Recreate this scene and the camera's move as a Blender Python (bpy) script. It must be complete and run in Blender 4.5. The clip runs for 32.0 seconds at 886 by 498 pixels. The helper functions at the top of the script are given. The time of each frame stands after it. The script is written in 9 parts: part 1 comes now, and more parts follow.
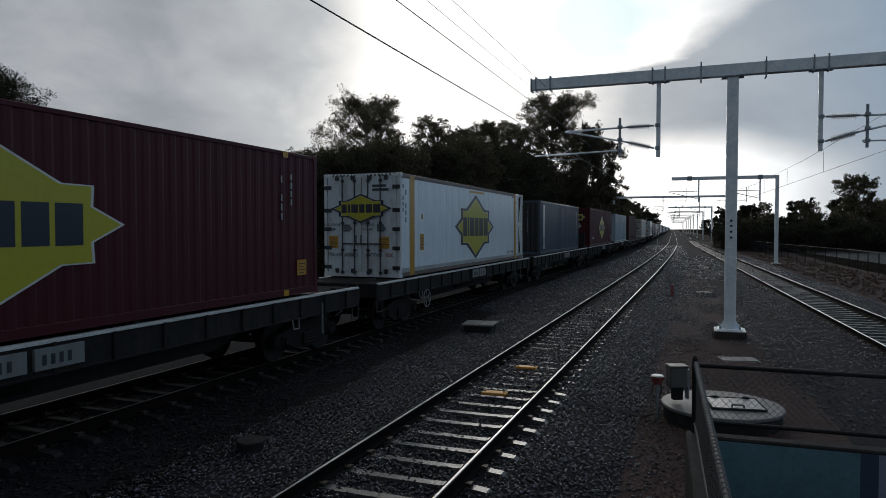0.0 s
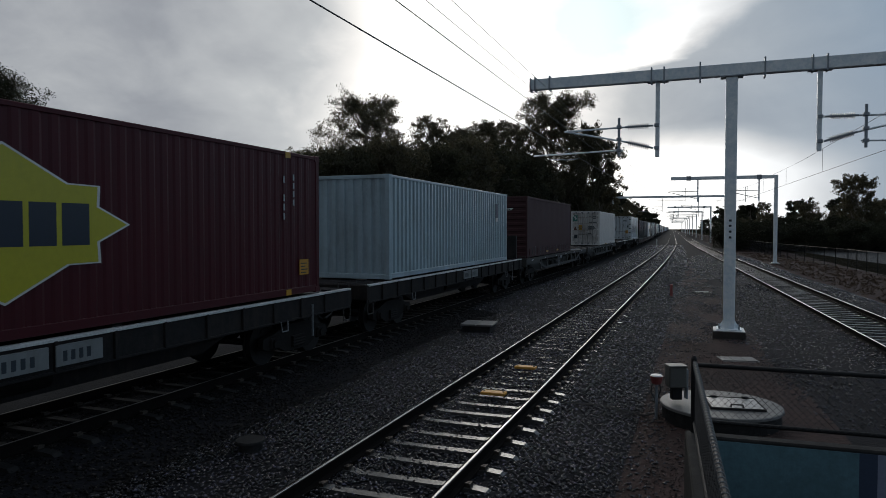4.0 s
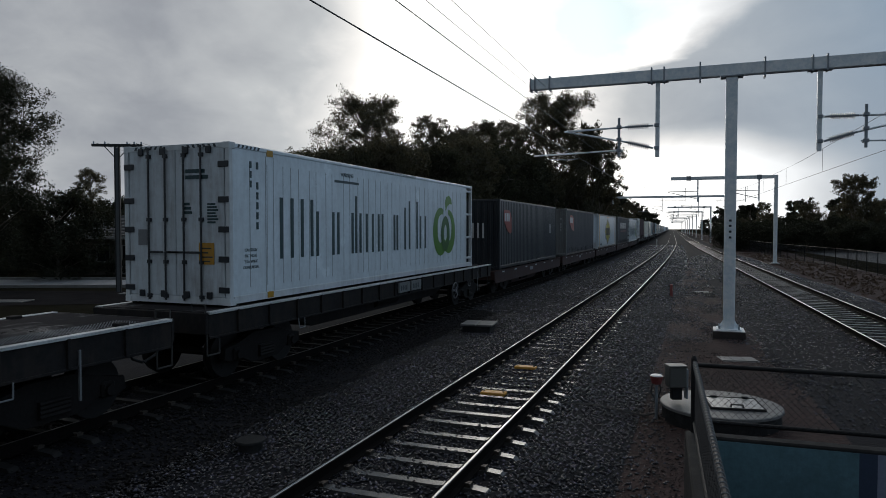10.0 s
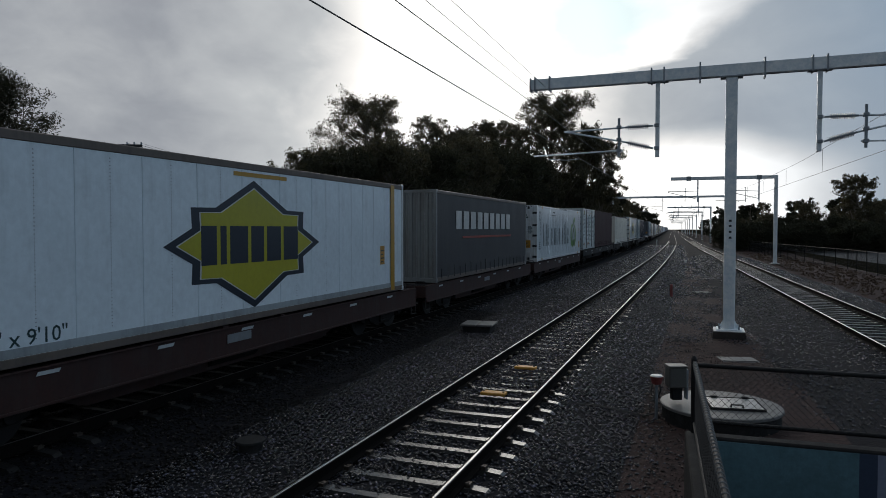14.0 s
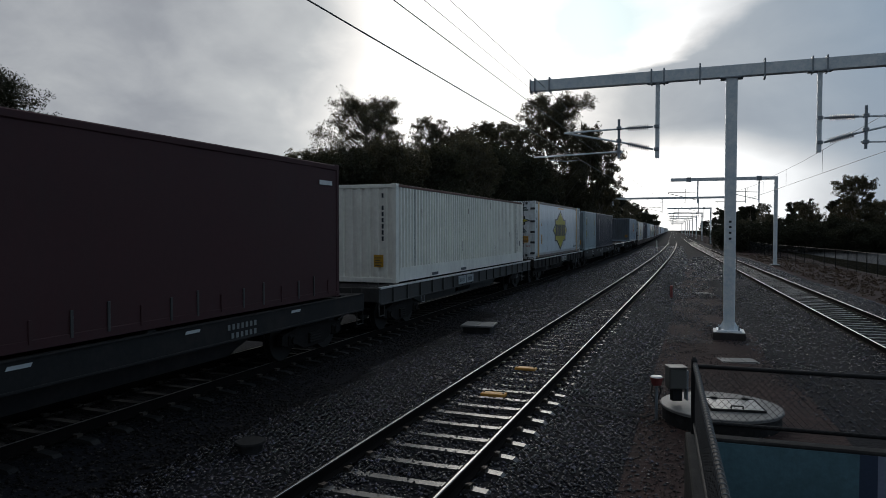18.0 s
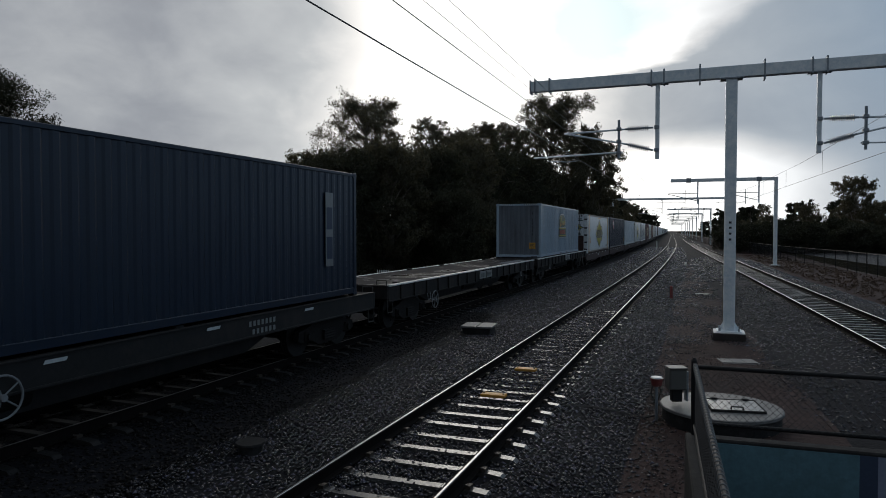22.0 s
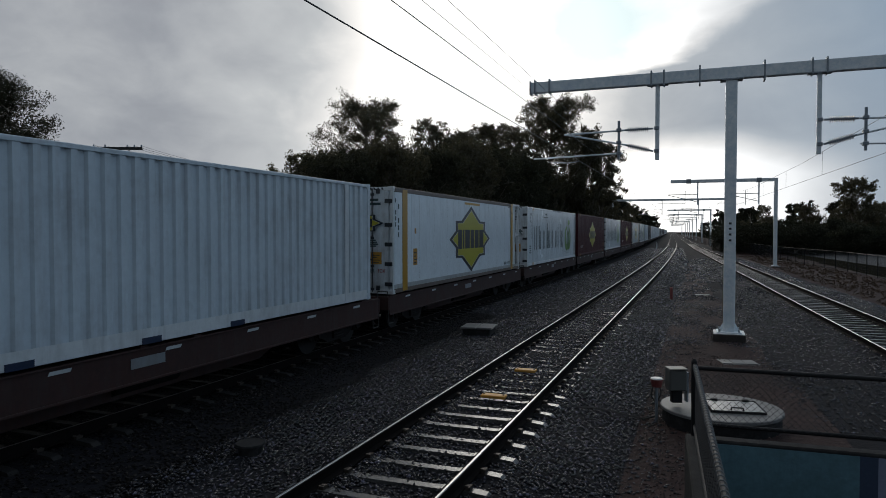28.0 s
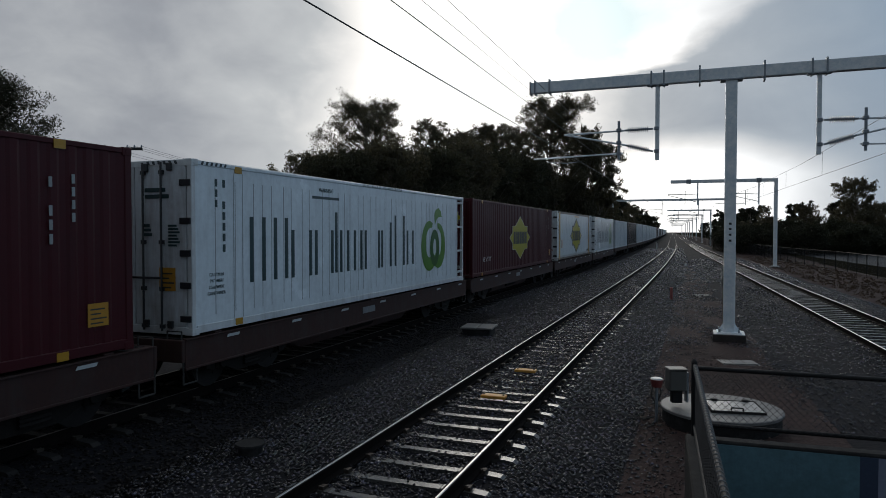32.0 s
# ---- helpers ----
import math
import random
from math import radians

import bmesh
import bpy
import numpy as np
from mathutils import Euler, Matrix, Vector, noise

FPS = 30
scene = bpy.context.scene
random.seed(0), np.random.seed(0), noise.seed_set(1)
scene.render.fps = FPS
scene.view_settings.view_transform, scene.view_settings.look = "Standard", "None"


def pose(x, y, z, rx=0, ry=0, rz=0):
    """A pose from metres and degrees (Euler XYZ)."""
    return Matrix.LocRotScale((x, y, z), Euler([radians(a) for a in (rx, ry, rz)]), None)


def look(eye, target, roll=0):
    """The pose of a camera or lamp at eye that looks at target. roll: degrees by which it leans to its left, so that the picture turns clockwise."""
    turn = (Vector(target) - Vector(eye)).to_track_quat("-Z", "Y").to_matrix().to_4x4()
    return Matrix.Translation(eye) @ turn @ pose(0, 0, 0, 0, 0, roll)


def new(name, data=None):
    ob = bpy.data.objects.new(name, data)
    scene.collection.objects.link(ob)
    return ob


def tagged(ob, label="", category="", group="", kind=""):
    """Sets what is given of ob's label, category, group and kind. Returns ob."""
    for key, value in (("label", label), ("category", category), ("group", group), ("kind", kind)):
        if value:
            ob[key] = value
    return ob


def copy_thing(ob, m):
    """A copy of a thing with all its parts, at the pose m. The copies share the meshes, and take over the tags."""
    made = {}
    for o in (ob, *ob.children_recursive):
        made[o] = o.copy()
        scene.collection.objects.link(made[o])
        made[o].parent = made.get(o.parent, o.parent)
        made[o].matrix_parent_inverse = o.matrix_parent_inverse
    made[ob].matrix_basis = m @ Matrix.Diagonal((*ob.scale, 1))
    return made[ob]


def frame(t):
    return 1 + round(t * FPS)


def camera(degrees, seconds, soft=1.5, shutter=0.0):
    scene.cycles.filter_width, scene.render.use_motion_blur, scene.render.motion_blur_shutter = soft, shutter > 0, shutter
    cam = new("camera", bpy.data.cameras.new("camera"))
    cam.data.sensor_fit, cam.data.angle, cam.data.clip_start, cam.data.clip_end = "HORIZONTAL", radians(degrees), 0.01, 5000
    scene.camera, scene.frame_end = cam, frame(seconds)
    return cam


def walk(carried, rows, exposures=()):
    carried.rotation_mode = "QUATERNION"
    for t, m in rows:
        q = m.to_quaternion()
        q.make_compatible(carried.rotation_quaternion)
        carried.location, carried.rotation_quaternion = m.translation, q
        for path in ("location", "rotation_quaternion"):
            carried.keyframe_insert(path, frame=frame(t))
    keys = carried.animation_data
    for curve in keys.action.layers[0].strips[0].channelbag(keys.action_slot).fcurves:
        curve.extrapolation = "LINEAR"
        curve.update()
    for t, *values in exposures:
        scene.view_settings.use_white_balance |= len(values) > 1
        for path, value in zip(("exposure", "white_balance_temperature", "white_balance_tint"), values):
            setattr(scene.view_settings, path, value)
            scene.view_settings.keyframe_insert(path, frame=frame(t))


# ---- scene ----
# ---------------------------------------------------------------- camera and its (almost still) stand
CLIP = 32.0
THETA = math.atan((1237 - 784) / 1192.0)          # the view turns this far left of the tracks
EYE = (0.0, 0.0, 2.845)
FOV = math.degrees(2 * math.atan(784 / 1192.0))
cam = camera(FOV, CLIP, soft=0.65, shutter=0.02)


def stand(down, side=0.0):
    """The camera's pose: tilt below level and turn to the left, both in degrees."""
    a, p = THETA + radians(side), radians(down)
    way = Vector((-math.sin(a) * math.cos(p), math.cos(a) * math.cos(p), -math.sin(p)))
    return look(EYE, Vector(EYE) + way * 10)


walk(cam, [
    (0.0, stand(1.75, 0.07)), (1.0, stand(1.75, 0.09)), (1.6, stand(1.76)), (6.0, stand(1.76)), (14.0, stand(1.74)),
    (17.0, stand(1.68)), (20.5, stand(1.60)), (25.0, stand(1.57)), (28.0, stand(1.51)), (32.0, stand(1.49)),
], exposures=[(0.0, 0.0), (32.0, 0.0)])

# ---------------------------------------------------------------- sky and light
SUN_AZ = THETA - radians(9.5)                     # to the left of +y
SUN_EL = radians(13.0)
SUN_WAY = Vector((-math.sin(SUN_AZ) * math.cos(SUN_EL), math.cos(SUN_AZ) * math.cos(SUN_EL), math.sin(SUN_EL)))


def way_of(right, up):
    """The direction that lies so many degrees right of the view's axis and above level."""
    a, e = THETA - radians(right), radians(up)
    return (-math.sin(a) * math.cos(e), math.cos(a) * math.cos(e), math.sin(e))


class Nodes:
    """Short ways to make shader nodes."""

    def __init__(self, tree):
        self.t = tree

    def n(self, kind, **sets):
        node = self.t.nodes.new(kind)
        for k, v in sets.items():
            if k in ("operation", "blend_type", "data_type", "noise_dimensions", "feature", "sky_type", "interpolation",
                     "vector_type", "distance", "wave_type", "bands_direction", "rotation_type"):
                if k == "operation":
                    node.operation = v
                elif k == "blend_type":
                    node.blend_type = v
                elif k == "data_type":
                    node.data_type = v
                elif k == "feature":
                    node.feature = v
                elif k == "sky_type":
                    node.sky_type = v
                elif k == "vector_type":
                    node.vector_type = v
                elif k == "wave_type":
                    node.wave_type = v
                elif k == "bands_direction":
                    node.bands_direction = v
            else:
                sock = node.inputs[k] if not k.startswith("_") else node.inputs[int(k[1:])]
                if isinstance(v, bpy.types.NodeSocket):
                    self.t.links.new(v, sock)
                else:
                    sock.default_value = v
        return node

    def math(self, op, a, b=None, c=None):
        node = self.t.nodes.new("ShaderNodeMath")
        node.operation = op
        for i, v in enumerate((a, b, c)):
            if v is None:
                continue
            if isinstance(v, bpy.types.NodeSocket):
                self.t.links.new(v, node.inputs[i])
            else:
                node.inputs[i].default_value = v
        return node.outputs[0]

    def ramp(self, fac, stops):
        node = self.t.nodes.new("ShaderNodeValToRGB")
        el = node.color_ramp.elements
        while len(el) < len(stops):
            el.new(0.5)
        for e, (p, c) in zip(el, stops):
            e.position = p
            e.color = (*c, 1) if len(c) == 3 else c
        self.t.links.new(fac, node.inputs[0])
        return node.outputs[0]

    def mix(self, fac, a, b, blend="MIX"):
        node = self.t.nodes.new("ShaderNodeMix")
        node.data_type, node.blend_type = "RGBA", blend
        for i, v in ((0, fac), (6, a), (7, b)):
            if isinstance(v, bpy.types.NodeSocket):
                self.t.links.new(v, node.inputs[i])
            elif i == 0:
                node.inputs[0].default_value = v
            else:
                node.inputs[i].default_value = (*v, 1) if len(v) == 3 else v
        return node.outputs[2]

    def link(self, a, b):
        self.t.links.new(a, b)


def make_sky():
    world = bpy.data.worlds.new("overcast_sky")
    scene.world = world
    world.use_nodes = True
    t = world.node_tree
    t.nodes.clear()
    k = Nodes(t)
    co = t.nodes.new("ShaderNodeTexCoord").outputs["Generated"]
    sky = k.n("ShaderNodeTexSky", sky_type="NISHITA")
    sky.sun_disc = False
    sky.sun_elevation = SUN_EL
    sky.sun_rotation = -SUN_AZ
    sky.air_density, sky.dust_density = 1.0, 1.5
    blue = k.mix(1.0, sky.outputs[0], (0.004, 0.004, 0.004), "MULTIPLY")
    # cloud cover on a flat layer high above
    sep = k.n("ShaderNodeSeparateXYZ", _0=co)
    zz = k.math("ADD", k.math("MAXIMUM", sep.outputs[2], 0.0), 0.16)
    cx, cy = k.math("DIVIDE", sep.outputs[0], zz), k.math("DIVIDE", sep.outputs[1], zz)
    flat = k.n("ShaderNodeCombineXYZ", _0=cx, _1=cy)
    soft = k.n("ShaderNodeMapping", _0=co)
    soft.inputs["Scale"].default_value = (1.0, 1.0, 1.7)
    big = k.n("ShaderNodeTexNoise", Vector=soft.outputs[0], Scale=3.2, Detail=5.0, Roughness=0.5, Distortion=0.4).outputs[0]
    fine = k.n("ShaderNodeTexNoise", Vector=soft.outputs[0], Scale=8.5, Detail=7.0, Roughness=0.55, Distortion=0.3).outputs[0]

    def near(direction, degrees):
        """1 towards the direction, falling softly to 0 at so many degrees from it."""
        d = k.n("ShaderNodeVectorMath", operation="DOT_PRODUCT", _0=co, _1=direction).outputs["Value"]
        ang = k.math("ARCCOSINE", k.math("MINIMUM", d, 0.99999))
        x = k.math("MULTIPLY", ang, 1 / radians(degrees))
        return k.math("POWER", 2.718, k.math("MULTIPLY", k.math("MULTIPLY", x, x), -1.0))

    wob = k.math("MULTIPLY", k.math("SUBTRACT", fine, 0.5), 1.2)
    wob2 = k.math("MULTIPLY", k.math("SUBTRACT", big, 0.5), 0.9)
    glow = k.math("MAXIMUM", near(way_of(6, 15), 15.5), k.math("MULTIPLY", near(way_of(21, 3), 9.0), 1.0))
    glow = k.math("MAXIMUM", glow, near(way_of(12, 27), 14.0))
    # a thick bank with a sharp upper edge to the right of the bright gap, a thinner veil to the left
    fwd = k.n("ShaderNodeVectorMath", operation="DOT_PRODUCT", _0=co, _1=way_of(0, 0)).outputs["Value"]
    ahead = k.math("MAXIMUM", fwd, 0.15)
    tx = k.math("DIVIDE", k.n("ShaderNodeVectorMath", operation="DOT_PRODUCT", _0=co, _1=way_of(90, 0)).outputs["Value"], ahead)
    ty = k.math("DIVIDE", sep.outputs[2], ahead)
    up = k.math("SUBTRACT", ty, 0.250)
    rise = k.math("MINIMUM", k.math("MULTIPLY", up, 1.5), k.math("MULTIPLY", up, 5.0))
    edge = k.math("SUBTRACT", tx, k.math("MAXIMUM", k.math("ADD", rise, 0.325), 0.17))
    edge = k.math("ADD", edge, k.math("ADD", k.math("MULTIPLY", wob, 0.14), k.math("MULTIPLY", wob2, 0.03)))
    rim = k.ramp(k.math("ADD", edge, 0.5), [(0.485, (0, 0, 0)), (0.53, (1, 1, 1))])
    foot = k.ramp(k.math("ADD", ty, k.math("MULTIPLY", wob, 0.05)), [(0.095, (0, 0, 0)), (0.15, (1, 1, 1))])
    deep = k.ramp(k.math("SUBTRACT", tx, 0.0), [(0.14, (0.4, 0.4, 0.4)), (0.34, (0.88, 0.88, 0.88)), (0.62, (1, 1, 1))])
    bank = k.math("MULTIPLY", k.math("MULTIPLY", rim, foot), deep)
    # ragged rim of the grey cover to the left of the gap
    left = k.math("MINIMUM", k.math("ADD", k.math("MULTIPLY", k.math("SUBTRACT", ty, 0.255), 0.9), -0.10), -0.10)
    left = k.math("ADD", k.math("SUBTRACT", left, tx), k.math("ADD", k.math("MULTIPLY", wob, 0.16), k.math("MULTIPLY", wob2, 0.12)))
    veil = k.ramp(k.math("ADD", left, 0.5), [(0.45, (0, 0, 0)), (0.54, (1, 1, 1))])
    veil = k.math("MULTIPLY", k.math("SUBTRACT", 0.1, veil), near(way_of(-7, 13), 10.0))
    g = k.math("ADD", k.math("MULTIPLY", glow, 1.10), 0.33)
    g = k.math("SUBTRACT", g, k.math("MULTIPLY", near(way_of(-20, 15), 12.0), 0.10))
    g = k.math("ADD", g, k.math("ADD", k.math("MULTIPLY", wob, 0.30), k.math("MULTIPLY", wob2, 0.75)))
    g = k.math("ADD", g, k.math("MULTIPLY", veil, 0.16))
    low_g = k.math("ADD", 0.36, k.math("ADD", k.math("MULTIPLY", wob, 0.30), k.math("MULTIPLY", wob2, 0.45)))
    g = k.math("ADD", k.math("MULTIPLY", g, k.math("SUBTRACT", 1.0, bank)), k.math("MULTIPLY", low_g, bank))
    col = k.ramp(g, [(0.0, (0.205, 0.215, 0.245)), (0.22, (0.325, 0.345, 0.38)), (0.48, (0.54, 0.56, 0.575)), (0.72, (0.95, 0.93, 0.90)), (1.0, (1.4, 1.38, 1.34))])
    gap = k.math("ADD", near(way_of(12.6, 16.5), 5.6), k.math("MULTIPLY", wob, 0.8))
    gap = k.ramp(gap, [(0.25, (0, 0, 0)), (0.85, (1, 1, 1))])
    col = k.mix(k.math("MULTIPLY", k.math("MULTIPLY", gap, 0.9), k.math("SUBTRACT", 1.0, rim)), col, k.mix(1.0, blue, (0.74, 0.92, 0.955), "ADD"))
    # heavy cover behind, thinner and lighter cover to the side
    back = k.n("ShaderNodeVectorMath", operation="DOT_PRODUCT", _0=co, _1=(0.0, -1.0, 0.0)).outputs["Value"]
    col = k.mix(k.ramp(back, [(0.0, (0, 0, 0)), (0.4, (1, 1, 1))]), col, (0.150, 0.185, 0.225))
    east = k.n("ShaderNodeVectorMath", operation="DOT_PRODUCT", _0=co, _1=(0.80, 0.48, 0.36)).outputs["Value"]
    cover = k.mix(k.math("MULTIPLY", big, 0.3), (0.255, 0.36, 0.485), blue)
    col = k.mix(k.ramp(east, [(0.45, (0, 0, 0)), (0.8, (1, 1, 1))]), col, cover)
    bg = k.n("ShaderNodeBackground", Color=col, Strength=1.0)
    out = t.nodes.new("ShaderNodeOutputWorld")
    k.link(bg.outputs[0], out.inputs[0])


make_sky()
sun = bpy.data.lights.new("sun", "SUN")
sun.energy, sun.angle, sun.color = 0.35, radians(25), (1.0, 0.95, 0.88)
sun_ob = new("sun", sun)
sun_ob.matrix_world = look((0, 0, 60), Vector((0, 0, 60)) - SUN_WAY)


# ---------------------------------------------------------------- materials
def material(name, base, rough=0.6, metal=0.0, spread=0.25, grain=30.0, blotch=2.0, bump=0.15, bump_size=0.0, random_tint=0.0, spec=0.5,
             island=False, stain=None, stain_scale=1.5, stain_amount=0.5, thin=0.0, coords="Object", streak=0.0, wet=0.0):
    """A surface of one colour with fine grain, broad blotches, stains and relief."""
    m = bpy.data.materials.new(name)
    m.use_nodes = True
    t = m.node_tree
    t.nodes.clear()
    k = Nodes(t)
    co = t.nodes.new("ShaderNodeTexCoord").outputs[coords]
    n1 = k.n("ShaderNodeTexNoise", Vector=co, Scale=grain, Detail=4.0, Roughness=0.6).outputs[0]
    n2 = k.n("ShaderNodeTexNoise", Vector=co, Scale=blotch, Detail=5.0, Roughness=0.6).outputs[0]
    v = k.math("ADD", k.math("MULTIPLY", n1, 0.5), k.math("MULTIPLY", n2, 0.5))
    lo = tuple(c * (1 - spread) for c in base)
    hi = tuple(min(1, c * (1 + spread)) for c in base)
    col = k.ramp(v, [(0.32, lo), (0.68, hi)])
    if random_tint:
        if island:
            r = t.nodes.new("ShaderNodeNewGeometry").outputs["Random Per Island"]
        else:
            r = t.nodes.new("ShaderNodeObjectInfo").outputs["Random"]
        if random_tint > 0.85:
            shade = k.ramp(r, [(0.0, (0.25,) * 3), (0.6, (0.65,) * 3), (0.88, (1.5,) * 3), (1.0, (5.0,) * 3)])
        else:
            shade = k.ramp(r, [(0.0, (1 - random_tint,) * 3), (1.0, (1 + random_tint,) * 3)])
        col = k.mix(1.0, col, shade, "MULTIPLY")
    rgh = k.math("ADD", rough - 0.08, k.math("MULTIPLY", n2, 0.16))
    if wet:
        pud = k.n("ShaderNodeTexNoise", Vector=co, Scale=wet, Detail=6.0, Roughness=0.65, Distortion=0.6).outputs[0]
        rgh = k.math("MULTIPLY", rgh, k.ramp(pud, [(0.52, (1, 1, 1)), (0.64, (0.2, 0.2, 0.2))]))
    if stain:
        s = k.n("ShaderNodeTexNoise", Vector=co, Scale=stain_scale, Detail=8.0, Roughness=0.7).outputs[0]
        if streak:
            mp = k.n("ShaderNodeMapping", _0=co)
            mp.inputs["Scale"].default_value = (streak, streak, streak * 0.12)
            s2 = k.n("ShaderNodeTexNoise", Vector=mp.outputs[0], Scale=2.0, Detail=6.0, Roughness=0.65).outputs[0]
            s = k.math("MULTIPLY", k.math("ADD", s, s2), 0.5)
        f = k.ramp(s, [(0.47, (0, 0, 0)), (0.72, (stain_amount,) * 3)])
        col = k.mix(f, col, stain)
    bsdf = k.n("ShaderNodeBsdfPrincipled", Roughness=rgh, Metallic=metal)
    bsdf.inputs["Specular IOR Level"].default_value = spec
    k.link(col, bsdf.inputs["Base Color"])
    if bump:
        bn = k.n("ShaderNodeTexNoise", Vector=co, Scale=bump_size or grain * 1.3, Detail=4.0).outputs[0]
        b = k.n("ShaderNodeBump", Strength=bump, Distance=0.02, Height=bn)
        k.link(b.outputs[0], bsdf.inputs["Normal"])
    out = t.nodes.new("ShaderNodeOutputMaterial")
    last = bsdf.outputs[0]
    if thin:
        tl = k.n("ShaderNodeBsdfTranslucent", Color=k.mix(1.0, col, (1.9, 1.7, 1.2), "MULTIPLY"))
        mx = k.n("ShaderNodeMixShader", _0=thin, _1=last, _2=tl.outputs[0])
        last = mx.outputs[0]
    k.link(last, out.inputs[0])
    return m


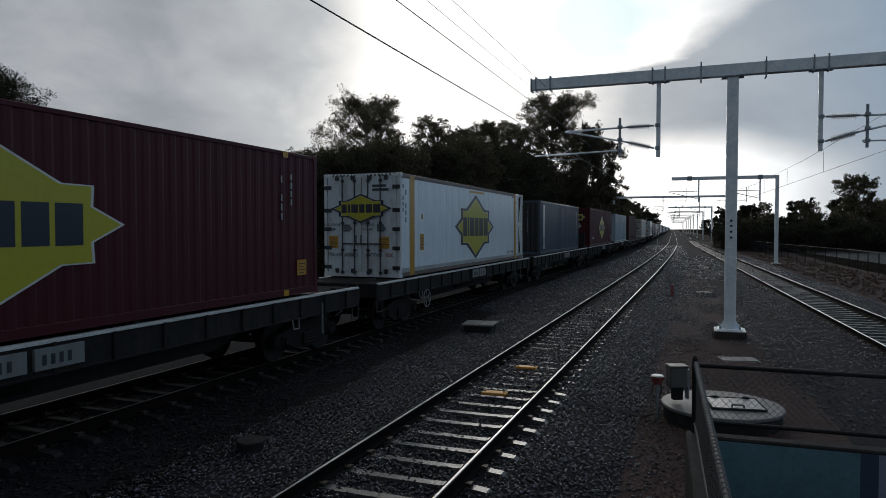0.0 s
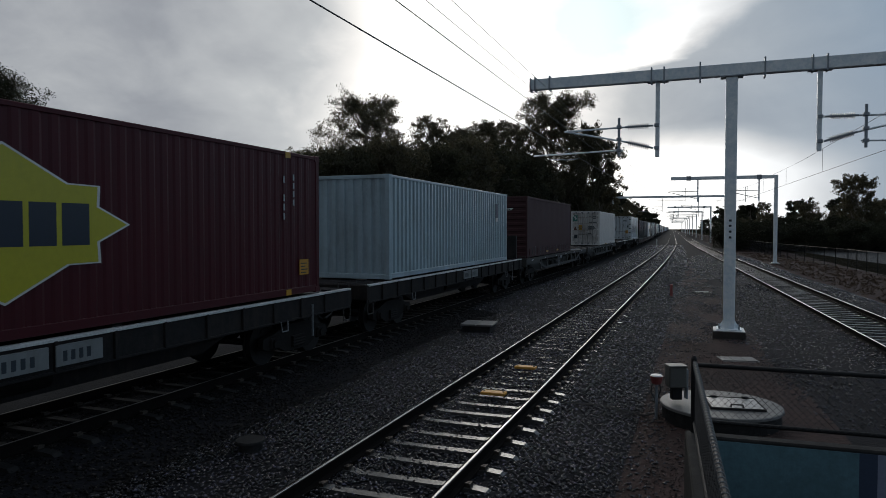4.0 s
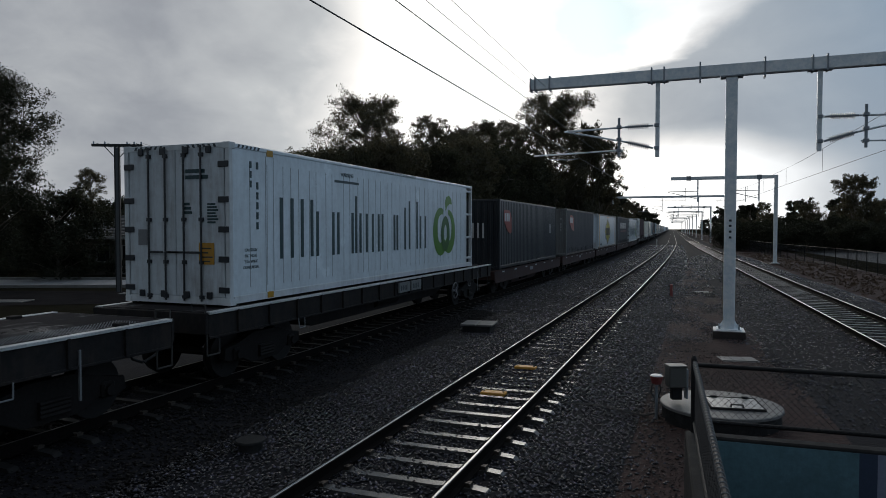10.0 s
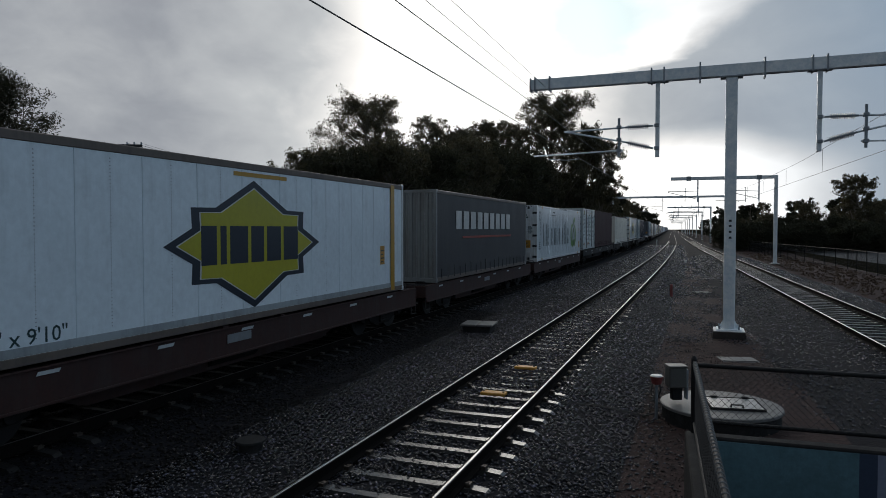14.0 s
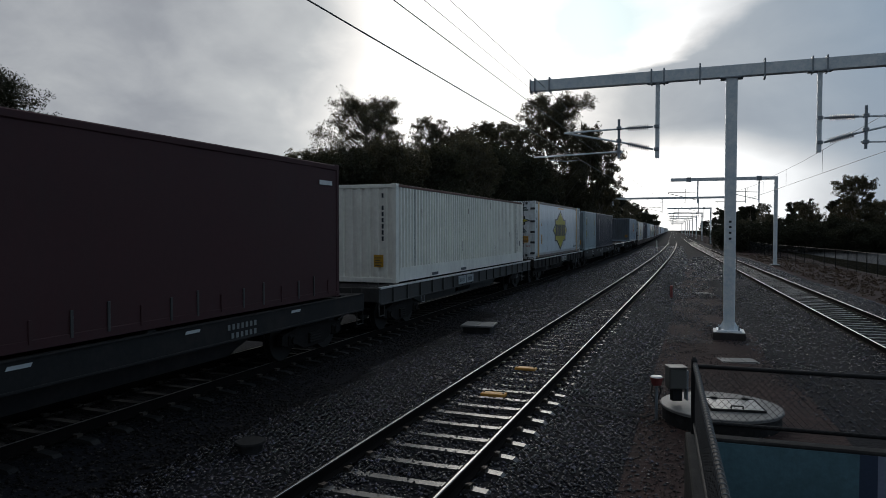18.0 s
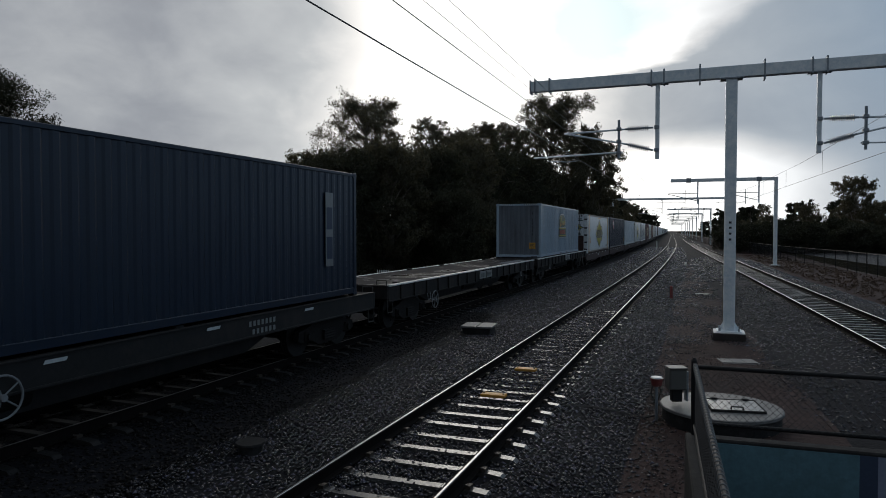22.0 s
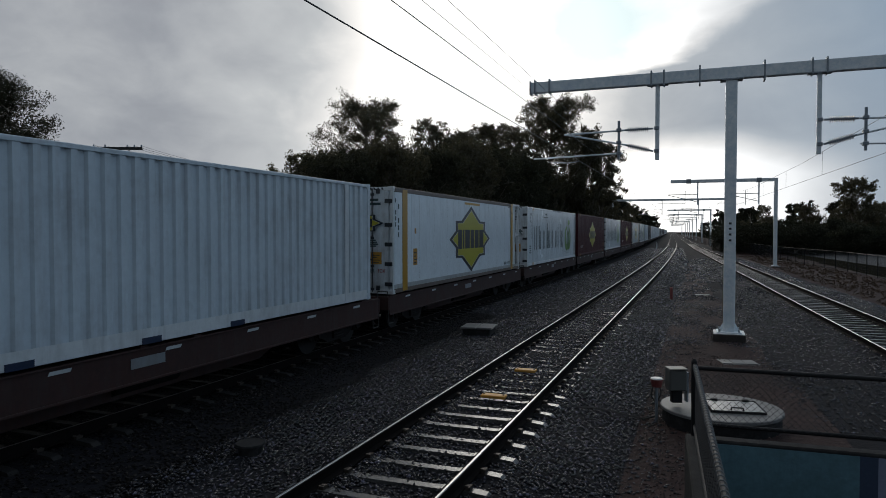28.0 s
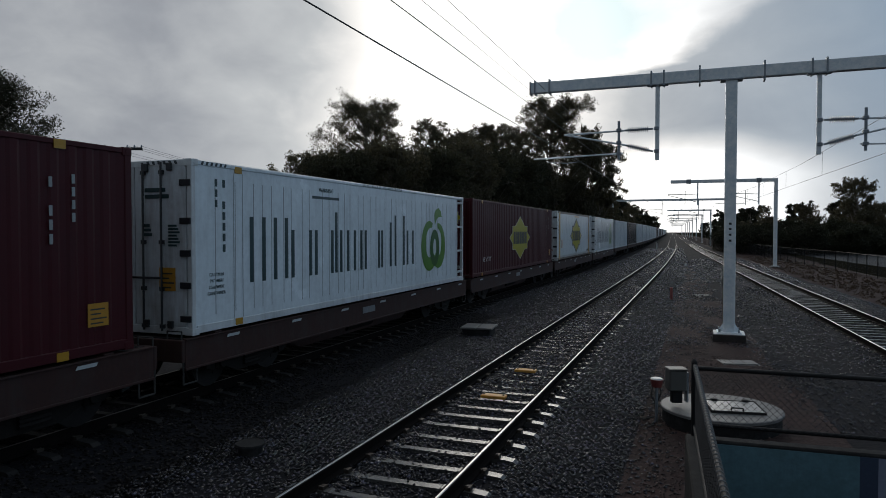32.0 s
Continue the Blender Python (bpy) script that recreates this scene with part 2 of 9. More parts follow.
RUST = (0.11, 0.055, 0.035)
GRIME = (0.10, 0.085, 0.075)
M = {
    "ballast": material("ballast_stone", (0.0105, 0.0105, 0.0135), 0.9, grain=9, blotch=1.2, spread=0.5, bump=0.9, bump_size=18, coords="Object", spec=0.12),
    "stone": material("loose_stone", (0.0225, 0.0210, 0.0300), 0.25, grain=60, spread=0.35, random_tint=0.9, island=True, bump=0.4, spec=0.5),
    "dirt": material("damp_red_dirt", (0.047, 0.029, 0.026), 0.9, spec=0.12, grain=9, blotch=0.8, spread=0.7, bump=1.0, bump_size=14, stain=(0.016, 0.013, 0.012), stain_scale=0.5),
    # darker stones by the freight line: the train's shade is in their colour
    "stone_shaded": material("shaded_brown_stone", (0.0120, 0.0103, 0.0098), 0.65, grain=60, spread=0.35, random_tint=0.9, island=True, bump=0.4, spec=0.15),
    "steel_plate": material("worn_wet_steel_plate", (0.30, 0.30, 0.29), 0.32, metal=0.25, grain=25, blotch=4, spread=0.2, bump=0.12, stain=(0.12, 0.11, 0.10), stain_scale=5, stain_amount=0.6),
    "clod": material("earth_clod_and_pebble", (0.048, 0.031, 0.027), 0.6, grain=60, spread=0.4, random_tint=0.9, island=True, bump=0.3, spec=0.3),
    "rail_top": material("polished_rail_head", (0.45, 0.44, 0.43), 0.28, metal=1.0, spread=0.08, grain=40, bump=0.02),
    # head of the freight rails, dulled to stand for shade under the wagons
    "rail_dull": material("shade_dulled_rail_head", (0.16, 0.15, 0.14), 0.5, metal=0.6, spread=0.2, grain=40, bump=0.05),
    "rail_web": material("rusty_rail_web", (0.010, 0.008, 0.0075), 0.9, spec=0.05, spread=0.3, grain=25, bump=0.2),
    "sleeper": material("wet_concrete_sleeper", (0.066, 0.064, 0.062), 0.20, spec=0.42, spread=0.2, grain=45, blotch=4, bump=0.08, random_tint=0.15, stain=(0.035, 0.03, 0.028), stain_scale=3),
    "clip": material("rail_clip_steel", (0.07, 0.055, 0.045), 0.5, metal=0.6, bump=0.1),
    "timber": material("weathered_sleeper_timber", (0.062, 0.058, 0.050), 0.32, random_tint=0.3, grain=30, bump=0.3),
    # sleeper timber darkened to hold the shade below the train
    "timber_dark": material("shade_dark_sleeper", (0.018, 0.016, 0.015), 0.75, random_tint=0.3, grain=30, bump=0.3, spec=0.3),
    "yellow_box": material("yellow_painted_plate", (0.68, 0.31, 0.04), 0.5, spread=0.15, stain=GRIME, stain_amount=0.5),
    "galv": material("galvanised_steel", (0.84, 0.95, 1.0), 0.34, metal=0.0, spread=0.2, grain=9, blotch=2.5, bump=0.03, stain=(0.52, 0.62, 0.72), stain_scale=3.5, stain_amount=0.7),
    "galv_dark": material("weathered_galvanised_fitting", (0.28, 0.31, 0.34), 0.5, metal=0.6, spread=0.2, bump=0.05),
    "insulator": material("pale_grey_insulator", (0.33, 0.36, 0.40), 0.3, spread=0.15, bump=0.0),
    "wire": material("overhead_wire", (0.03, 0.03, 0.032), 0.5, metal=0.4, bump=0.0),
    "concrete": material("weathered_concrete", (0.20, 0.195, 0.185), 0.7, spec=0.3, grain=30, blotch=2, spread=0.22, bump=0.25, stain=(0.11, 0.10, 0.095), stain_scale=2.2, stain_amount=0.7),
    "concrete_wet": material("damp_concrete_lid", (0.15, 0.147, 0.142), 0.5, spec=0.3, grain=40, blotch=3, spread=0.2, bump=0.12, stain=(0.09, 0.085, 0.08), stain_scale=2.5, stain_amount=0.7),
    "dark_pipe": material("black_painted_pipe", (0.012, 0.012, 0.013), 0.6, spec=0.25, spread=0.3, bump=0.05),
    "mesh_wire": material("chain_link_wire", (0.03, 0.03, 0.031), 0.45, metal=0.5, bump=0.0),
    "teal": material("teal_painted_wall", (0.104, 0.208, 0.252), 0.6, grain=20, blotch=2, spread=0.25, bump=0.08, stain=(0.045, 0.10, 0.115), stain_scale=1.2, stain_amount=0.8, streak=2.0),
    "navy_wall": material("navy_painted_wall", (0.035, 0.055, 0.10), 0.6, spread=0.2, bump=0.05),
    "lilac_wall": material("pale_lilac_painted_wall", (0.22, 0.25, 0.34), 0.5, spread=0.2, bump=0.05),
    "road_dark": material("worn_service_road", (0.055, 0.054, 0.056), 0.7, spec=0.2, grain=50, blotch=0.5, spread=0.25, bump=0.1),
    "asphalt": material("worn_asphalt", (0.027, 0.0245, 0.0245), 0.9, spec=0.0, grain=60, blotch=0.6, spread=0.4, bump=0.3, stain=(0.03, 0.028, 0.026), stain_scale=0.6),
    "road_pale": material("pale_wet_road", (0.34, 0.345, 0.36), 0.4, grain=50, blotch=0.5, spread=0.25, bump=0.1),
    "grass": material("dry_grass_verge", (0.022, 0.020, 0.014), 0.95, spec=0.0, grain=16, blotch=0.4, spread=0.45, bump=0.6),
    "trunk": material("eucalypt_bark", (0.15, 0.125, 0.10), 0.75, grain=12, blotch=1.5, spread=0.45, bump=0.5),
    "leaf": material("eucalypt_leaf", (0.072, 0.067, 0.045), 0.6, spec=0.25, thin=0.3, spread=0.3, grain=1.5, blotch=0.4, bump=0.0, random_tint=0.35, island=True),
    "leaf_dark": material("dense_hedge_leaf", (0.028, 0.031, 0.021), 0.7, spec=0.12, thin=0.2, spread=0.3, grain=1.2, blotch=0.4, bump=0.0, random_tint=0.35, island=True),
    "leaf_belt": material("belt_leaf", (0.040, 0.042, 0.029), 0.65, spec=0.12, thin=0.3, spread=0.3, grain=1.2, blotch=0.4, bump=0.0, random_tint=0.35, island=True),
    "weed": material("dry_brown_weed", (0.095, 0.066, 0.046), 0.85, spec=0.1, spread=0.4, grain=1.5, blotch=0.4, bump=0.0, random_tint=0.4, island=True),
    "leaf_light": material("yellowish_gum_leaf", (0.07, 0.068, 0.036), 0.6, thin=0.45, spread=0.3, grain=1.5, blotch=0.4, bump=0.0, random_tint=0.35, island=True),
    # brown brick with the shade of the nearby trees worked into its base colour
    "brick": material("shaded_brown_brick_wall", (0.085, 0.07, 0.055), 0.85, grain=8, blotch=1, spread=0.15, bump=0.2),
    "roof_tile": material("grey_concrete_roof_tile", (0.042, 0.045, 0.049), 0.5, random_tint=0.18, island=True, grain=8, spread=0.25, bump=0.2),
    "fascia": material("white_painted_fascia", (0.30, 0.30, 0.285), 0.5, spread=0.1, bump=0.02),
    "glass": material("dark_window_glass", (0.02, 0.022, 0.025), 0.08, spread=0.1, bump=0.0),
    "pole_steel": material("stobie_pole_steel", (0.03, 0.03, 0.03), 0.7, spread=0.25, bump=0.1),
    "pole_conc": material("stobie_pole_concrete", (0.10, 0.105, 0.11), 0.8, spread=0.2, bump=0.2),
    "red_paint": material("faded_red_plastic", (0.22, 0.05, 0.045), 0.45, spread=0.2, bump=0.02),
    "white_paint": material("white_paint", (0.72, 0.72, 0.71), 0.45, spread=0.1, bump=0.02),
    "grey_box": material("grey_enamel_cabinet", (0.10, 0.10, 0.092), 0.5, spread=0.12, bump=0.03, stain=GRIME, stain_amount=0.5),
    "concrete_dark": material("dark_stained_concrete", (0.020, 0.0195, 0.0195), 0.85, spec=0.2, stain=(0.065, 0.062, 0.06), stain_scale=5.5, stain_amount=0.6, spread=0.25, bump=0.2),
    "concrete_foot": material("earth_stained_concrete", (0.060, 0.050, 0.046), 0.85, spec=0.2, spread=0.3, grain=20, bump=0.25, stain=(0.03, 0.022, 0.02), stain_scale=5, stain_amount=0.7),
    "rubber": material("black_rubber", (0.02, 0.02, 0.02), 0.6, bump=0.05),
    # rolling stock
    "wagon_green": material("grey_green_wagon_paint", (0.0195, 0.0175, 0.0175), 0.75, spec=0.18, grain=12, blotch=1.2, spread=0.4, bump=0.1, stain=(0.05, 0.038, 0.03), stain_scale=2, stain_amount=0.8, streak=3),
    "wagon_brown": material("red_oxide_wagon_paint", (0.036, 0.0110, 0.0078), 0.75, grain=12, blotch=1.2, spread=0.3, bump=0.1, stain=(0.04, 0.03, 0.028), stain_scale=2, stain_amount=0.8, streak=3),
    "wagon_grey": material("dusty_grey_wagon_paint", (0.036, 0.035, 0.033), 0.7, grain=12, blotch=1.2, spread=0.3, bump=0.1, stain=(0.055, 0.042, 0.036), stain_scale=2, stain_amount=0.8, streak=3),
    "wagon_black": material("sooty_black_wagon_paint", (0.014, 0.0135, 0.0135), 0.7, spec=0.3, grain=12, spread=0.3, bump=0.1, stain=(0.04, 0.03, 0.027), stain_scale=2, stain_amount=0.6),
    "deck": material("worn_steel_deck", (0.020, 0.0178, 0.0195), 0.85, spec=0.1, wet=0.7, grain=14, blotch=1.5, spread=0.35, bump=0.2, stain=(0.028, 0.023, 0.021), stain_scale=1.6, stain_amount=0.8),
    "edge": material("bare_worn_steel_edge", (0.66, 0.66, 0.65), 0.35, metal=0.3, spread=0.3, bump=0.05),
    "bogie": material("brake_dust_black", (0.014, 0.0118, 0.0108), 0.8, spec=0.2, spread=0.4, grain=20, bump=0.25),
    "wheel": material("rolled_wheel_steel", (0.015, 0.013, 0.012), 0.6, spec=0.25, spread=0.2, bump=0.05),
    "reflector": material("white_reflective_strip", (0.48, 0.50, 0.51), 0.3, spread=0.12, grain=20, bump=0.0),
}


def paint(name, base, stain=GRIME, amount=0.45, rough=0.33, spread=0.1, streak=3.0, spec=0.5):
    """Weathered container paint."""
    M[name] = material(name, base, rough, spread=spread, grain=8, blotch=0.7, bump=0.04, bump_size=3.0, stain=stain, stain_scale=1.1, stain_amount=amount, streak=streak, spec=spec)


paint("white_reefer", (0.79, 0.86, 0.90), amount=0.22, rough=0.25)
paint("white_corrugated", (0.58, 0.65, 0.70), RUST, 0.35)
paint("cream_corrugated", (0.90, 0.875, 0.79), RUST, 0.25)
paint("white_old", (0.72, 0.70, 0.67), (0.30, 0.22, 0.17), 0.3)
paint("maroon_steel", (0.062, 0.0085, 0.0125), (0.045, 0.014, 0.016), 0.6, rough=0.45, spec=0.22)
paint("blue_steel", (0.034, 0.058, 0.089), (0.03, 0.04, 0.05), 0.6)
paint("navy_steel", (0.0095, 0.0185, 0.037), (0.018, 0.023, 0.032), 0.6, spec=0.35)
paint("slate_steel", (0.019, 0.023, 0.028), (0.03, 0.03, 0.032), 0.6)
# rear-end copy of pale_blue_grey, darkened for the weaker light on that face
paint("end_shaded_pale", (0.20, 0.245, 0.265), (0.12, 0.10, 0.09), 0.5, rough=0.5)
paint("pale_blue_grey", (0.36, 0.455, 0.50), (0.14, 0.13, 0.11), 0.5)
paint("sky_grey", (0.305, 0.39, 0.465), (0.16, 0.13, 0.11), 0.45)
paint("curtain_maroon", (0.056, 0.021, 0.0225), (0.045, 0.026, 0.026), 0.5, rough=0.7, spec=0.3)
paint("curtain_charcoal", (0.020, 0.0235, 0.031), (0.08, 0.075, 0.07), 0.35, rough=0.55)
paint("curtain_grey", (0.034, 0.034, 0.039), (0.09, 0.085, 0.08), 0.35, rough=0.55)
paint("frame_grey", (0.20, 0.21, 0.21), (0.11, 0.08, 0.06), 0.6)
paint("skirt_grey", (0.36, 0.39, 0.40), GRIME, 0.6)
paint("frame_white", (0.68, 0.71, 0.72), GRIME, 0.4)
paint("louvre_white", (0.55, 0.60, 0.62), (0.22, 0.15, 0.11), 0.4)
paint("logo_yellow", (0.45, 0.41, 0.022), (0.30, 0.27, 0.04), 0.3)
paint("logo_navy", (0.012, 0.020, 0.035), (0.03, 0.03, 0.035), 0.3)
paint("logo_green", (0.105, 0.27, 0.030), (0.05, 0.15, 0.03), 0.6)
paint("logo_mid_green", (0.035, 0.13, 0.022), (0.03, 0.10, 0.02), 0.4)
paint("logo_dark_green", (0.013, 0.048, 0.030), (0.02, 0.05, 0.03), 0.4)
paint("logo_slate", (0.02, 0.055, 0.060), (0.03, 0.06, 0.06), 0.3)
paint("logo_red", (0.32, 0.026, 0.014), (0.16, 0.02, 0.016), 0.6)
paint("logo_white", (0.62, 0.62, 0.60), GRIME, 0.35)
paint("band_ochre", (0.50, 0.265, 0.022), (0.30, 0.20, 0.04), 0.4)
paint("placard_orange", (0.52, 0.26, 0.03), (0.25, 0.14, 0.04), 0.4)
paint("white_dirty", (0.62, 0.67, 0.70), (0.16, 0.11, 0.085), 0.75, rough=0.4)
paint("white_rusty", (0.52, 0.50, 0.47), (0.12, 0.065, 0.045), 0.9, rough=0.5, streak=4.0)
# sky_grey's rear end: grime, plus that face's weak light mixed into the paint
paint("end_shaded_grey", (0.13, 0.148, 0.17), (0.05, 0.045, 0.042), 0.6, rough=0.6)
paint("skirt_strap", (0.045, 0.045, 0.045), GRIME, 0.6)
paint("text_dark", (0.03, 0.04, 0.05), GRIME, 0.2)
paint("sign_blue", (0.010, 0.024, 0.062), GRIME, 0.3)
paint("teal_sign", (0.05, 0.20, 0.16), GRIME, 0.3)
paint("fridge_black", (0.012, 0.012, 0.014), (0.03, 0.03, 0.03), 0.3, rough=0.4)
paint("rust_rail", (0.13, 0.055, 0.04), (0.22, 0.18, 0.15), 0.5, rough=0.7)
paint("dirty_trim", (0.14, 0.108, 0.088), (0.05, 0.04, 0.035), 0.7, rough=0.5)
paint("dull_steel", (0.20, 0.21, 0.22), RUST, 0.5, rough=0.5)


# ---------------------------------------------------------------- mesh tools
def bm_box(bm, x0, x1, y0, y1, z0, z1):
    v = [bm.verts.new(p) for p in ((x0, y0, z0), (x1, y0, z0), (x1, y1, z0), (x0, y1, z0), (x0, y0, z1), (x1, y0, z1), (x1, y1, z1), (x0, y1, z1))]
    for f in ((3, 2, 1, 0), (4, 5, 6, 7), (0, 1, 5, 4), (1, 2, 6, 5), (2, 3, 7, 6), (3, 0, 4, 7)):
        bm.faces.new([v[i] for i in f])
    return v


def bm_soft_box(bm, x0, x1, y0, y1, z0, z1, r=0.01):
    """A box with its edges taken off."""
    tmp = bmesh.new()
    bm_box(tmp, x0, x1, y0, y1, z0, z1)
    bmesh.ops.bevel(tmp, geom=tmp.edges[:], offset=r, segments=1, affect="EDGES")
    bm_join(bm, tmp)


def bm_join(bm, other, m=None):
    vs = {v: bm.verts.new(m @ v.co if m else v.co) for v in other.verts}
    for f in other.faces:
        bm.faces.new([vs[v] for v in f.verts])
    other.free()


def bm_tube(bm, p0, p1, r0, r1=None, n=8, cap=True):
    p0, p1 = Vector(p0), Vector(p1)
    r1 = r0 if r1 is None else r1
    way = (p1 - p0).normalized()
    side = way.orthogonal().normalized()
    up = way.cross(side)
    rings = []
    for p, r in ((p0, r0), (p1, r1)):
        rings.append([bm.verts.new(p + (side * math.cos(2 * math.pi * i / n) + up * math.sin(2 * math.pi * i / n)) * r) for i in range(n)])
    for i in range(n):
        bm.faces.new((rings[0][i], rings[0][(i + 1) % n], rings[1][(i + 1) % n], rings[1][i]))
    if cap:
        bm.faces.new(rings[0][::-1])
        bm.faces.new(rings[1])


def bm_path_tube(bm, pts, r, n=6):
    for a, b in zip(pts, pts[1:]):
        bm_tube(bm, a, b, r, r, n)


def bm_ring(bm, centre, axis, R, r, n=20, m=6, share=1.0):
    """A torus, or a share of one."""
    axis = Vector(axis).normalized()
    a = axis.orthogonal().normalized()
    b = axis.cross(a)
    rings = []
    steps = n if share >= 1 else n + 1
    for i in range(steps):
        t = 2 * math.pi * share * i / n
        d = a * math.cos(t) + b * math.sin(t)
        c = Vector(centre) + d * R
        rings.append([bm.verts.new(c + (d * math.cos(2 * math.pi * j / m) + axis * math.sin(2 * math.pi * j / m)) * r) for j in range(m)])
    for i in range(n):
        p, q = rings[i], rings[(i + 1) % steps]
        for j in range(m):
            bm.faces.new((p[j], p[(j + 1) % m], q[(j + 1) % m], q[j]))


def bm_extrude(bm, outline, place, depth):
    """A flat outline of (a, b) pairs, put into space by place(a, b, d), d from 0 to depth."""
    lo = [bm.verts.new(place(a, b, 0.0)) for a, b in outline]
    hi = [bm.verts.new(place(a, b, depth)) for a, b in outline]
    n = len(outline)
    bm.faces.new(hi)
    bm.faces.new(lo[::-1])
    for i in range(n):
        bm.faces.new((lo[i], lo[(i + 1) % n], hi[(i + 1) % n], hi[i]))


def mesh_of(name, bm, mat, smooth=False):
    bmesh.ops.recalc_face_normals(bm, faces=bm.faces[:])
    me = bpy.data.meshes.new(name)
    bm.to_mesh(me)
    bm.free()
    me.materials.append(M[mat] if isinstance(mat, str) else mat)
    if smooth:
        me.polygons.foreach_set("use_smooth", [True] * len(me.polygons))
    return me


def part(name, bm, mat, parent=None, label="", smooth=False):
    ob = new(name, mesh_of(name, bm, mat, smooth))
    ob.parent = parent
    return tagged(ob, label) if label else ob


def share_part(name, me, parent, m):
    """One more object on a mesh that is already there."""
    ob = new(name, me)
    ob.parent = parent
    ob.matrix_basis = m
    return ob


def thing(name, label, category, group="", kind="", at=None):
    ob = new(name)
    ob.empty_display_size = 0.2
    if at is not None:
        ob.matrix_basis = at
    return tagged(ob, label, category, group, kind)


def raw_mesh(name, verts, faces, mat):
    me = bpy.data.meshes.new(name)
    me.from_pydata(verts, [], faces)
    me.materials.append(M[mat] if isinstance(mat, str) else mat)
    return me


def lettering(text, size, mat, parent, place, name="lettering", squeeze=1.0):
    """Words in the built-in font as a thin mesh. place: the matrix of the text's own plane (x along, y up)."""
    cu = bpy.data.curves.new(name, "FONT")
    cu.body, cu.size, cu.extrude, cu.align_x = text, size, 0.002, "CENTER"
    cu.resolution_u = 2
    tmp = bpy.data.objects.new(name, cu)
    scene.collection.objects.link(tmp)
    bpy.context.view_layer.update()
    me = bpy.data.meshes.new_from_object(tmp.evaluated_get(bpy.context.evaluated_depsgraph_get()))
    bpy.data.objects.remove(tmp)
    me.materials.clear()
    me.materials.append(M[mat])
    me.transform(Matrix.Diagonal((squeeze, 1, 1, 1)))
    ob = new(name, me)
    ob.parent = parent
    ob.matrix_basis = place
    return ob


# ---------------------------------------------------------------- the lie of the lines
SPEED = 13.684


def bend(y, s0=35.0, R=3570.0, total=0.0353):
    """How far left a line has swung at y, and its heading there."""
    L = R * total
    if y <= s0:
        return 0.0, 0.0
    if y <= s0 + L:
        d = y - s0
        return d * d / (2 * R), d / R
    return L * L / (2 * R) + (y - s0 - L) * total, total


def line_near(y):
    b, h = bend(y)
    return -3.40 - b, y, h


def line_train(y):
    b, h = bend(y)
    return -9.25 - b, y, h


def line_right(y):
    if y < 98:
        return 4.7 - 0.0505 * (y - 25.7), y, 0.0505
    if y < 148:
        d = y - 98
        return 1.05 - 0.0505 * d + 0.5 * 0.0003 * d * d, y, 0.0505 - 0.0003 * d
    return 1.05 - 0.0505 * 50 + 0.375 - 0.0355 * (y - 148), y, 0.0355


def at_line(line, y, off=0.0, z=0.0):
    x, yy, h = line(y)
    return Vector((x + off * math.cos(h), yy + off * math.sin(h), z))


FWD = Vector((-math.sin(THETA), math.cos(THETA), 0))
RGT = Vector((math.cos(THETA), math.sin(THETA), 0))


def spot(right, ahead, z=0.0):
    """A place on the plan, by metres to the right and ahead of where one stands."""
    p = RGT * right * 0.987 + FWD * ahead * 1.041
    return Vector((p.x, p.y, z))


# ---------------------------------------------------------------- ground and track beds
def stretch(y0, y1):
    ys, y = [], y0
    while y < y1:
        ys.append(y)
        y += 3.0 if -10 < y < 200 else 25.0
    return ys + [y1]


def swept(name, line, profile, y0, y1, mat, parent=None, wobble=0.0):
    """A cross-section of (offset, height) pairs carried along a line, open at both sides."""
    ys = stretch(y0, y1)
    verts, faces, n = [], [], len(profile)
    for y in ys:
        for o, z in profile:
            w = wobble * noise.noise((o * 0.9, y * 0.35, 3.1)) if wobble else 0.0
            verts.append(at_line(line, y, o, z + w))
    for i in range(len(ys) - 1):
        for j in range(n - 1):
            a = i * n + j
            faces.append((a, a + 1, a + n + 1, a + n))
    ob = new(name, raw_mesh(name, verts, faces, mat))
    ob.parent = parent
    return ob


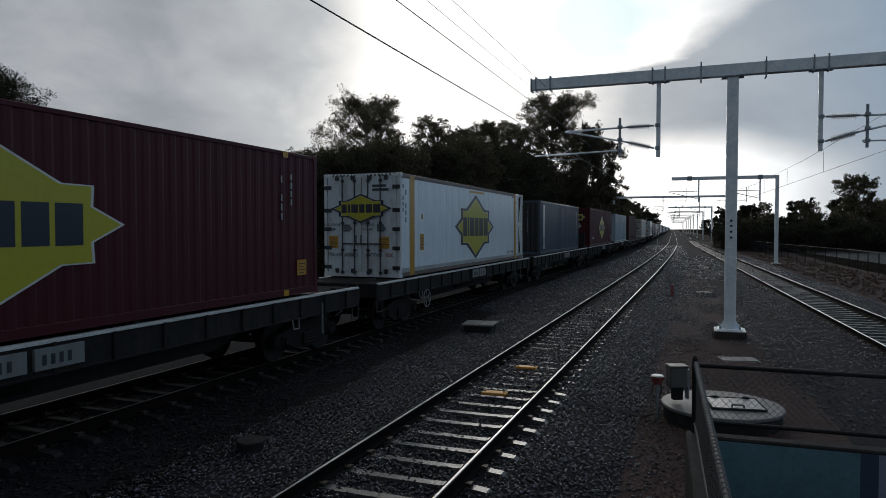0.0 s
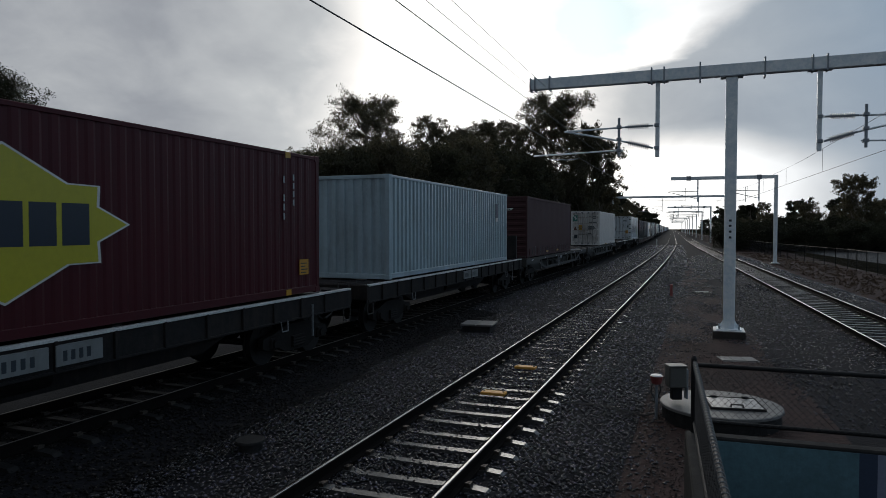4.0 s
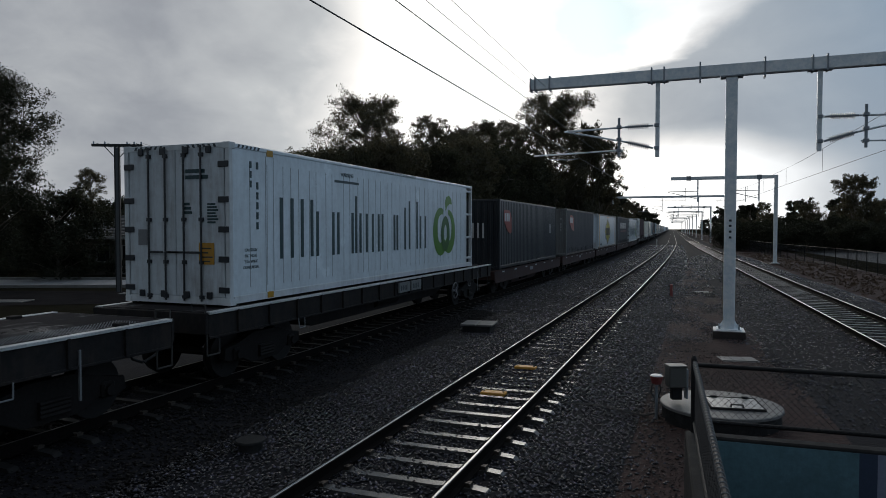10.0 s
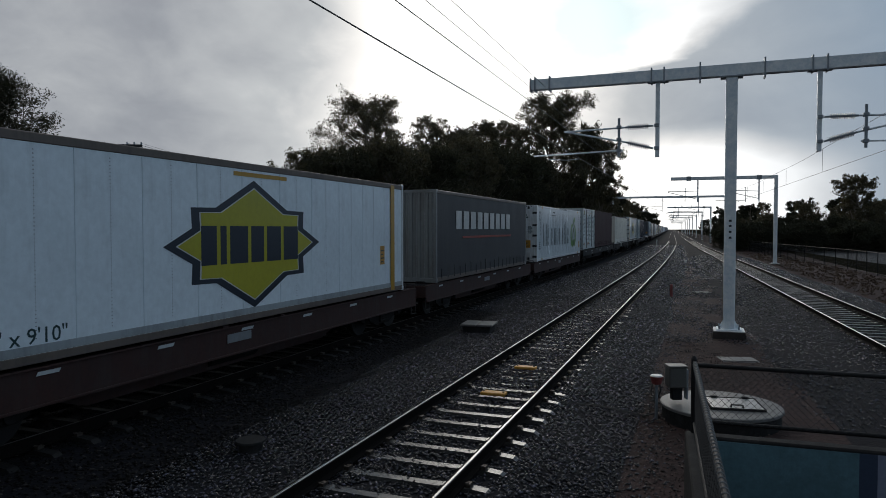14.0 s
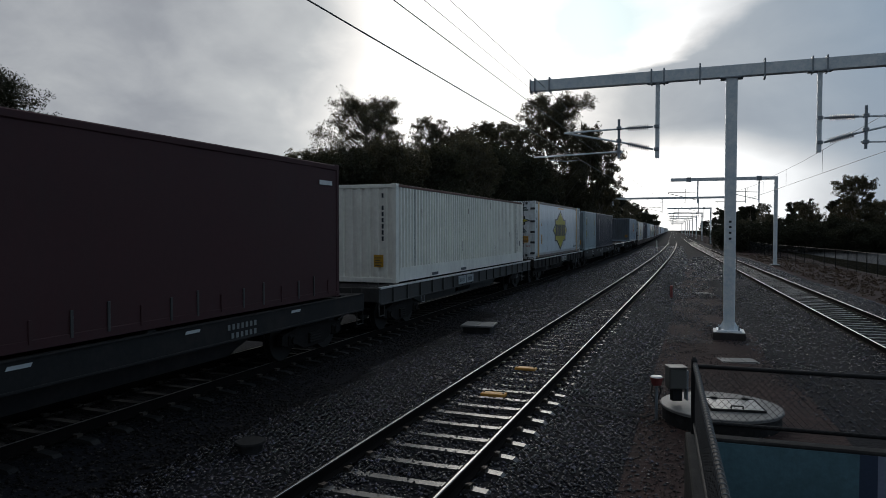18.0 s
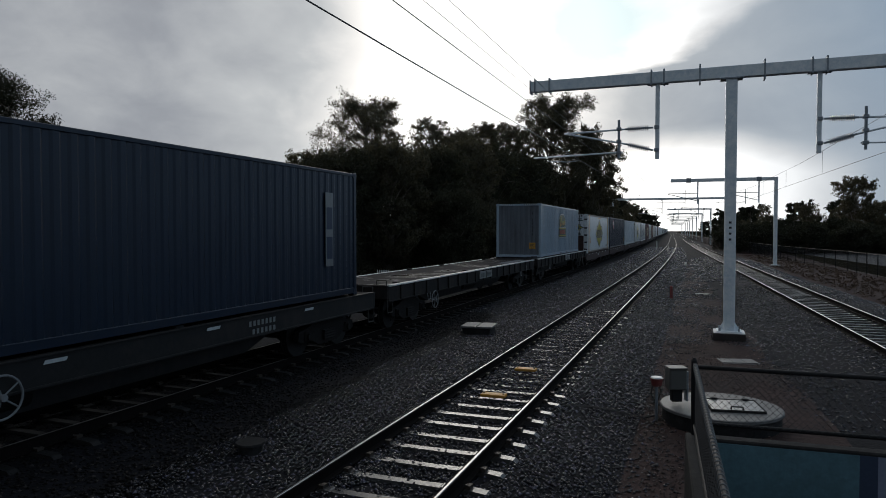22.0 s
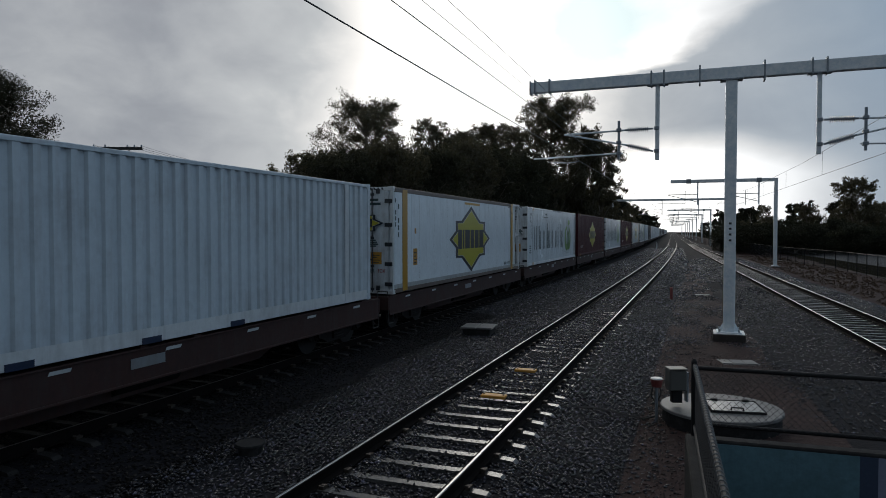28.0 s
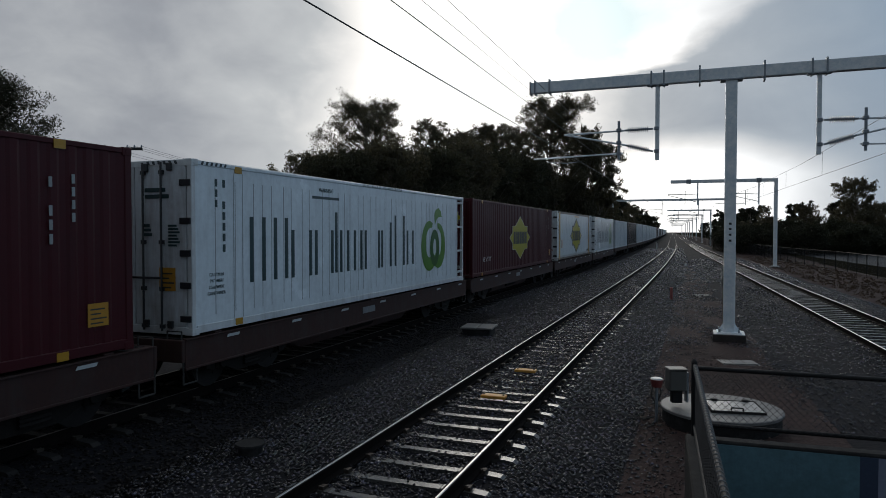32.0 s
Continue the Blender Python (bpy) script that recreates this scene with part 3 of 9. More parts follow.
def build_ground():
    bm = bmesh.new()
    xs = [-2600, -800, -300, -120, -60, -30, -14, 0, 14, 30, 60, 120, 300, 800, 2600]
    ys = [-2600, -800, -470, -100, -20, 0, 20, 40, 80, 160, 320, 800, 2600]
    grid = [[bm.verts.new((x, y, -0.46)) for y in ys] for x in xs]
    for i in range(len(xs) - 1):
        for j in range(len(ys) - 1):
            bm.faces.new((grid[i][j], grid[i + 1][j], grid[i + 1][j + 1], grid[i][j + 1]))
    g = part("ground", bm, "grass")
    tagged(g, "flat dry grass and bare earth verge", "ground", kind="structure")
    d = swept("dirt_strip", line_near, [(1.6, -0.44), (2.4, -0.34), (3.0, -0.335), (3.6, -0.33), (4.2, -0.335), (4.8, -0.33), (5.5, -0.34), (6.3, -0.345), (7.5, -0.36), (9.5, -0.4), (14.5, -0.42), (15.5, -0.458)], -60, 700, "dirt", wobble=0.05)
    tagged(d, "damp reddish bare earth between the tracks", "ground", kind="structure")
    b = swept("ballast_bed", line_near, [(-12.5, -0.455), (-10.6, -0.44), (-9.2, -0.36), (-8.4, -0.27), (-7.5, -0.235), (-4.4, -0.235), (-4.05, -0.26), (-3.4, -0.30), (-2.2, -0.28), (-1.5, -0.225), (0, -0.235), (1.5, -0.225), (2.4, -0.33), (2.7, -0.36)], -470, 1500, "ballast", wobble=0.02)
    tagged(b, "dark wet crushed stone ballast under the tracks", "track ballast", kind="structure")
    r = swept("ballast_bed_right", line_right, [(-4.2, -0.42), (-3.4, -0.335), (-2.5, -0.24), (-1.7, -0.165), (-0.92, -0.160), (-0.68, -0.215), (0, -0.225), (0.68, -0.215), (0.92, -0.160), (1.7, -0.165), (2.5, -0.26), (3.2, -0.42)], -60, 1500, "ballast", wobble=0.02)
    tagged(r, "dark crushed stone ballast under the second line", "track ballast", kind="structure")


RAIL_WEB = [(-0.07, -0.17), (-0.07, -0.155), (-0.012, -0.135), (-0.012, -0.035), (-0.036, -0.028), (-0.036, -0.006), (0.036, -0.006), (0.036, -0.028), (0.012, -0.035), (0.012, -0.135), (0.07, -0.155), (0.07, -0.17)]


def sleeper_mesh(half, width, mat):
    """A concrete sleeper: waisted middle, raised rail seats, sloping ends."""
    bm = bmesh.new()
    rows = [(-half, -0.13, 0.10), (-half + 0.16, -0.015, 0.108), (-0.97, 0.0, 0.112), (-0.58, 0.0, 0.112), (-0.565, -0.010, 0.108), (-0.30, -0.012, 0.102), (0.30, -0.012, 0.102), (0.565, -0.010, 0.108), (0.58, 0.0, 0.112), (0.97, 0.0, 0.112), (half - 0.16, -0.015, 0.108), (half, -0.13, 0.10)]
    prev = None
    for x, z, w in rows:
        w *= width / 0.24
        ring = [bm.verts.new((x, -w - 0.02, -0.18)), bm.verts.new((x, -w, z)), bm.verts.new((x, w, z)), bm.verts.new((x, w + 0.02, -0.18))]
        if prev:
            for i in range(3):
                bm.faces.new((prev[i], prev[i + 1], ring[i + 1], ring[i]))
        else:
            bm.faces.new(ring)
        prev = ring
    bm.faces.new(prev[::-1])
    return mesh_of("sleeper", bm, mat)


def clip_mesh(gauge):
    bm = bmesh.new()
    for s in (-1, 1):
        c = s * gauge / 2
        for o in (-0.115, 0.115):
            bm_box(bm, c + o - 0.03, c + o + 0.03, -0.05, 0.05, 0.0, 0.045)
            bm_tube(bm, (c + o * 0.75, -0.06, 0.05), (c + o * 1.2, 0.06, 0.03), 0.012, n=5)
    return mesh_of("rail_clip", bm, "clip")


def build_track(name, line, gauge, label, y0, y1, s0, s1, step, mat, sink, head="rail_top"):
    tr = thing(name, label, "railway track", kind="structure")
    for s in (-1, 1):
        c = s * gauge / 2
        rail = swept("rail", line, [(c + a, z) for a, z in RAIL_WEB], y0, y1, "rail_web", tr)
        h = swept("rail_head", line, [(c - 0.018, -0.005), (c - 0.011, 0.0), (c + 0.011, 0.0), (c + 0.018, -0.005)], y0, y1, head, rail)
        tagged(h, "bright polished rail head")
    me, cl = sleeper_mesh(1.30, 0.155, mat), clip_mesh(gauge)
    rnd = random.Random(len(name))
    y = s0
    while y < s1:
        x, yy, h = line(y)
        drop = sink(y) + rnd.uniform(-0.008, 0.008)
        m = Matrix.Translation((x, yy, -0.172 - drop)) @ Matrix.Rotation(h + rnd.uniform(-0.006, 0.006), 4, "Z")
        sl = share_part("sleeper", me, tr, m)
        if y < 45:
            share_part("rail_clip", cl, sl, Matrix.Translation((0, 0, drop)))
        y += step
    return tr


def build_tracks():
    build_track("railway_track", line_near, 1.6, "steel rails on wet pale concrete sleepers in ballast", -60, 1500, 5.0, 160.0, 0.6, "sleeper",
                lambda y: 0.0 if y < 12.6 else (0.045 if y < 27 else 0.060))
    build_track("railway_track_right", line_right, 1.6, "second line of polished rails on weathered sleepers", -60, 1500, 12.0, 170.0, 0.62, "timber", lambda y: 0.0)
    build_track("railway_track_left", line_train, 1.435, "freight line with sleepers darkened for the shade under the passing train", -470, 1500, 1.0, 60.0, 0.62, "timber_dark", lambda y: 0.005, "rail_dull")
    # yellow boxes between the near rails
    for y in (11.6, 14.0):
        t = thing("track_magnet", "yellow painted plate bolted across a sleeper", "track equipment", "yellow plates between the rails", at=Matrix.Translation((line_near(y)[0] - 0.03, y, -0.15)))
        bm = bmesh.new()
        bm_soft_box(bm, -0.225, 0.225, -0.10, 0.10, 0.0, 0.055, 0.012)
        body = part("cover", bm, "yellow_box", t)
        for x in (-0.18, 0.18):
            bm = bmesh.new()
            bm_tube(bm, (x, 0, 0.055), (x, 0, 0.075), 0.02, n=6)
            part("bolt", bm, "clip", body)


def scatter_stones(name, label, boxes, seed, mat="stone", wave=0.02):
    """Loose ballast stones, each a rough lump, over patches (x0, x1, y0, y1, count, height, size)."""
    rng = np.random.default_rng(seed)
    P, S = [], []
    for x0, x1, y0, y1, n, z, size in boxes:
        p = np.column_stack([rng.uniform(x0, x1, n), rng.uniform(y0, y1, n), np.zeros(n)])
        for i in range(n):
            b = bend(p[i, 1])[0]
            o = p[i, 0] + 3.40
            p[i, 2] = z(o, p[i, 1]) + wave * noise.noise((o * 0.9, p[i, 1] * 0.35, 3.1))
            p[i, 0] -= b
        P.append(p)
        S.append(rng.uniform(0.6, 1.25, n) * size)
    P, S = np.vstack(P), np.concatenate(S)
    P[:, 2] += rng.uniform(-0.02, 0.016, len(P))
    n = len(P)
    base = np.array([(1, 0, 0), (-1, 0, 0), (0, 1, 0), (0, -1, 0), (0, 0, 1), (0, 0, -1)], float)
    v = base[None] * rng.uniform(0.55, 1.2, (n, 6, 1)) + rng.uniform(-0.28, 0.28, (n, 6, 3))
    a = rng.uniform(0, 6.283, n)
    c, s = np.cos(a)[:, None], np.sin(a)[:, None]
    v = np.stack([v[..., 0] * c - v[..., 1] * s, v[..., 0] * s + v[..., 1] * c, v[..., 2] * 0.6], -1)
    v = v * S[:, None, None] + P[:, None, :]
    f = np.array([(0, 2, 4), (2, 1, 4), (1, 3, 4), (3, 0, 4), (2, 0, 5), (1, 2, 5), (3, 1, 5), (0, 3, 5)])
    F = (f[None] + (np.arange(n) * 6)[:, None, None]).reshape(-1)
    me = bpy.data.meshes.new(name)
    me.vertices.add(n * 6)
    me.vertices.foreach_set("co", v.reshape(-1))
    me.loops.add(len(F))
    me.loops.foreach_set("vertex_index", F.astype(np.int32))
    me.polygons.add(len(F) // 3)
    me.polygons.foreach_set("loop_start", np.arange(0, len(F), 3, dtype=np.int32))
    me.update(calc_edges=True)
    me.materials.append(M[mat])
    tagged(new(name, me), label, "loose stones", kind="stuff")


def bed_height(o, y):
    xs = [-12.5, -10.6, -9.2, -8.4, -7.5, -4.4, -4.05, -3.4, -2.2, -1.5, 0, 1.5, 2.4, 2.7, 3.5]
    zs = [-0.455, -0.44, -0.36, -0.27, -0.235, -0.235, -0.26, -0.30, -0.28, -0.225, -0.235, -0.225, -0.33, -0.36, -0.35]
    return float(np.interp(o, xs, zs)) + 0.004


def dirt_height(o, y):
    return float(np.interp(o, [1.6, 2.4, 3.0, 3.6, 4.2, 4.8, 5.5, 6.3, 7.5], [-0.44, -0.34, -0.335, -0.33, -0.335, -0.33, -0.34, -0.345, -0.36]))


def right_height(o, y):
    off = o - 3.40 - bend(y)[0] - line_right(y)[0]
    return float(np.interp(off, [-4.2, -3.4, -2.5, -1.7, -0.92, -0.68, 0, 0.68, 0.92, 1.7, 2.5, 3.2], [-0.37, -0.33, -0.24, -0.165, -0.16, -0.215, -0.225, -0.215, -0.16, -0.165, -0.26, -0.42]))


build_ground()
build_tracks()


# ---------------------------------------------------------------- overhead line
def bm_girder(bm, x0, x1, z0, z1, y0, y1):
    """A hollow box girder with flange lips."""
    bm_soft_box(bm, x0, x1, y0, y1, z0, z1, 0.012)


def insulator_part(parent, p0, p1, name="insulator"):
    """A ribbed insulator between two points, turned in one piece."""
    p0, p1 = Vector(p0), Vector(p1)
    prof = [(0.0, 0.03), (0.15, 0.03)]
    for i in range(11):
        f = 0.17 + 0.068 * i
        prof += [(f, 0.034), (f + 0.006, 0.088), (f + 0.03, 0.076), (f + 0.036, 0.034)]
    prof += [(0.96, 0.03), (1.0, 0.03)]
    way = (p1 - p0).normalized()
    side = way.orthogonal().normalized()
    up = way.cross(side)
    bm, last, n = bmesh.new(), None, 14
    for f, r in prof:
        ring = [bm.verts.new(p0.lerp(p1, f) + (side * math.cos(2 * math.pi * i / n) + up * math.sin(2 * math.pi * i / n)) * r) for i in range(n)]
        if last:
            for i in range(n):
                bm.faces.new((last[i], last[(i + 1) % n], ring[(i + 1) % n], ring[i]))
        else:
            bm.faces.new(ring[::-1])
        last = ring
    bm.faces.new(last)
    part(name, bm, "insulator", parent)


def cantilever(mast, x, side, z_low, z_top, y=0.0, small=False):
    """Drop tube with two insulated arms and a registration arm; side is -1 or 1."""
    bm = bmesh.new()
    bm_soft_box(bm, x - 0.06, x + 0.06, y - 0.06, y + 0.06, z_low, z_top, 0.012)
    tube = part("drop_tube", bm, "galv", mast)
    za, zb = z_low + 0.95, z_low + 0.27
    reach = 2.65
    if small:
        bm = bmesh.new()
        bm_tube(bm, (x, y, za), (x + side * reach, y, za + 0.1), 0.03, n=5)
        bm_tube(bm, (x, y, zb), (x + side * reach, y, za), 0.03, n=5)
        bm_tube(bm, (x + side * 1.1, y, zb - 0.3), (x + side * 1.1, y, za + 0.4), 0.03, n=5)
        bm_tube(bm, (x + side * 1.1, y, zb - 0.15), (x + side * (reach + 1.0), y, zb - 0.12), 0.025, n=5)
        part("cantilever_arm", bm, "galv_dark", tube)
        return
    insulator_part(tube, (x + side * 0.12, y, za), (x + side * 0.95, y, za - 0.01))
    insulator_part(tube, (x + side * 0.12, y, zb), (x + side * 0.92, y, zb + 0.22))
    bm = bmesh.new()
    bm_tube(bm, (x + side * 0.9, y, za - 0.01), (x + side * 2.8, y, za - 0.06), 0.028, n=8)
    part("top_arm", bm, "galv", tube)
    bm = bmesh.new()
    bm_tube(bm, (x + side * 0.88, y, zb + 0.21), (x + side * 2.75, y, zb + 0.62), 0.028, n=8)
    part("stay_arm", bm, "galv", tube)
    bm = bmesh.new()
    bm_tube(bm, (x + side * 1.12, y - 0.05, z_low + 0.05), (x + side * 1.12, y - 0.05, z_low + 1.22), 0.04, n=8)
    part("vertical_post", bm, "galv_dark", tube)
    bm = bmesh.new()
    bm_tube(bm, (x + side * 1.0, y - 0.05, z_low + 0.24), (x + side * 3.75, y - 0.05, z_low + 0.16), 0.024, n=8)
    part("registration_arm", bm, "galv", tube)
    bm = bmesh.new()
    bm_path_tube(bm, [(x + side * 3.3, y - 0.05, z_low + 0.05), (x + side * 2.7, y - 0.05, z_low + 0.0), (x + side * 2.35, y - 0.05, z_low + 0.03)], 0.014)
    part("steady_arm", bm, "galv_dark", tube)
    for q in ((0.02, za), (0.02, zb), (1.12, za), (1.12, zb + 0.3), (1.12, z_low + 0.24)):
        bm = bmesh.new()
        bm_soft_box(bm, x + side * q[0] - 0.07, x + side * q[0] + 0.07, y - 0.1, y + 0.06, q[1] - 0.05, q[1] + 0.05, 0.01)
        part("clamp", bm, "galv_dark", tube)


def bm_plinth(bm, r=0.42, h=0.32):
    bm_soft_box(bm, -r, r, -r, r, -h, 0.0, 0.03)


def build_first_mast():
    m = thing("overhead_line_mast", "galvanised steel T-shaped mast on a concrete plinth between the tracks", "mast", "overhead line masts", at=Matrix.Translation((0.84, 21.3, -0.11)))
    bm = bmesh.new()
    bm_plinth(bm, 0.44, 0.36)
    part("plinth", bm, "concrete_foot", m)
    bm = bmesh.new()
    bm_soft_box(bm, -0.42, 0.42, -0.42, 0.42, -0.03, 0.012, 0.006)
    part("grout_pad", bm, "white_paint", m)
    bm = bmesh.new()
    bm_soft_box(bm, -0.34, 0.34, -0.34, 0.34, 0.012, 0.045, 0.006)
    base = part("base_plate", bm, "galv", m)
    for x in (-0.26, 0.26):
        for y in (-0.26, 0.26):
            bm = bmesh.new()
            bm_tube(bm, (x, y, 0.03), (x, y, 0.13), 0.03, n=6)
            part("anchor_bolt", bm, "galv_dark", base)
    for a in range(4):
        bm = bmesh.new()
        for s in (-0.006,):
            v = [bm.verts.new(p) for p in ((s, 0.16, 0.03), (s, 0.30, 0.03), (s, 0.16, 0.28), (s + 0.012, 0.16, 0.03), (s + 0.012, 0.30, 0.03), (s + 0.012, 0.16, 0.28))]
            bm.faces.new(v[:3])
            bm.faces.new(v[5:2:-1])
            bm.faces.new((v[0], v[3], v[4], v[1]))
            bm.faces.new((v[1], v[4], v[5], v[2]))
        g = part("gusset", bm, "galv", base)
        g.matrix_basis = Matrix.Rotation(a * math.pi / 2, 4, "Z")
    bm = bmesh.new()
    bm_soft_box(bm, -0.155, 0.155, -0.155, 0.155, 0.03, 7.33, 0.02)
    col = part("column", bm, "galv", m)
    for i, z in enumerate((3.15, 3.0, 2.83, 2.66)):
        bm = bmesh.new()
        bm_box(bm, -0.035, 0.035, -0.159, -0.1565, z, z + 0.06)
        part("number_bar", bm, "text_dark", col)
    bm = bmesh.new()
    bm_soft_box(bm, -0.30, 0.30, -0.2, 0.2, 7.31, 7.35, 0.006)
    part("cap_plate", bm, "galv_dark", col)
    bm = bmesh.new()
    bm_girder(bm, -5.9, 5.9, 7.355, 7.69, -0.13, 0.13)
    beam = part("beam", bm, "galv", m)
    bm = bmesh.new()
    bm_soft_box(bm, -5.93, -5.90, -0.17, 0.17, 7.3, 7.73, 0.004)
    bm_soft_box(bm, -5.78, -5.74, -0.17, 0.17, 7.3, 7.75, 0.004)
    part("end_plate", bm, "galv_dark", beam)
    for x in (-5.3, -2.22, -1.86, -0.86, 0.86, 2.06, 2.42, 4.6):
        bm = bmesh.new()
        tall = 0.085 if abs(abs(x) - 0.86) < 0.01 else 0.035
        bm_soft_box(bm, x - 0.022, x + 0.022, -0.16, 0.16, 7.33 - tall, 7.72 + tall, 0.004)
        part("splice_bracket", bm, "galv_dark", beam)
    cantilever(m, -2.04, -1, 5.10, 7.36)
    cantilever(m, 2.25, 1, 5.10, 7.36)
    bm = bmesh.new()
    bm_soft_box(bm, -2.34, -1.74, -0.14, 0.14, 7.325, 7.352, 0.004)
    part("saddle_plate", bm, "galv_dark", beam)
    bm = bmesh.new()
    bm_soft_box(bm, 1.95, 2.55, -0.14, 0.14, 7.325, 7.352, 0.004)
    part("saddle_plate", bm, "galv_dark", beam)


def build_side_mast(y, off, detail):
    """A mast right of the lines with one long arm over both of them."""
    x, yy, h = line_right(y)
    m = thing("overhead_line_mast", "galvanised steel cantilever mast standing beside the second line", "mast", "overhead line masts",
              at=Matrix.Translation((x + off, yy, -0.3)) @ Matrix.Rotation(h, 4, "Z"))
    bm = bmesh.new()
    bm_plinth(bm, 0.42, 0.16)
    part("plinth", bm, "concrete", m)
    bm = bmesh.new()
    bm_soft_box(bm, -0.3, 0.3, -0.3, 0.3, 0.0, 0.04, 0.006)
    part("base_plate", bm, "galv", m)
    bm = bmesh.new()
    bm_soft_box(bm, -0.15, 0.15, -0.15, 0.15, 0.04, 7.95, 0.02)
    part("column", bm, "galv", m)
    bm = bmesh.new()
    bm_girder(bm, -9.0, 0.1, 7.65, 7.95, -0.12, 0.12)
    beam = part("beam", bm, "galv", m)
    for xx in (-1.4, -7.4):
        bm = bmesh.new()
        bm_soft_box(bm, xx - 0.2, xx + 0.2, -0.15, 0.15, 7.6, 8.0, 0.004)
        part("bracket", bm, "galv_dark", beam)
    if detail:
        cantilever(m, -1.4, -1, 5.6, 7.66, small=True)
        cantilever(m, -6.6, -1, 5.6, 7.66, small=True)


def build_portal(y, x0, x1, z):
    m = thing("overhead_line_portal", "galvanised steel portal spanning all the tracks", "portal", "overhead line masts", at=Matrix.Translation((x0, y, -0.3)) @ Matrix.Rotation(0.03, 4, "Z"))
    w = x1 - x0
    for x in (0, w):
        bm = bmesh.new()
        bm_soft_box(bm, x - 0.16, x + 0.16, -0.16, 0.16, 0.0, z + 0.3, 0.02)
        part("column", bm, "galv", m)
        bm = bmesh.new()
        bm_soft_box(bm, x - 0.42, x + 0.42, -0.42, 0.42, -0.16, 0.02, 0.03)
        part("plinth", bm, "concrete", m)
    bm = bmesh.new()
    bm_girder(bm, -0.2, w + 0.2, z + 0.3, z + 0.62, -0.13, 0.13)
    part("beam", bm, "galv", m)
    for x in (w * 0.42, w * 0.72):
        cantilever(m, x, -1, z - 2.0, z + 0.3, small=True)


def build_wires():
    def wire(name, label, pts, r):
        bm = bmesh.new()
        bm_path_tube(bm, pts, r, 5)
        tagged(part(name, bm, "wire"), label, "wire", "overhead wires")

    ys = [-30, -10, 0, 10, 20.6, 34, 50, 65, 85, 110, 135, 165, 205, 255, 320, 420]
    sag = lambda y: 0.35 * math.sin(math.pi * ((y - 21.3) % 45) / 45)
    wire("contact_wire", "thin dark contact wire above the near line", [at_line(line_near, y, 0.0, 4.965) for y in ys], 0.0085)
    wire("messenger_wire", "thin dark catenary wire above the near line", [at_line(line_near, y, 0.0, 5.555 + 0.3 * (1 if y > 60 else 0) * 1.0) for y in ys], 0.007)
    wire("feeder_wire", "thin dark feeder wire along the mast tops", [at_line(line_near, y, -1.66, 7.32) for y in ys], 0.007)
    wire("feeder_wire", "thin dark feeder wire along the mast tops", [at_line(line_near, y, -1.19, 7.32) for y in ys], 0.007)
    wire("contact_wire", "thin dark contact wire above the second line", [at_line(line_right, y, 0.0, 5.05) for y in ys], 0.0085)
    wire("messenger_wire", "thin dark catenary wire above the second line", [at_line(line_right, y, 0.0, 6.15 - sag(y)) for y in ys], 0.008)
    for y in (30, 38, 46, 54):
        wire("dropper_wire", "short dropper wire hanging from the catenary", [at_line(line_right, y, 0, 5.05), at_line(line_right, y, 0, 6.15 - sag(y))], 0.006)


build_first_mast()
build_side_mast(67.5, 3.85, True)
build_portal(113.0, -13.2, 5.0, 7.7)
for k_, y_ in enumerate((158, 203, 250, 298, 346, 396, 446, 500, 560, 630)):
    build_side_mast(y_, 3.8, k_ < 3)
build_wires()


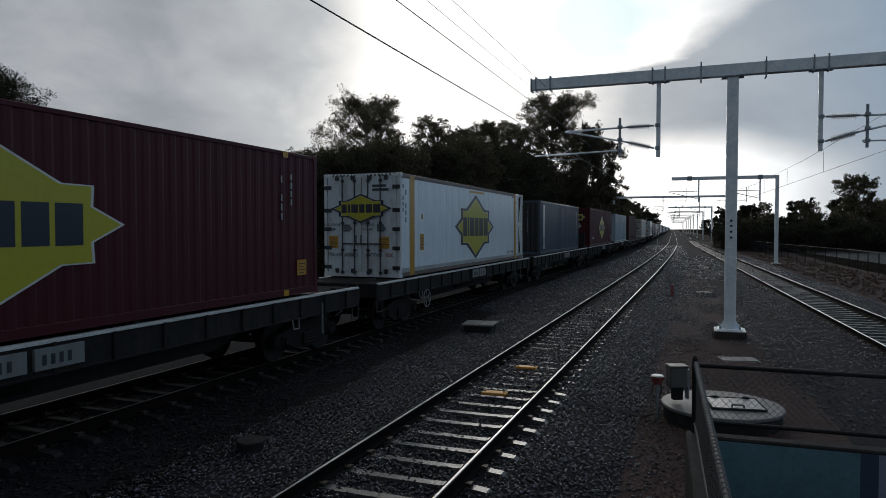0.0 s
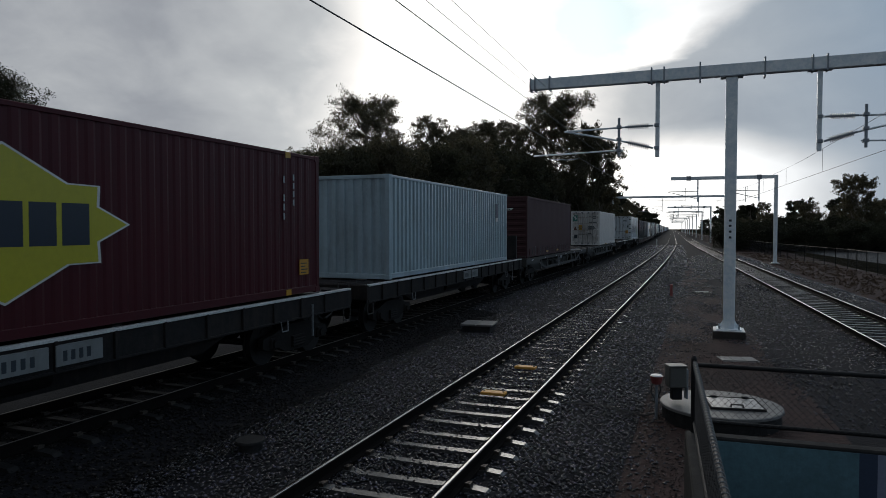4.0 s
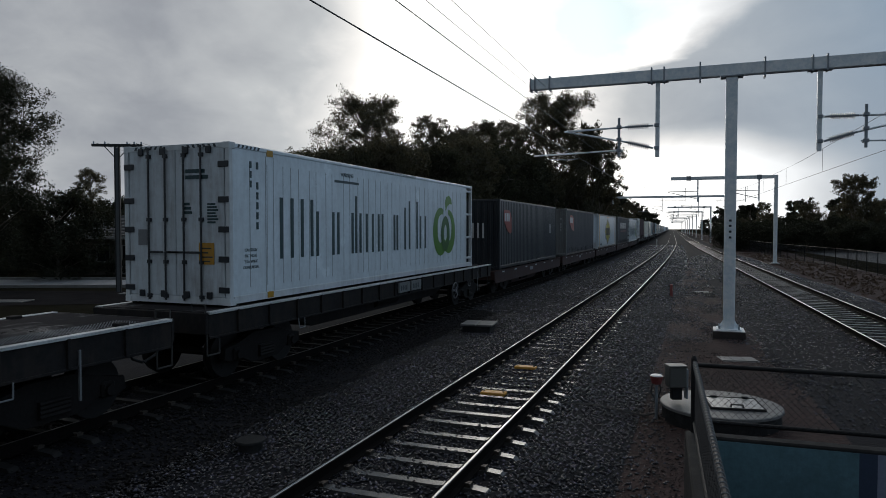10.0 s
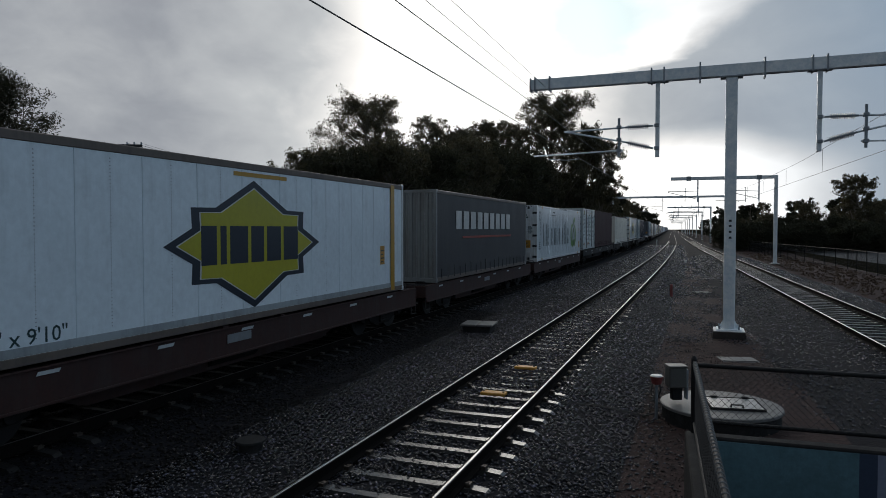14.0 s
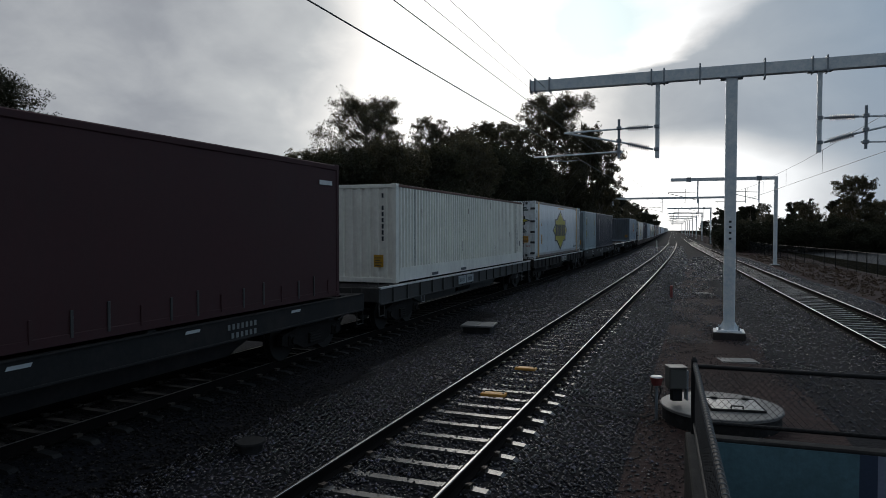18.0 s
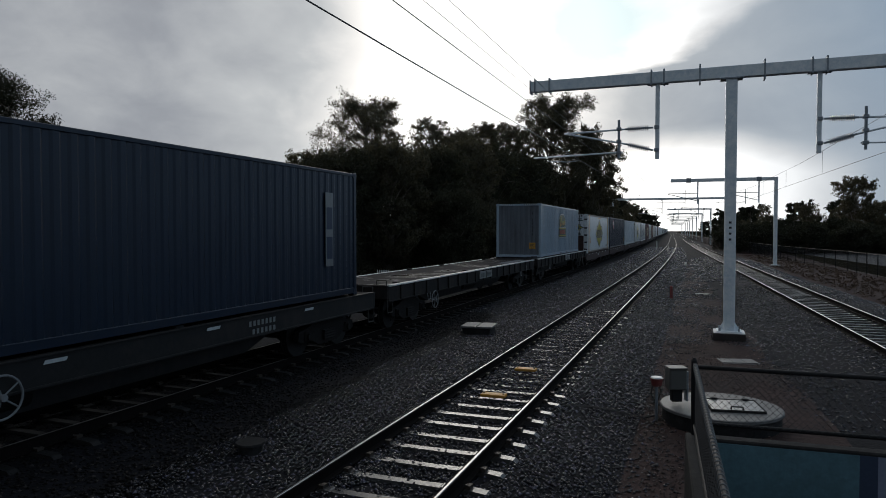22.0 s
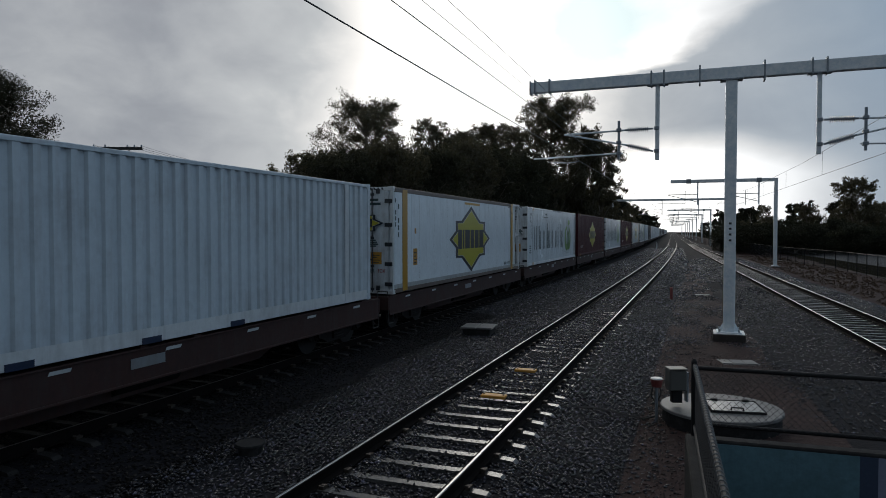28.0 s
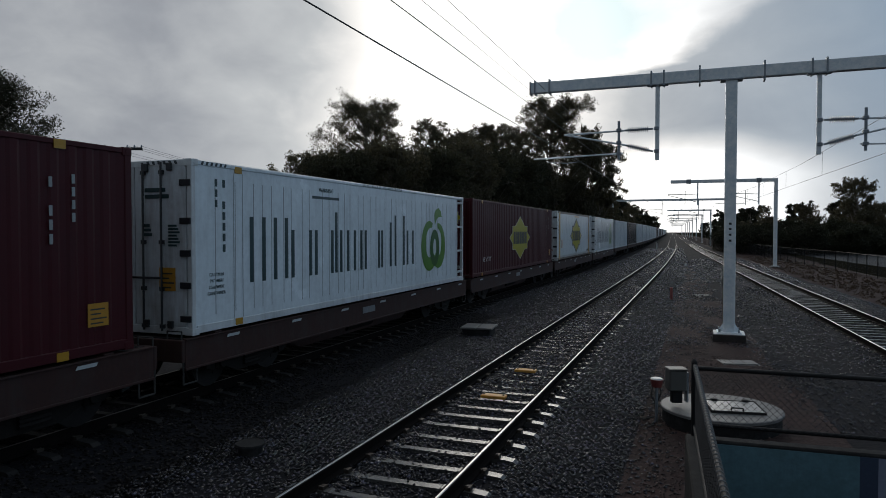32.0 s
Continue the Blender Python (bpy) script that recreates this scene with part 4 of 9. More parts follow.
# ---------------------------------------------------------------- lineside equipment
def build_lineside():
    # pit with concrete lid
    c = spot(4.66, 10.65)
    t = thing("inspection_pit", "round damp concrete pit with a square access cover", "pit", at=Matrix.Translation((c.x, c.y, -0.36)))
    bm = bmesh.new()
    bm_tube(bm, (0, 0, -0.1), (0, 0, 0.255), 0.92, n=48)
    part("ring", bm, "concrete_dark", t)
    bm = bmesh.new()
    bm_tube(bm, (0, 0, 0.255), (0, 0, 0.292), 0.955, 0.95, n=48)
    bm_tube(bm, (0, 0, 0.292), (0, 0, 0.302), 0.95, 0.93, n=48)
    lid = part("lid", bm, "concrete_wet", t)
    bm = bmesh.new()
    bm_soft_box(bm, -0.40, 0.40, -0.36, 0.36, 0.352, 0.385, 0.01)
    cover = part("access_cover", bm, "steel_plate", lid, "square steel-edged access cover")
    cover.matrix_basis = Matrix.Translation((0.2, -0.02, -0.05)) @ Matrix.Rotation(THETA - 0.2, 4, "Z")
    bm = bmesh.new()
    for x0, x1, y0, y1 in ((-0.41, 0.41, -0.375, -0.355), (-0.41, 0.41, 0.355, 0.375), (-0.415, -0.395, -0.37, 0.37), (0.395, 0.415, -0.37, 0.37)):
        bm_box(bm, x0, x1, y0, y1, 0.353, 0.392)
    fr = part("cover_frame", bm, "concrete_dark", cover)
    bm = bmesh.new()
    bm_path_tube(bm, [(-0.1, -0.30, 0.385), (-0.1, -0.30, 0.43), (0.08, -0.30, 0.43), (0.08, -0.30, 0.385)], 0.012)
    part("lifting_handle", bm, "dark_pipe", cover)
    for x in (-0.25, 0.25):
        bm = bmesh.new()
        bm_soft_box(bm, x - 0.05, x + 0.05, 0.30, 0.37, 0.385, 0.42, 0.008)
        part("hinge", bm, "dark_pipe", cover)
    # switch cabinet on its post
    p = spot(3.95, 10.75)
    t = thing("junction_box", "grey enamelled junction box on a short post", "junction box", at=Matrix.Translation((p.x, p.y, 0.0)) @ Matrix.Rotation(THETA, 4, "Z"))
    bm = bmesh.new()
    bm_soft_box(bm, -0.085, 0.085, -0.06, 0.06, -0.01, 0.22, 0.008)
    part("post", bm, "dark_pipe", t)
    bm = bmesh.new()
    bm_soft_box(bm, -0.15, 0.14, -0.12, 0.12, 0.2, 0.545, 0.015)
    b = part("cabinet", bm, "grey_box", t)
    bm = bmesh.new()
    bm_soft_box(bm, -0.16, 0.15, -0.14, 0.13, 0.545, 0.57, 0.008)
    part("rain_hood", bm, "grey_box", b)
    bm = bmesh.new()
    bm_soft_box(bm, -0.13, 0.12, -0.128, -0.12, 0.22, 0.52, 0.004)
    part("door", bm, "grey_box", b)
    bm = bmesh.new()
    bm_soft_box(bm, 0.155, 0.185, -0.06, 0.06, 0.0, 0.5, 0.004)
    part("side_plate", bm, "galv_dark", t)
    # red-topped marker
    p = spot(3.60, 10.7)
    t = thing("marker_post", "short marker post with a red and white cap and looped cable", "marker post", at=Matrix.Translation((p.x, p.y, -0.34)))
    bm = bmesh.new()
    bm_tube(bm, (0, 0, 0), (0, 0, 0.62), 0.025, n=8)
    part("post", bm, "galv_dark", t)
    bm = bmesh.new()
    bm_tube(bm, (0, 0, 0.6), (0, 0, 0.73), 0.075, 0.11, n=16)
    part("cap", bm, "red_paint", t)
    bm = bmesh.new()
    bm_tube(bm, (0, 0, 0.73), (0, 0, 0.75), 0.10, 0.09, n=16)
    part("top_disc", bm, "white_paint", t)
    bm = bmesh.new()
    bm_path_tube(bm, [(-0.06, 0, 0.62), (-0.09, 0.0, 0.45), (0.0, 0.02, 0.3), (0.07, 0.0, 0.5), (0.05, 0, 0.62)], 0.013)
    part("cable_loop", bm, "rubber", t)
    bm = bmesh.new()
    bm_path_tube(bm, [(0.02, 0.0, 0.12), (-0.2, 0.05, 0.03), (-0.6, 0.02, 0.10), (-1.0, 0.1, 0.13), (-1.5, 0.04, 0.13), (-2.0, 0.16, 0.14)], 0.016, 6)
    part("cable", bm, "rubber", t)
    # flat cover plates in the dirt
    for (r, a, w, d, ang) in ((7.22, 15.6, 0.42, 0.26, 0.25), (13.1, 32.2, 0.34, 0.16, 0.3)):
        q = spot(r, a)
        t = thing("cable_pit_cover", "flat pale concrete cable pit cover in the dirt", "pit cover", "cable pit covers", at=Matrix.Translation((q.x, q.y, -0.36)) @ Matrix.Rotation(ang, 4, "Z"))
        bm = bmesh.new()
        bm_soft_box(bm, -w - 0.05, w + 0.05, -d - 0.05, d + 0.05, -0.08, 0.03, 0.015)
        part("surround", bm, "concrete", t)
        for i in (-1, 0, 1):
            bm = bmesh.new()
            bm_soft_box(bm, i * w * 0.66 - w * 0.32, i * w * 0.66 + w * 0.32, -d, d, 0.028, 0.05, 0.008)
            part("slab", bm, "concrete_wet", t)
    # signal pit between the lines
    q = spot(1.12, 19.7)
    t = thing("signal_cable_box", "low grey concrete cable box with a two-part lid", "cable box", at=Matrix.Translation((q.x, q.y, -0.33)) @ Matrix.Rotation(0.1, 4, "Z"))
    bm = bmesh.new()
    bm_soft_box(bm, -0.42, 0.42, -0.42, 0.42, 0.0, 0.24, 0.02)
    part("body", bm, "concrete_dark", t)
    for s in (-1, 1):
        bm = bmesh.new()
        bm_soft_box(bm, s * 0.25 - 0.235, s * 0.25 + 0.235, -0.48, 0.48, 0.24, 0.30, 0.012)
        part("lid", bm, "concrete_wet", t)
    # small drum by the train
    q = spot(-2.75, 9.05)
    t = thing("drain_cover", "round dark concrete drain cover among the ballast", "drain cover", at=Matrix.Translation((q.x, q.y, -0.33)))
    bm = bmesh.new()
    bm_tube(bm, (0, 0, 0), (0, 0, 0.17), 0.17, 0.17, n=24)
    part("drum", bm, "concrete_dark", t)
    bm = bmesh.new()
    bm_tube(bm, (0, 0, 0.17), (0, 0, 0.2), 0.21, 0.2, n=24)
    part("lid", bm, "concrete_dark", t)
    # orange-red marker in the distance
    q = spot(10.75, 30.0)
    t = thing("warning_post", "thin faded red marker post beside the track", "marker post", at=Matrix.Translation((q.x, q.y, -0.35)))
    bm = bmesh.new()
    bm_soft_box(bm, -0.06, 0.06, -0.05, 0.05, 0, 0.6, 0.01)
    part("post", bm, "red_paint", t)
    # low signal between train and near line
    for (r, a, h) in ((21.9, 57.6, 0.3), (37.5, 112.0, 1.2)):
        q = spot(r, a)
        t = thing("trackside_marker", "small pale marker on a low base beside the line", "marker post", at=Matrix.Translation((q.x, q.y, -0.3)))
        bm = bmesh.new()
        bm_soft_box(bm, -0.08, 0.08, -0.05, 0.05, 0.1, h, 0.01)
        part("post", bm, "white_paint", t)
        bm = bmesh.new()
        bm_soft_box(bm, -0.14, 0.14, -0.12, 0.12, -0.08, 0.12, 0.02)
        part("base", bm, "concrete", t)


def chain_link(parent, p0, p1, z0, z1, pitch=0.062, r=0.0022):
    """Woven diamond mesh between two points, as thin crossing wires."""
    p0, p1 = Vector(p0), Vector(p1)
    L, way = (p1 - p0).length, (p1 - p0).normalized()
    H = z1 - z0
    bm = bmesh.new()
    for s in (1, -1):
        a = -H
        while a < L + H:
            x0, x1, w0, w1 = a, a + s * H, z0, z1
            lo, hi = (x0, w0), (x1, w1)
            # trim to the panel
            def clip(p, q):
                if p[0] < 0:
                    f = (0 - p[0]) / (q[0] - p[0])
                    p = (0.0, p[1] + f * (q[1] - p[1]))
                if p[0] > L:
                    f = (L - p[0]) / (q[0] - p[0])
                    p = (L, p[1] + f * (q[1] - p[1]))
                return p
            if not ((x0 <= 0 and x1 <= 0) or (x0 >= L and x1 >= L)):
                lo2, hi2 = clip(lo, hi), clip(hi, lo)
                A = p0 + way * lo2[0]
                B = p0 + way * hi2[0]
                if (Vector((lo2[0], lo2[1])) - Vector((hi2[0], hi2[1]))).length > 0.02:
                    bm_tube(bm, (A.x, A.y, lo2[1]), (B.x, B.y, hi2[1]), r, n=3, cap=False)
            a += pitch
    part("chain_link", bm, "mesh_wire", parent, "diamond chain-link mesh")


def build_stair_enclosure():
    """The low walls round the stair with a pipe-and-mesh fence on them."""
    skew = Matrix.Translation((-0.02, 6.74, 0)) @ Matrix.Rotation(0.05, 4, "Z") @ Matrix.Translation((0.02, -6.74, 0))
    st = thing("stair_wall", "weathered concrete stair wall with teal painted inner face", "wall", kind="structure", at=skew)
    top, low = 0.92, -0.44
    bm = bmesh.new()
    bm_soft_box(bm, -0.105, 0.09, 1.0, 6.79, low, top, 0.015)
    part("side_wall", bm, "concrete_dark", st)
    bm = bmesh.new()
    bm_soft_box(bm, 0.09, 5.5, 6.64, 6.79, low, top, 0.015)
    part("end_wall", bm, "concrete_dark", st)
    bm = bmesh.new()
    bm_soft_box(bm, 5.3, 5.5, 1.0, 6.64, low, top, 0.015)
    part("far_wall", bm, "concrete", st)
    bm = bmesh.new()
    bm_box(bm, 0.09, 5.3, 1.0, 6.64, low - 0.1, low)
    part("stair_floor", bm, "concrete", st)
    for x0, x1, mt in ((0.10, 1.32, "teal"), (1.32, 1.46, "navy_wall"), (1.46, 2.1, "lilac_wall"), (2.1, 5.3, "teal")):
        bm = bmesh.new()
        bm_box(bm, x0, x1, 6.632, 6.638, low, top - 0.03)
        part("painted_panel", bm, mt, st)
    f = thing("pipe_fence", "black pipe rail fence with chain-link mesh on the stair wall", "fence", at=skew)
    y1, x1 = 6.74, 5.4
    zt, zb = 1.585, 1.03
    bm = bmesh.new()
    bm_tube(bm, (-0.045, 1.3, zt), (-0.025, y1, zt), 0.020, n=10)
    tr = part("top_rail", bm, "dark_pipe", f)
    # mesh ties wound along the rail
    bm = bmesh.new()
    bm_ring(bm, (0, 0, zt), (0.15, 1, 0), 0.0215, 0.0035, 10, 4)
    tie = mesh_of("tie_wire", bm, "dull_steel")
    for i in range(64):
        share_part("tie_wire", tie, tr, Matrix.Translation((-0.045 + 0.02 * (0.9 + 0.07 * i) / 5.44, 2.2 + 0.07 * i, 0)))
    bm = bmesh.new()
    bm_tube(bm, (-0.02, y1, zt - 0.025), (x1, y1, zt - 0.045), 0.021, n=10)
    part("top_rail", bm, "dark_pipe", f)
    bm = bmesh.new()
    bm_tube(bm, (-0.02, 1.3, zb - 0.02), (-0.02, y1, zb - 0.02), 0.020, n=10)
    part("bottom_rail", bm, "dark_pipe", f)
    bm = bmesh.new()
    bm_tube(bm, (-0.02, y1, zb), (x1, y1, zb), 0.020, n=10)
    part("bottom_rail", bm, "dark_pipe", f)
    for p in ((-0.03, y1), (-0.02, 1.35), (x1, y1), (2.7, y1)):
        bm = bmesh.new()
        bm_tube(bm, (p[0], p[1], top - 0.02), (p[0], p[1], zt + 0.03), 0.026, n=10)
        bm_tube(bm, (p[0], p[1], zt + 0.03), (p[0], p[1], zt + 0.06), 0.03, 0.012, n=10)
        part("post", bm, "dark_pipe", f)
    chain_link(f, (0.02, y1 - 0.02, 0), (x1, y1 - 0.02, 0), zb, zt - 0.035)
    chain_link(f, (-0.02, 1.35, 0), (-0.02, y1, 0), zb, zt)
    # the platform on which one stands
    bm = bmesh.new()
    bm_soft_box(bm, -1.7, 12, -60, 0.7, -0.5, 1.15, 0.02)
    tagged(part("platform", bm, "concrete"), "plain concrete station platform", "platform", kind="structure")


build_lineside()
build_stair_enclosure()


# ---------------------------------------------------------------- the train: containers
W2 = 1.25


def side_place(x0):
    """Puts (a along, b up, d out) on the side at x0."""
    s = 1 if x0 > 0 else -1
    return lambda a, b, d: (x0 + s * d, a, b)


def bm_corrugated(bm, a0, a1, b0, b1, put, pitch=0.28, depth=0.05):
    """Trapezoid sheet from a0 to a1, b0 to b1; put(a, b, d) gives the place, d outwards."""
    a, pts = a0, []
    while a < a1 - pitch * 0.5:
        slope = 0.10 if depth > 0.03 else 0.16
        for f, d in ((0.0, 0.0), (0.5 - slope, 0.0), (0.50, -depth), (1.0 - slope, -depth)):
            pts.append((a + f * pitch, d))
        a += pitch
    pts = [(p, d) for p, d in pts if p < a1 - 0.02] + [(a1, 0.0)]
    lo = [bm.verts.new(put(p, b0, d)) for p, d in pts]
    hi = [bm.verts.new(put(p, b1, d)) for p, d in pts]
    for i in range(len(pts) - 1):
        bm.faces.new((lo[i], lo[i + 1], hi[i + 1], hi[i]))


STAR = [(-1, 0), (-0.72, 0.25), (-0.73, 0.54), (-0.465, 0.55), (0, 1), (0.465, 0.55), (0.73, 0.54), (0.72, 0.25), (1, 0),
        (0.72, -0.25), (0.73, -0.54), (0.465, -0.55), (0, -1), (-0.465, -0.55), (-0.73, -0.54), (-0.72, -0.25)]


def star_logo(parent, put, a, b, w, h, edge="logo_navy"):
    bm = bmesh.new()
    bm_extrude(bm, [(a + p * w / 2, b + q * h / 2) for p, q in STAR], put, 0.004)
    s = part("star_emblem", bm, edge, parent, "emblem: yellow star with dark bars")
    k = 0.865 if edge == "logo_navy" else 0.965
    for f, d, nm, mt in ((k + 0.02, 0.004, "star_line", "logo_white"), (k, 0.006, "star_field", "logo_yellow")):
        if nm == "star_line" and edge != "logo_navy":
            continue
        bm = bmesh.new()
        bm_extrude(bm, [(a + p * w / 2 * f, b + q * h / 2 * f) for p, q in STAR], lambda u, v, e: put(u, v, e + d), 0.002)
        part(nm, bm, mt, s)
    x = a - 0.315 * w
    for bw in (0.085, 0.035, 0.11, 0.085, 0.10, 0.11):
        bm = bmesh.new()
        bm_extrude(bm, [(x, b - 0.142 * h), (x + bw * w, b - 0.142 * h), (x + bw * w, b + 0.142 * h), (x, b + 0.142 * h)], lambda u, v, d: put(u, v, d + 0.008), 0.003)
        part("letter_bar", bm, "logo_navy", s)
        x += (bw + 0.021) * w


def bars(parent, put, a0, a1, b0, b1, n, mat, fill=0.6, name="letter_bar"):
    """A row of upright bars in place of letters."""
    w = (a1 - a0) / n
    bm = bmesh.new()
    for i in range(n):
        x = a0 + i * w
        bm_extrude(bm, [(x, b0), (x + w * fill, b0), (x + w * fill, b1), (x, b1)], put, 0.003)
    part(name, bm, mat, parent)


def panel_flat(parent, put, a0, a1, b0, b1, mat, name, label="", d=0.004):
    """A thin flat plate; a tall code column is broken into bars."""
    n = max(1, int((b1 - b0) / 0.17)) if name == "code_bar" and b1 - b0 > 0.5 else 1
    ob = None
    for i in range(n):
        if n > 4 and i == n - 2:
            continue
        z0 = b0 + (b1 - b0) * i / n
        z1 = z0 + (b1 - b0) / n * (0.72 if n > 1 else 1.0)
        bm = bmesh.new()
        bm_extrude(bm, [(a0, z0), (a1, z0), (a1, z1), (a0, z1)], put, d)
        piece = part(name, bm, mat, ob or parent, label if ob is None else "")
        ob = ob or piece
    if name == "placard" and parent.parent is None:
        h, w = (b1 - b0) / 5, a1 - a0
        bm = bmesh.new()
        for i in range(4):
            z, f = b0 + h * (0.55 + i), (0.62, 0.78, 0.5, 0.7)[i]
            bm_extrude(bm, [(a0 + w * 0.12, z), (a0 + w * (0.12 + f), z), (a0 + w * (0.12 + f), z + h * 0.32), (a0 + w * 0.12, z + h * 0.32)], lambda a, b, e: put(a, b, e + d), 0.002)
        part("print_block", bm, "text_dark", ob)
    return ob


def hazard_marks(c, L, H):
    """Slanting dark marks along the top edge beside the rear corner."""
    for put, a0, s in ((side_place(W2 + 0.0005), -L / 2 + 0.2, 1), (lambda a, b, d: (a, -L / 2 - 0.0055 - d, b), 1.0, -1), (lambda a, b, d: (a, -L / 2 - 0.0055 - d, b), -1.0, 1)):
        base = panel_flat(c, put, min(a0, a0 + s * 0.74), max(a0, a0 + s * 0.74), H - 0.085, H - 0.02, "frame_white", "hazard_strip", d=0.002)
        bm = bmesh.new()
        for i in range(6):
            x = a0 + s * (0.03 + i * 0.12)
            bm_extrude(bm, [(x, H - 0.083), (x + s * 0.055, H - 0.083), (x + s * 0.085, H - 0.022), (x + s * 0.03, H - 0.022)], lambda a, b, d: put(a, b, d + 0.002), 0.002)
        part("hazard_marking", bm, "text_dark", base)


def words(c, text, size, a, b, mat="logo_slate", end=None, lift=0.004):
    """Readable print on the side (end None) or on the rear end at y = end."""
    if end is None:
        m = Matrix(((0, 0, 1, W2 + lift), (1, 0, 0, a), (0, 1, 0, b), (0, 0, 0, 1)))
    else:
        m = Matrix(((1, 0, 0, a), (0, 0, -1, end - lift), (0, 1, 0, b), (0, 0, 0, 1)))
    return lettering(text, size, mat, c, m)


def ring_outline(cx, cz, rx, rz, n=24, a0=0.0, a1=2 * math.pi):
    return [(cx + rx * math.cos(a0 + (a1 - a0) * i / n), cz + rz * math.sin(a0 + (a1 - a0) * i / n)) for i in range(n + 1)]


def band_ring(bm, put, cx, cz, rx, rz, t, a0, a1, d0, n=28, taper=0.0):
    """A flat curved band of width t, narrowed by a share at its start."""
    rows = []
    for q in range(n + 1):
        g = a0 + (a1 - a0) * q / n
        w = t * (1 - taper * max(0.0, 1 - q / (n * 0.4)))
        rows.append([bm.verts.new(put(cx + r * math.cos(g), cz + z * math.sin(g), d0)) for r, z in ((rx, rz), (rx - w, rz - w * 1.1))])
    for p, q in zip(rows, rows[1:]):
        bm.faces.new((p[0], q[0], q[1], p[1]))


def fruit_logo(parent, put, a, b, w, h):
    """Two green bands crossing like a peeled fruit, with a leaf above."""
    bm = bmesh.new()
    band_ring(bm, put, a - w * 0.176, b - h * 0.095, w * 0.324, h * 0.415, w * 0.19, radians(66), radians(330), 0.003, taper=0.6)
    e = part("fruit_emblem", bm, "logo_green", parent, "emblem: green looped bands with a leaf")
    bm = bmesh.new()
    band_ring(bm, put, a + w * 0.19, b - h * 0.095, w * 0.31, h * 0.385, w * 0.18, radians(97), radians(-140), 0.005, taper=0.6)
    part("band", bm, "logo_green", e)
    bm = bmesh.new()
    band_ring(bm, put, a + w * 0.04, b - h * 0.13, w * 0.195, h * 0.31, w * 0.13, radians(0), radians(360), 0.007)
    part("core_band", bm, "logo_mid_green", e)
    bm = bmesh.new()
    pts = [(0.055, 0.26), (0.027, 0.40), (0.045, 0.465), (0.09, 0.516), (0.21, 0.548), (0.316, 0.49), (0.345, 0.394), (0.234, 0.40), (0.138, 0.36)]
    bm_extrude(bm, [(a + p * w, b + q * h) for p, q in pts], put, 0.004)
    part("leaf", bm, "logo_green", e)


def lock_doors(c, L, H, mat, rods="slate_steel", hinge="slate_steel"):
    """Two hinged doors with locking bars at the end that faces backwards."""
    y = -L / 2
    put = lambda a, b, d: (a, y - d, b)
    for s in (-1, 1):
        bm = bmesh.new()
        bm_soft_box(bm, min(s * 0.008, s * 1.12), max(s * 0.008, s * 1.12), y + 0.005, y + 0.05, 0.14, H - 0.10, 0.012)
        d = part("door", bm, mat, c)
        for q in (0.22, 0.44):
            bm = bmesh.new()
            x = s * q if q < 0.3 else s * 0.62
            bm_tube(bm, (x, y - 0.03, 0.06), (x, y - 0.03, H - 0.04), 0.019, n=6)
            for z in (0.1, 0.75, 1.55, H - 0.25):
                bm_box(bm, x - 0.045, x + 0.045, y - 0.04, y + 0.006, z, z + 0.07)
            part("lock_bar", bm, rods, d)
            bm = bmesh.new()
            bm_soft_box(bm, min(x, x - s * 0.36), max(x, x - s * 0.36), y - 0.06, y - 0.035, 0.95, 0.99, 0.006)
            part("handle", bm, rods, d)
        for z in (0.28, 0.85, 1.4, 1.95, H - 0.4):
            bm = bmesh.new()
            bm_soft_box(bm, min(s * 1.0, s * 1.235), max(s * 1.0, s * 1.235), y - 0.022, y + 0.006, z - 0.055, z + 0.055, 0.008)
            part("hinge", bm, hinge, d)
        for x in (0.28, 0.8):
            for z in (0.11, H - 0.19):
                bm = bmesh.new()
                bm_soft_box(bm, s * x - 0.055, s * x + 0.055, y - 0.05, y - 0.003, z, z + 0.13, 0.008)
                part("cam_keeper", bm, rods, d)
    return put


